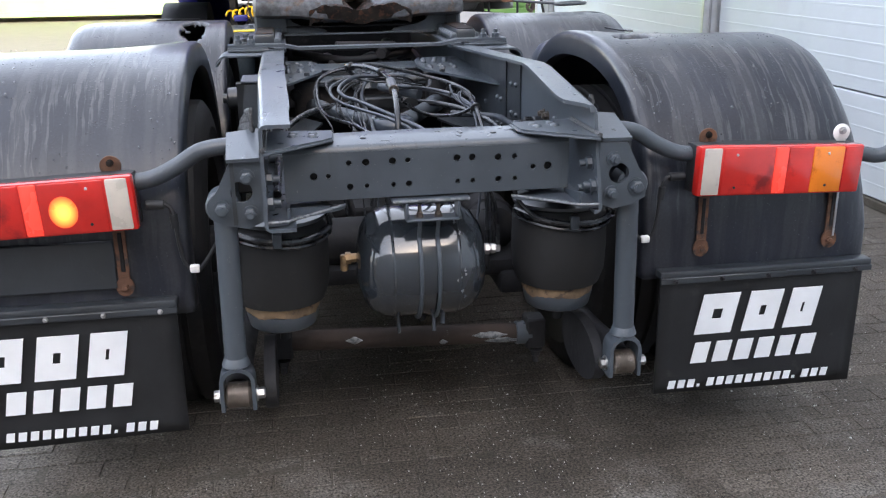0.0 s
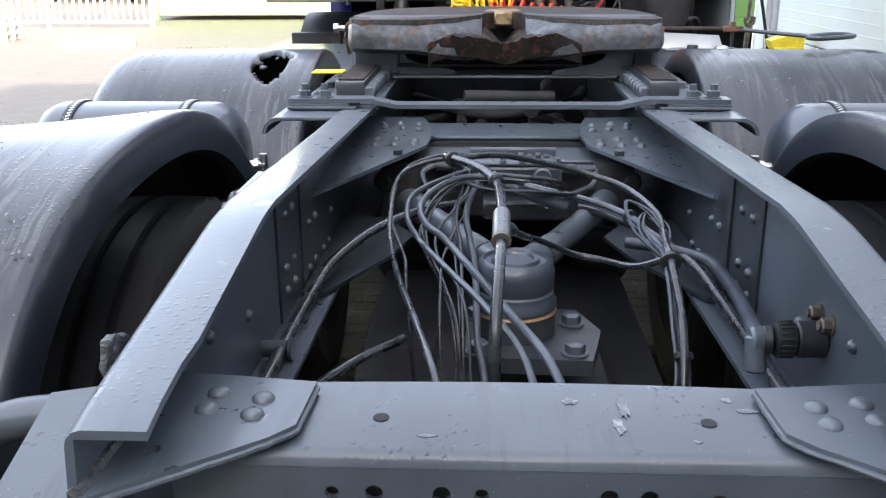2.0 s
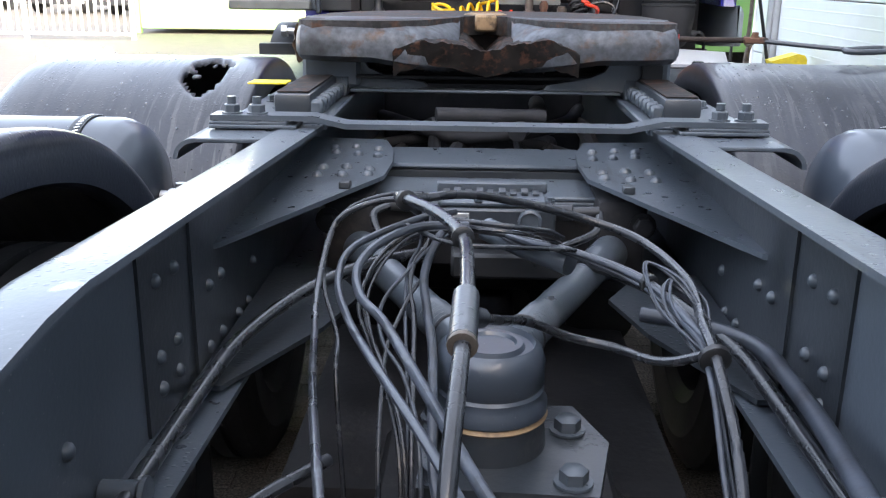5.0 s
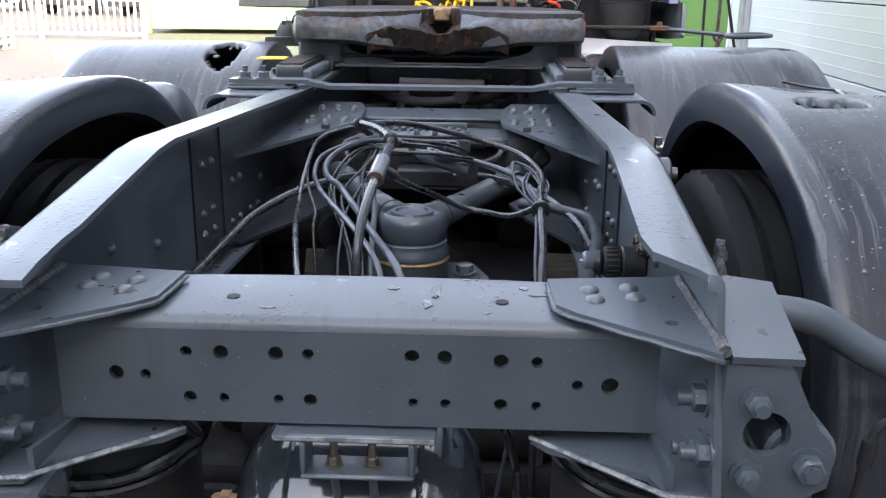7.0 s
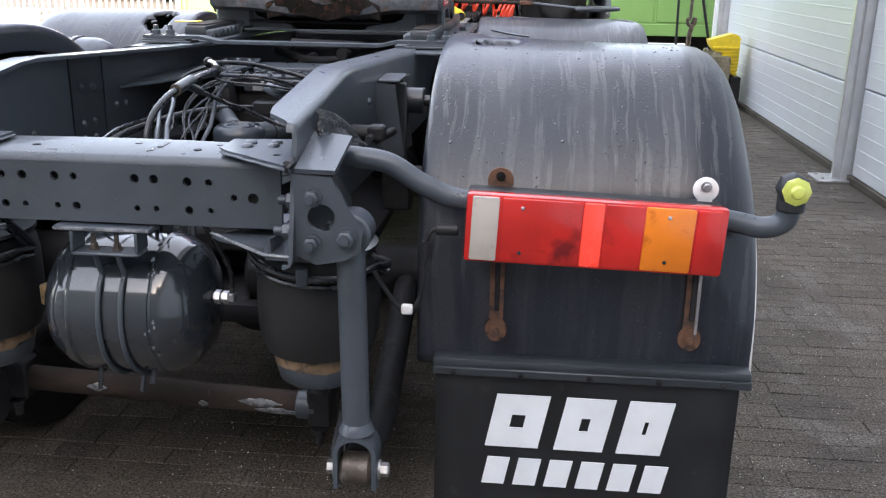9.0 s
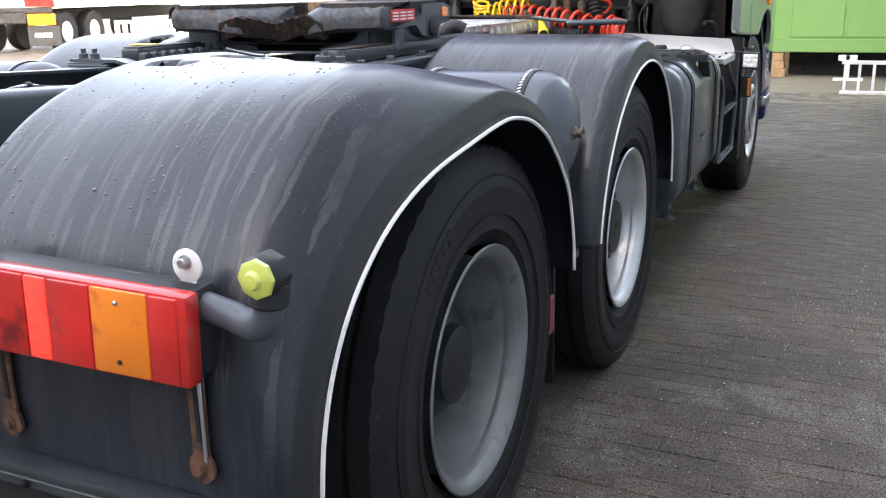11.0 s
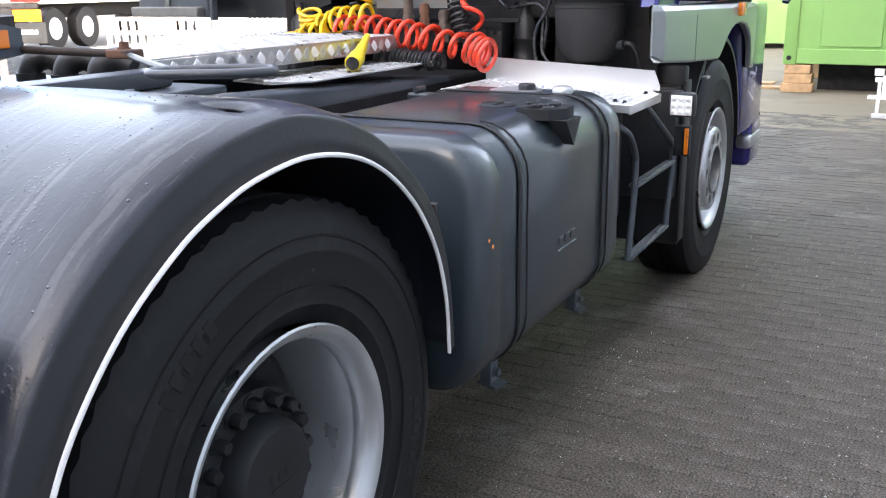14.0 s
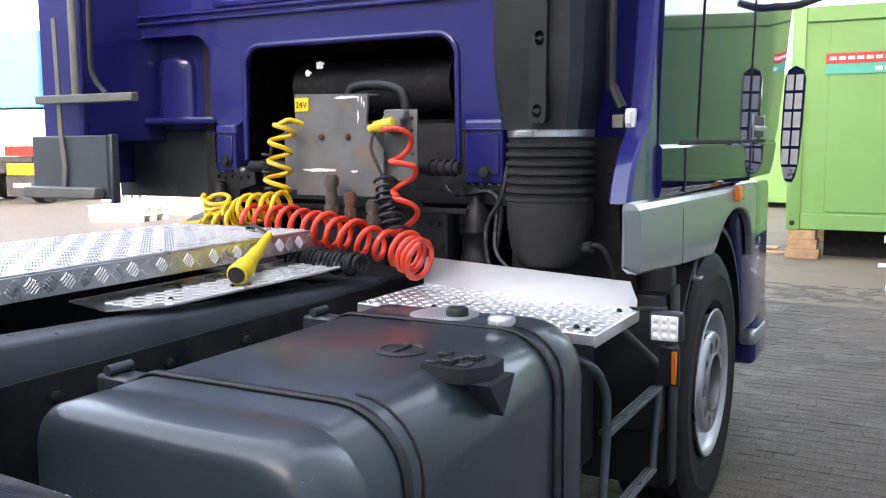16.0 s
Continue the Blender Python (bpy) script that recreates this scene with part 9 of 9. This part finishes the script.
part("tail_bar", box(-1.25, 1.25, 0.1, 0.16, 1.02, 1.16, 0.01), DARK, ot)
part("chassis_beam", box(-0.5, 0.5, 0.1, 9.5, 0.75, 1.1, 0.03), DARK, ot)
for sx in (-1, 1):
    part("tail_light", box(sx * 0.95 - 0.4, sx * 0.95 + 0.4, 0.02, 0.1, 1.18, 1.42, 0.01), RED, ot)
    part("yellow_plate", box(sx * 0.95 - 0.38, sx * 0.95 + 0.38, 0.05, 0.09, 0.72, 1.0, 0.004), AMBER, ot)
    fl = part("mudflap", box(sx * 0.95 - 0.45, sx * 0.95 + 0.45, 0.1, 0.12, 0.2, 0.7, 0.004), BLACK, ot)
    for k in range(5):
        part("flap_block", box(sx * 0.95 - 0.25 + k * 0.1, sx * 0.95 - 0.18 + k * 0.1, 0.085, 0.1, 0.42, 0.52, 0), WHITE_PRINT, ot, smooth=0)
    for y in (0.8, 2.2, 8.0):
        part("wheel", lathe([(0.0, -0.1), (0.28, -0.15), (0.5, -0.15), (0.52, -0.1), (0.52, 0.1), (0.5, 0.15), (0.28, 0.15), (0.2, 0.05), (0.0, 0.05)], (sx * 1.05, y, 0.521), (sx, 0, 0), 28), RUBBER, ot)
        part("rim", lathe([(0.27, 0.0), (0.26, -0.08), (0.0, -0.06)], (sx * 1.19, y, 0.521), (sx, 0, 0), 24), PALE, ot)

# ---- paving bricks under and beside the truck ----
pav = thing("paving", "damp dark brick paving laid in running bond", "paving", kind="structure")
PX, PY, JT = 0.172, 0.0865, 0.0025
near, rest_v, rest_f = [], [], []
prng = random.Random(2)
for r in range(int((12 + 3.2) / (PY + JT))):
    y = -3.2 + r * (PY + JT)
    off = (r % 2) * 0.5 * (PX + JT) + 0.004 * math.sin(r)
    for c in range(41):
        x = -3.95 + off + c * (PX + JT)
        if x + PX > 3.1:
            continue
        dz = prng.uniform(-0.0016, 0.001)
        tilt = [prng.uniform(-0.0016, 0.0016) for _ in range(4)]
        b = 0.0018 + 0.002 * prng.random()
        j = [prng.uniform(-0.0035, 0.0035) for _ in range(8)]
        base = [(x + j[0], y + j[1]), (x + PX + j[2], y + j[3]), (x + PX + j[4], y + PY + j[5]), (x + j[6], y + PY + j[7])]
        top = [(base[0][0] + b, base[0][1] + b), (base[1][0] - b, base[1][1] + b), (base[2][0] - b, base[2][1] - b), (base[3][0] + b, base[3][1] - b)]
        if 1.45 < x < 2.5 and 3.2 < y < 7.0 and len(near) < 300:
            near.append((x + PX / 2, y + PY / 2, dz, prng.uniform(-0.8, 0.8), prng.uniform(-0.5, 0.5)))
            continue
        k = len(rest_v)
        rest_v += [(p[0], p[1], -0.011) for p in base] + [(base[i][0] * 0.6 + top[i][0] * 0.4, base[i][1] * 0.6 + top[i][1] * 0.4, dz - 0.003 + tilt[i]) for i in range(4)] + [(p[0], p[1], dz + tilt[i]) for i, p in enumerate(top)]
        rest_f.append((k + 8, k + 9, k + 10, k + 11))
        for i in range(4):
            n = (i + 1) % 4
            rest_f += [(k + i, k + n, k + 4 + n, k + 4 + i), (k + 4 + i, k + 4 + n, k + 8 + n, k + 8 + i)]
me = bpy.data.meshes.new("bricks")
me.from_pydata(rest_v, [], rest_f)
me.materials.append(PAVER)
ob = new("bricks", me)
ob.parent = pav
tagged(ob, kind="stuff")
bmesh_brick = bmesh.new()
hx, hy, b = PX / 2, PY / 2, 0.0026
v0 = [bmesh_brick.verts.new((sx * hx, sy * hy, -0.011)) for sx, sy in ((-1, -1), (1, -1), (1, 1), (-1, 1))]
v1 = [bmesh_brick.verts.new((sx * (hx - b * 0.4), sy * (hy - b * 0.4), -0.003)) for sx, sy in ((-1, -1), (1, -1), (1, 1), (-1, 1))]
v2 = [bmesh_brick.verts.new((sx * (hx - b), sy * (hy - b), 0.0)) for sx, sy in ((-1, -1), (1, -1), (1, 1), (-1, 1))]
bmesh_brick.faces.new(v2)
for i in range(4):
    n = (i + 1) % 4
    bmesh_brick.faces.new((v0[i], v0[n], v1[n], v1[i]))
    bmesh_brick.faces.new((v1[i], v1[n], v2[n], v2[i]))
brick_me = make_mesh("brick", bmesh_brick, PAVER, 0)
for x, y, dz, ax, ay in near:
    o = new("brick", brick_me)
    o.parent = pav
    o.matrix_basis = pose(x, y, dz, ax, ay, 0)

sc = part("plastic_scrap", join(box(2.53, 2.60, 4.5, 4.56, 0.001, 0.006, 0.001)), GREEN)
tagged(sc, "small green plastic scrap lying on the paving", "litter")

# loose grit on the paving
grng = random.Random(8)
gv, gf = [], []
for _ in range(19000):
    x, y = (grng.uniform(1.2, 3.0), grng.uniform(-2.6, 9.0)) if grng.random() < 0.6 else (grng.uniform(-1.6, 1.4), grng.uniform(-2.6, 1.6))
    if noise.noise(Vector((x * 1.3, y * 0.7, 3.0))) + 0.25 < grng.random() * 0.7:
        continue
    r, a = grng.uniform(0.001, 0.003) * (1.7 if grng.random() < 0.06 else 1), grng.uniform(0, 6.28)
    k = len(gv)
    gv += [(x + r * math.cos(a + q), y + r * math.sin(a + q), 0.0005) for q in (0, 1.9, 4.1)] + [(x, y, 0.0005 + r * grng.uniform(0.9, 1.5))]
    gf += [(k, k + 1, k + 3), (k + 1, k + 2, k + 3), (k + 2, k, k + 3), (k, k + 2, k + 1)]
gm = bpy.data.meshes.new("grit")
gm.from_pydata(gv, [], gf)
gm.materials.append(GRIT)
go = new("grit", gm)
tagged(go, "pale loose grit scattered over the damp paving", "grit", kind="stuff")
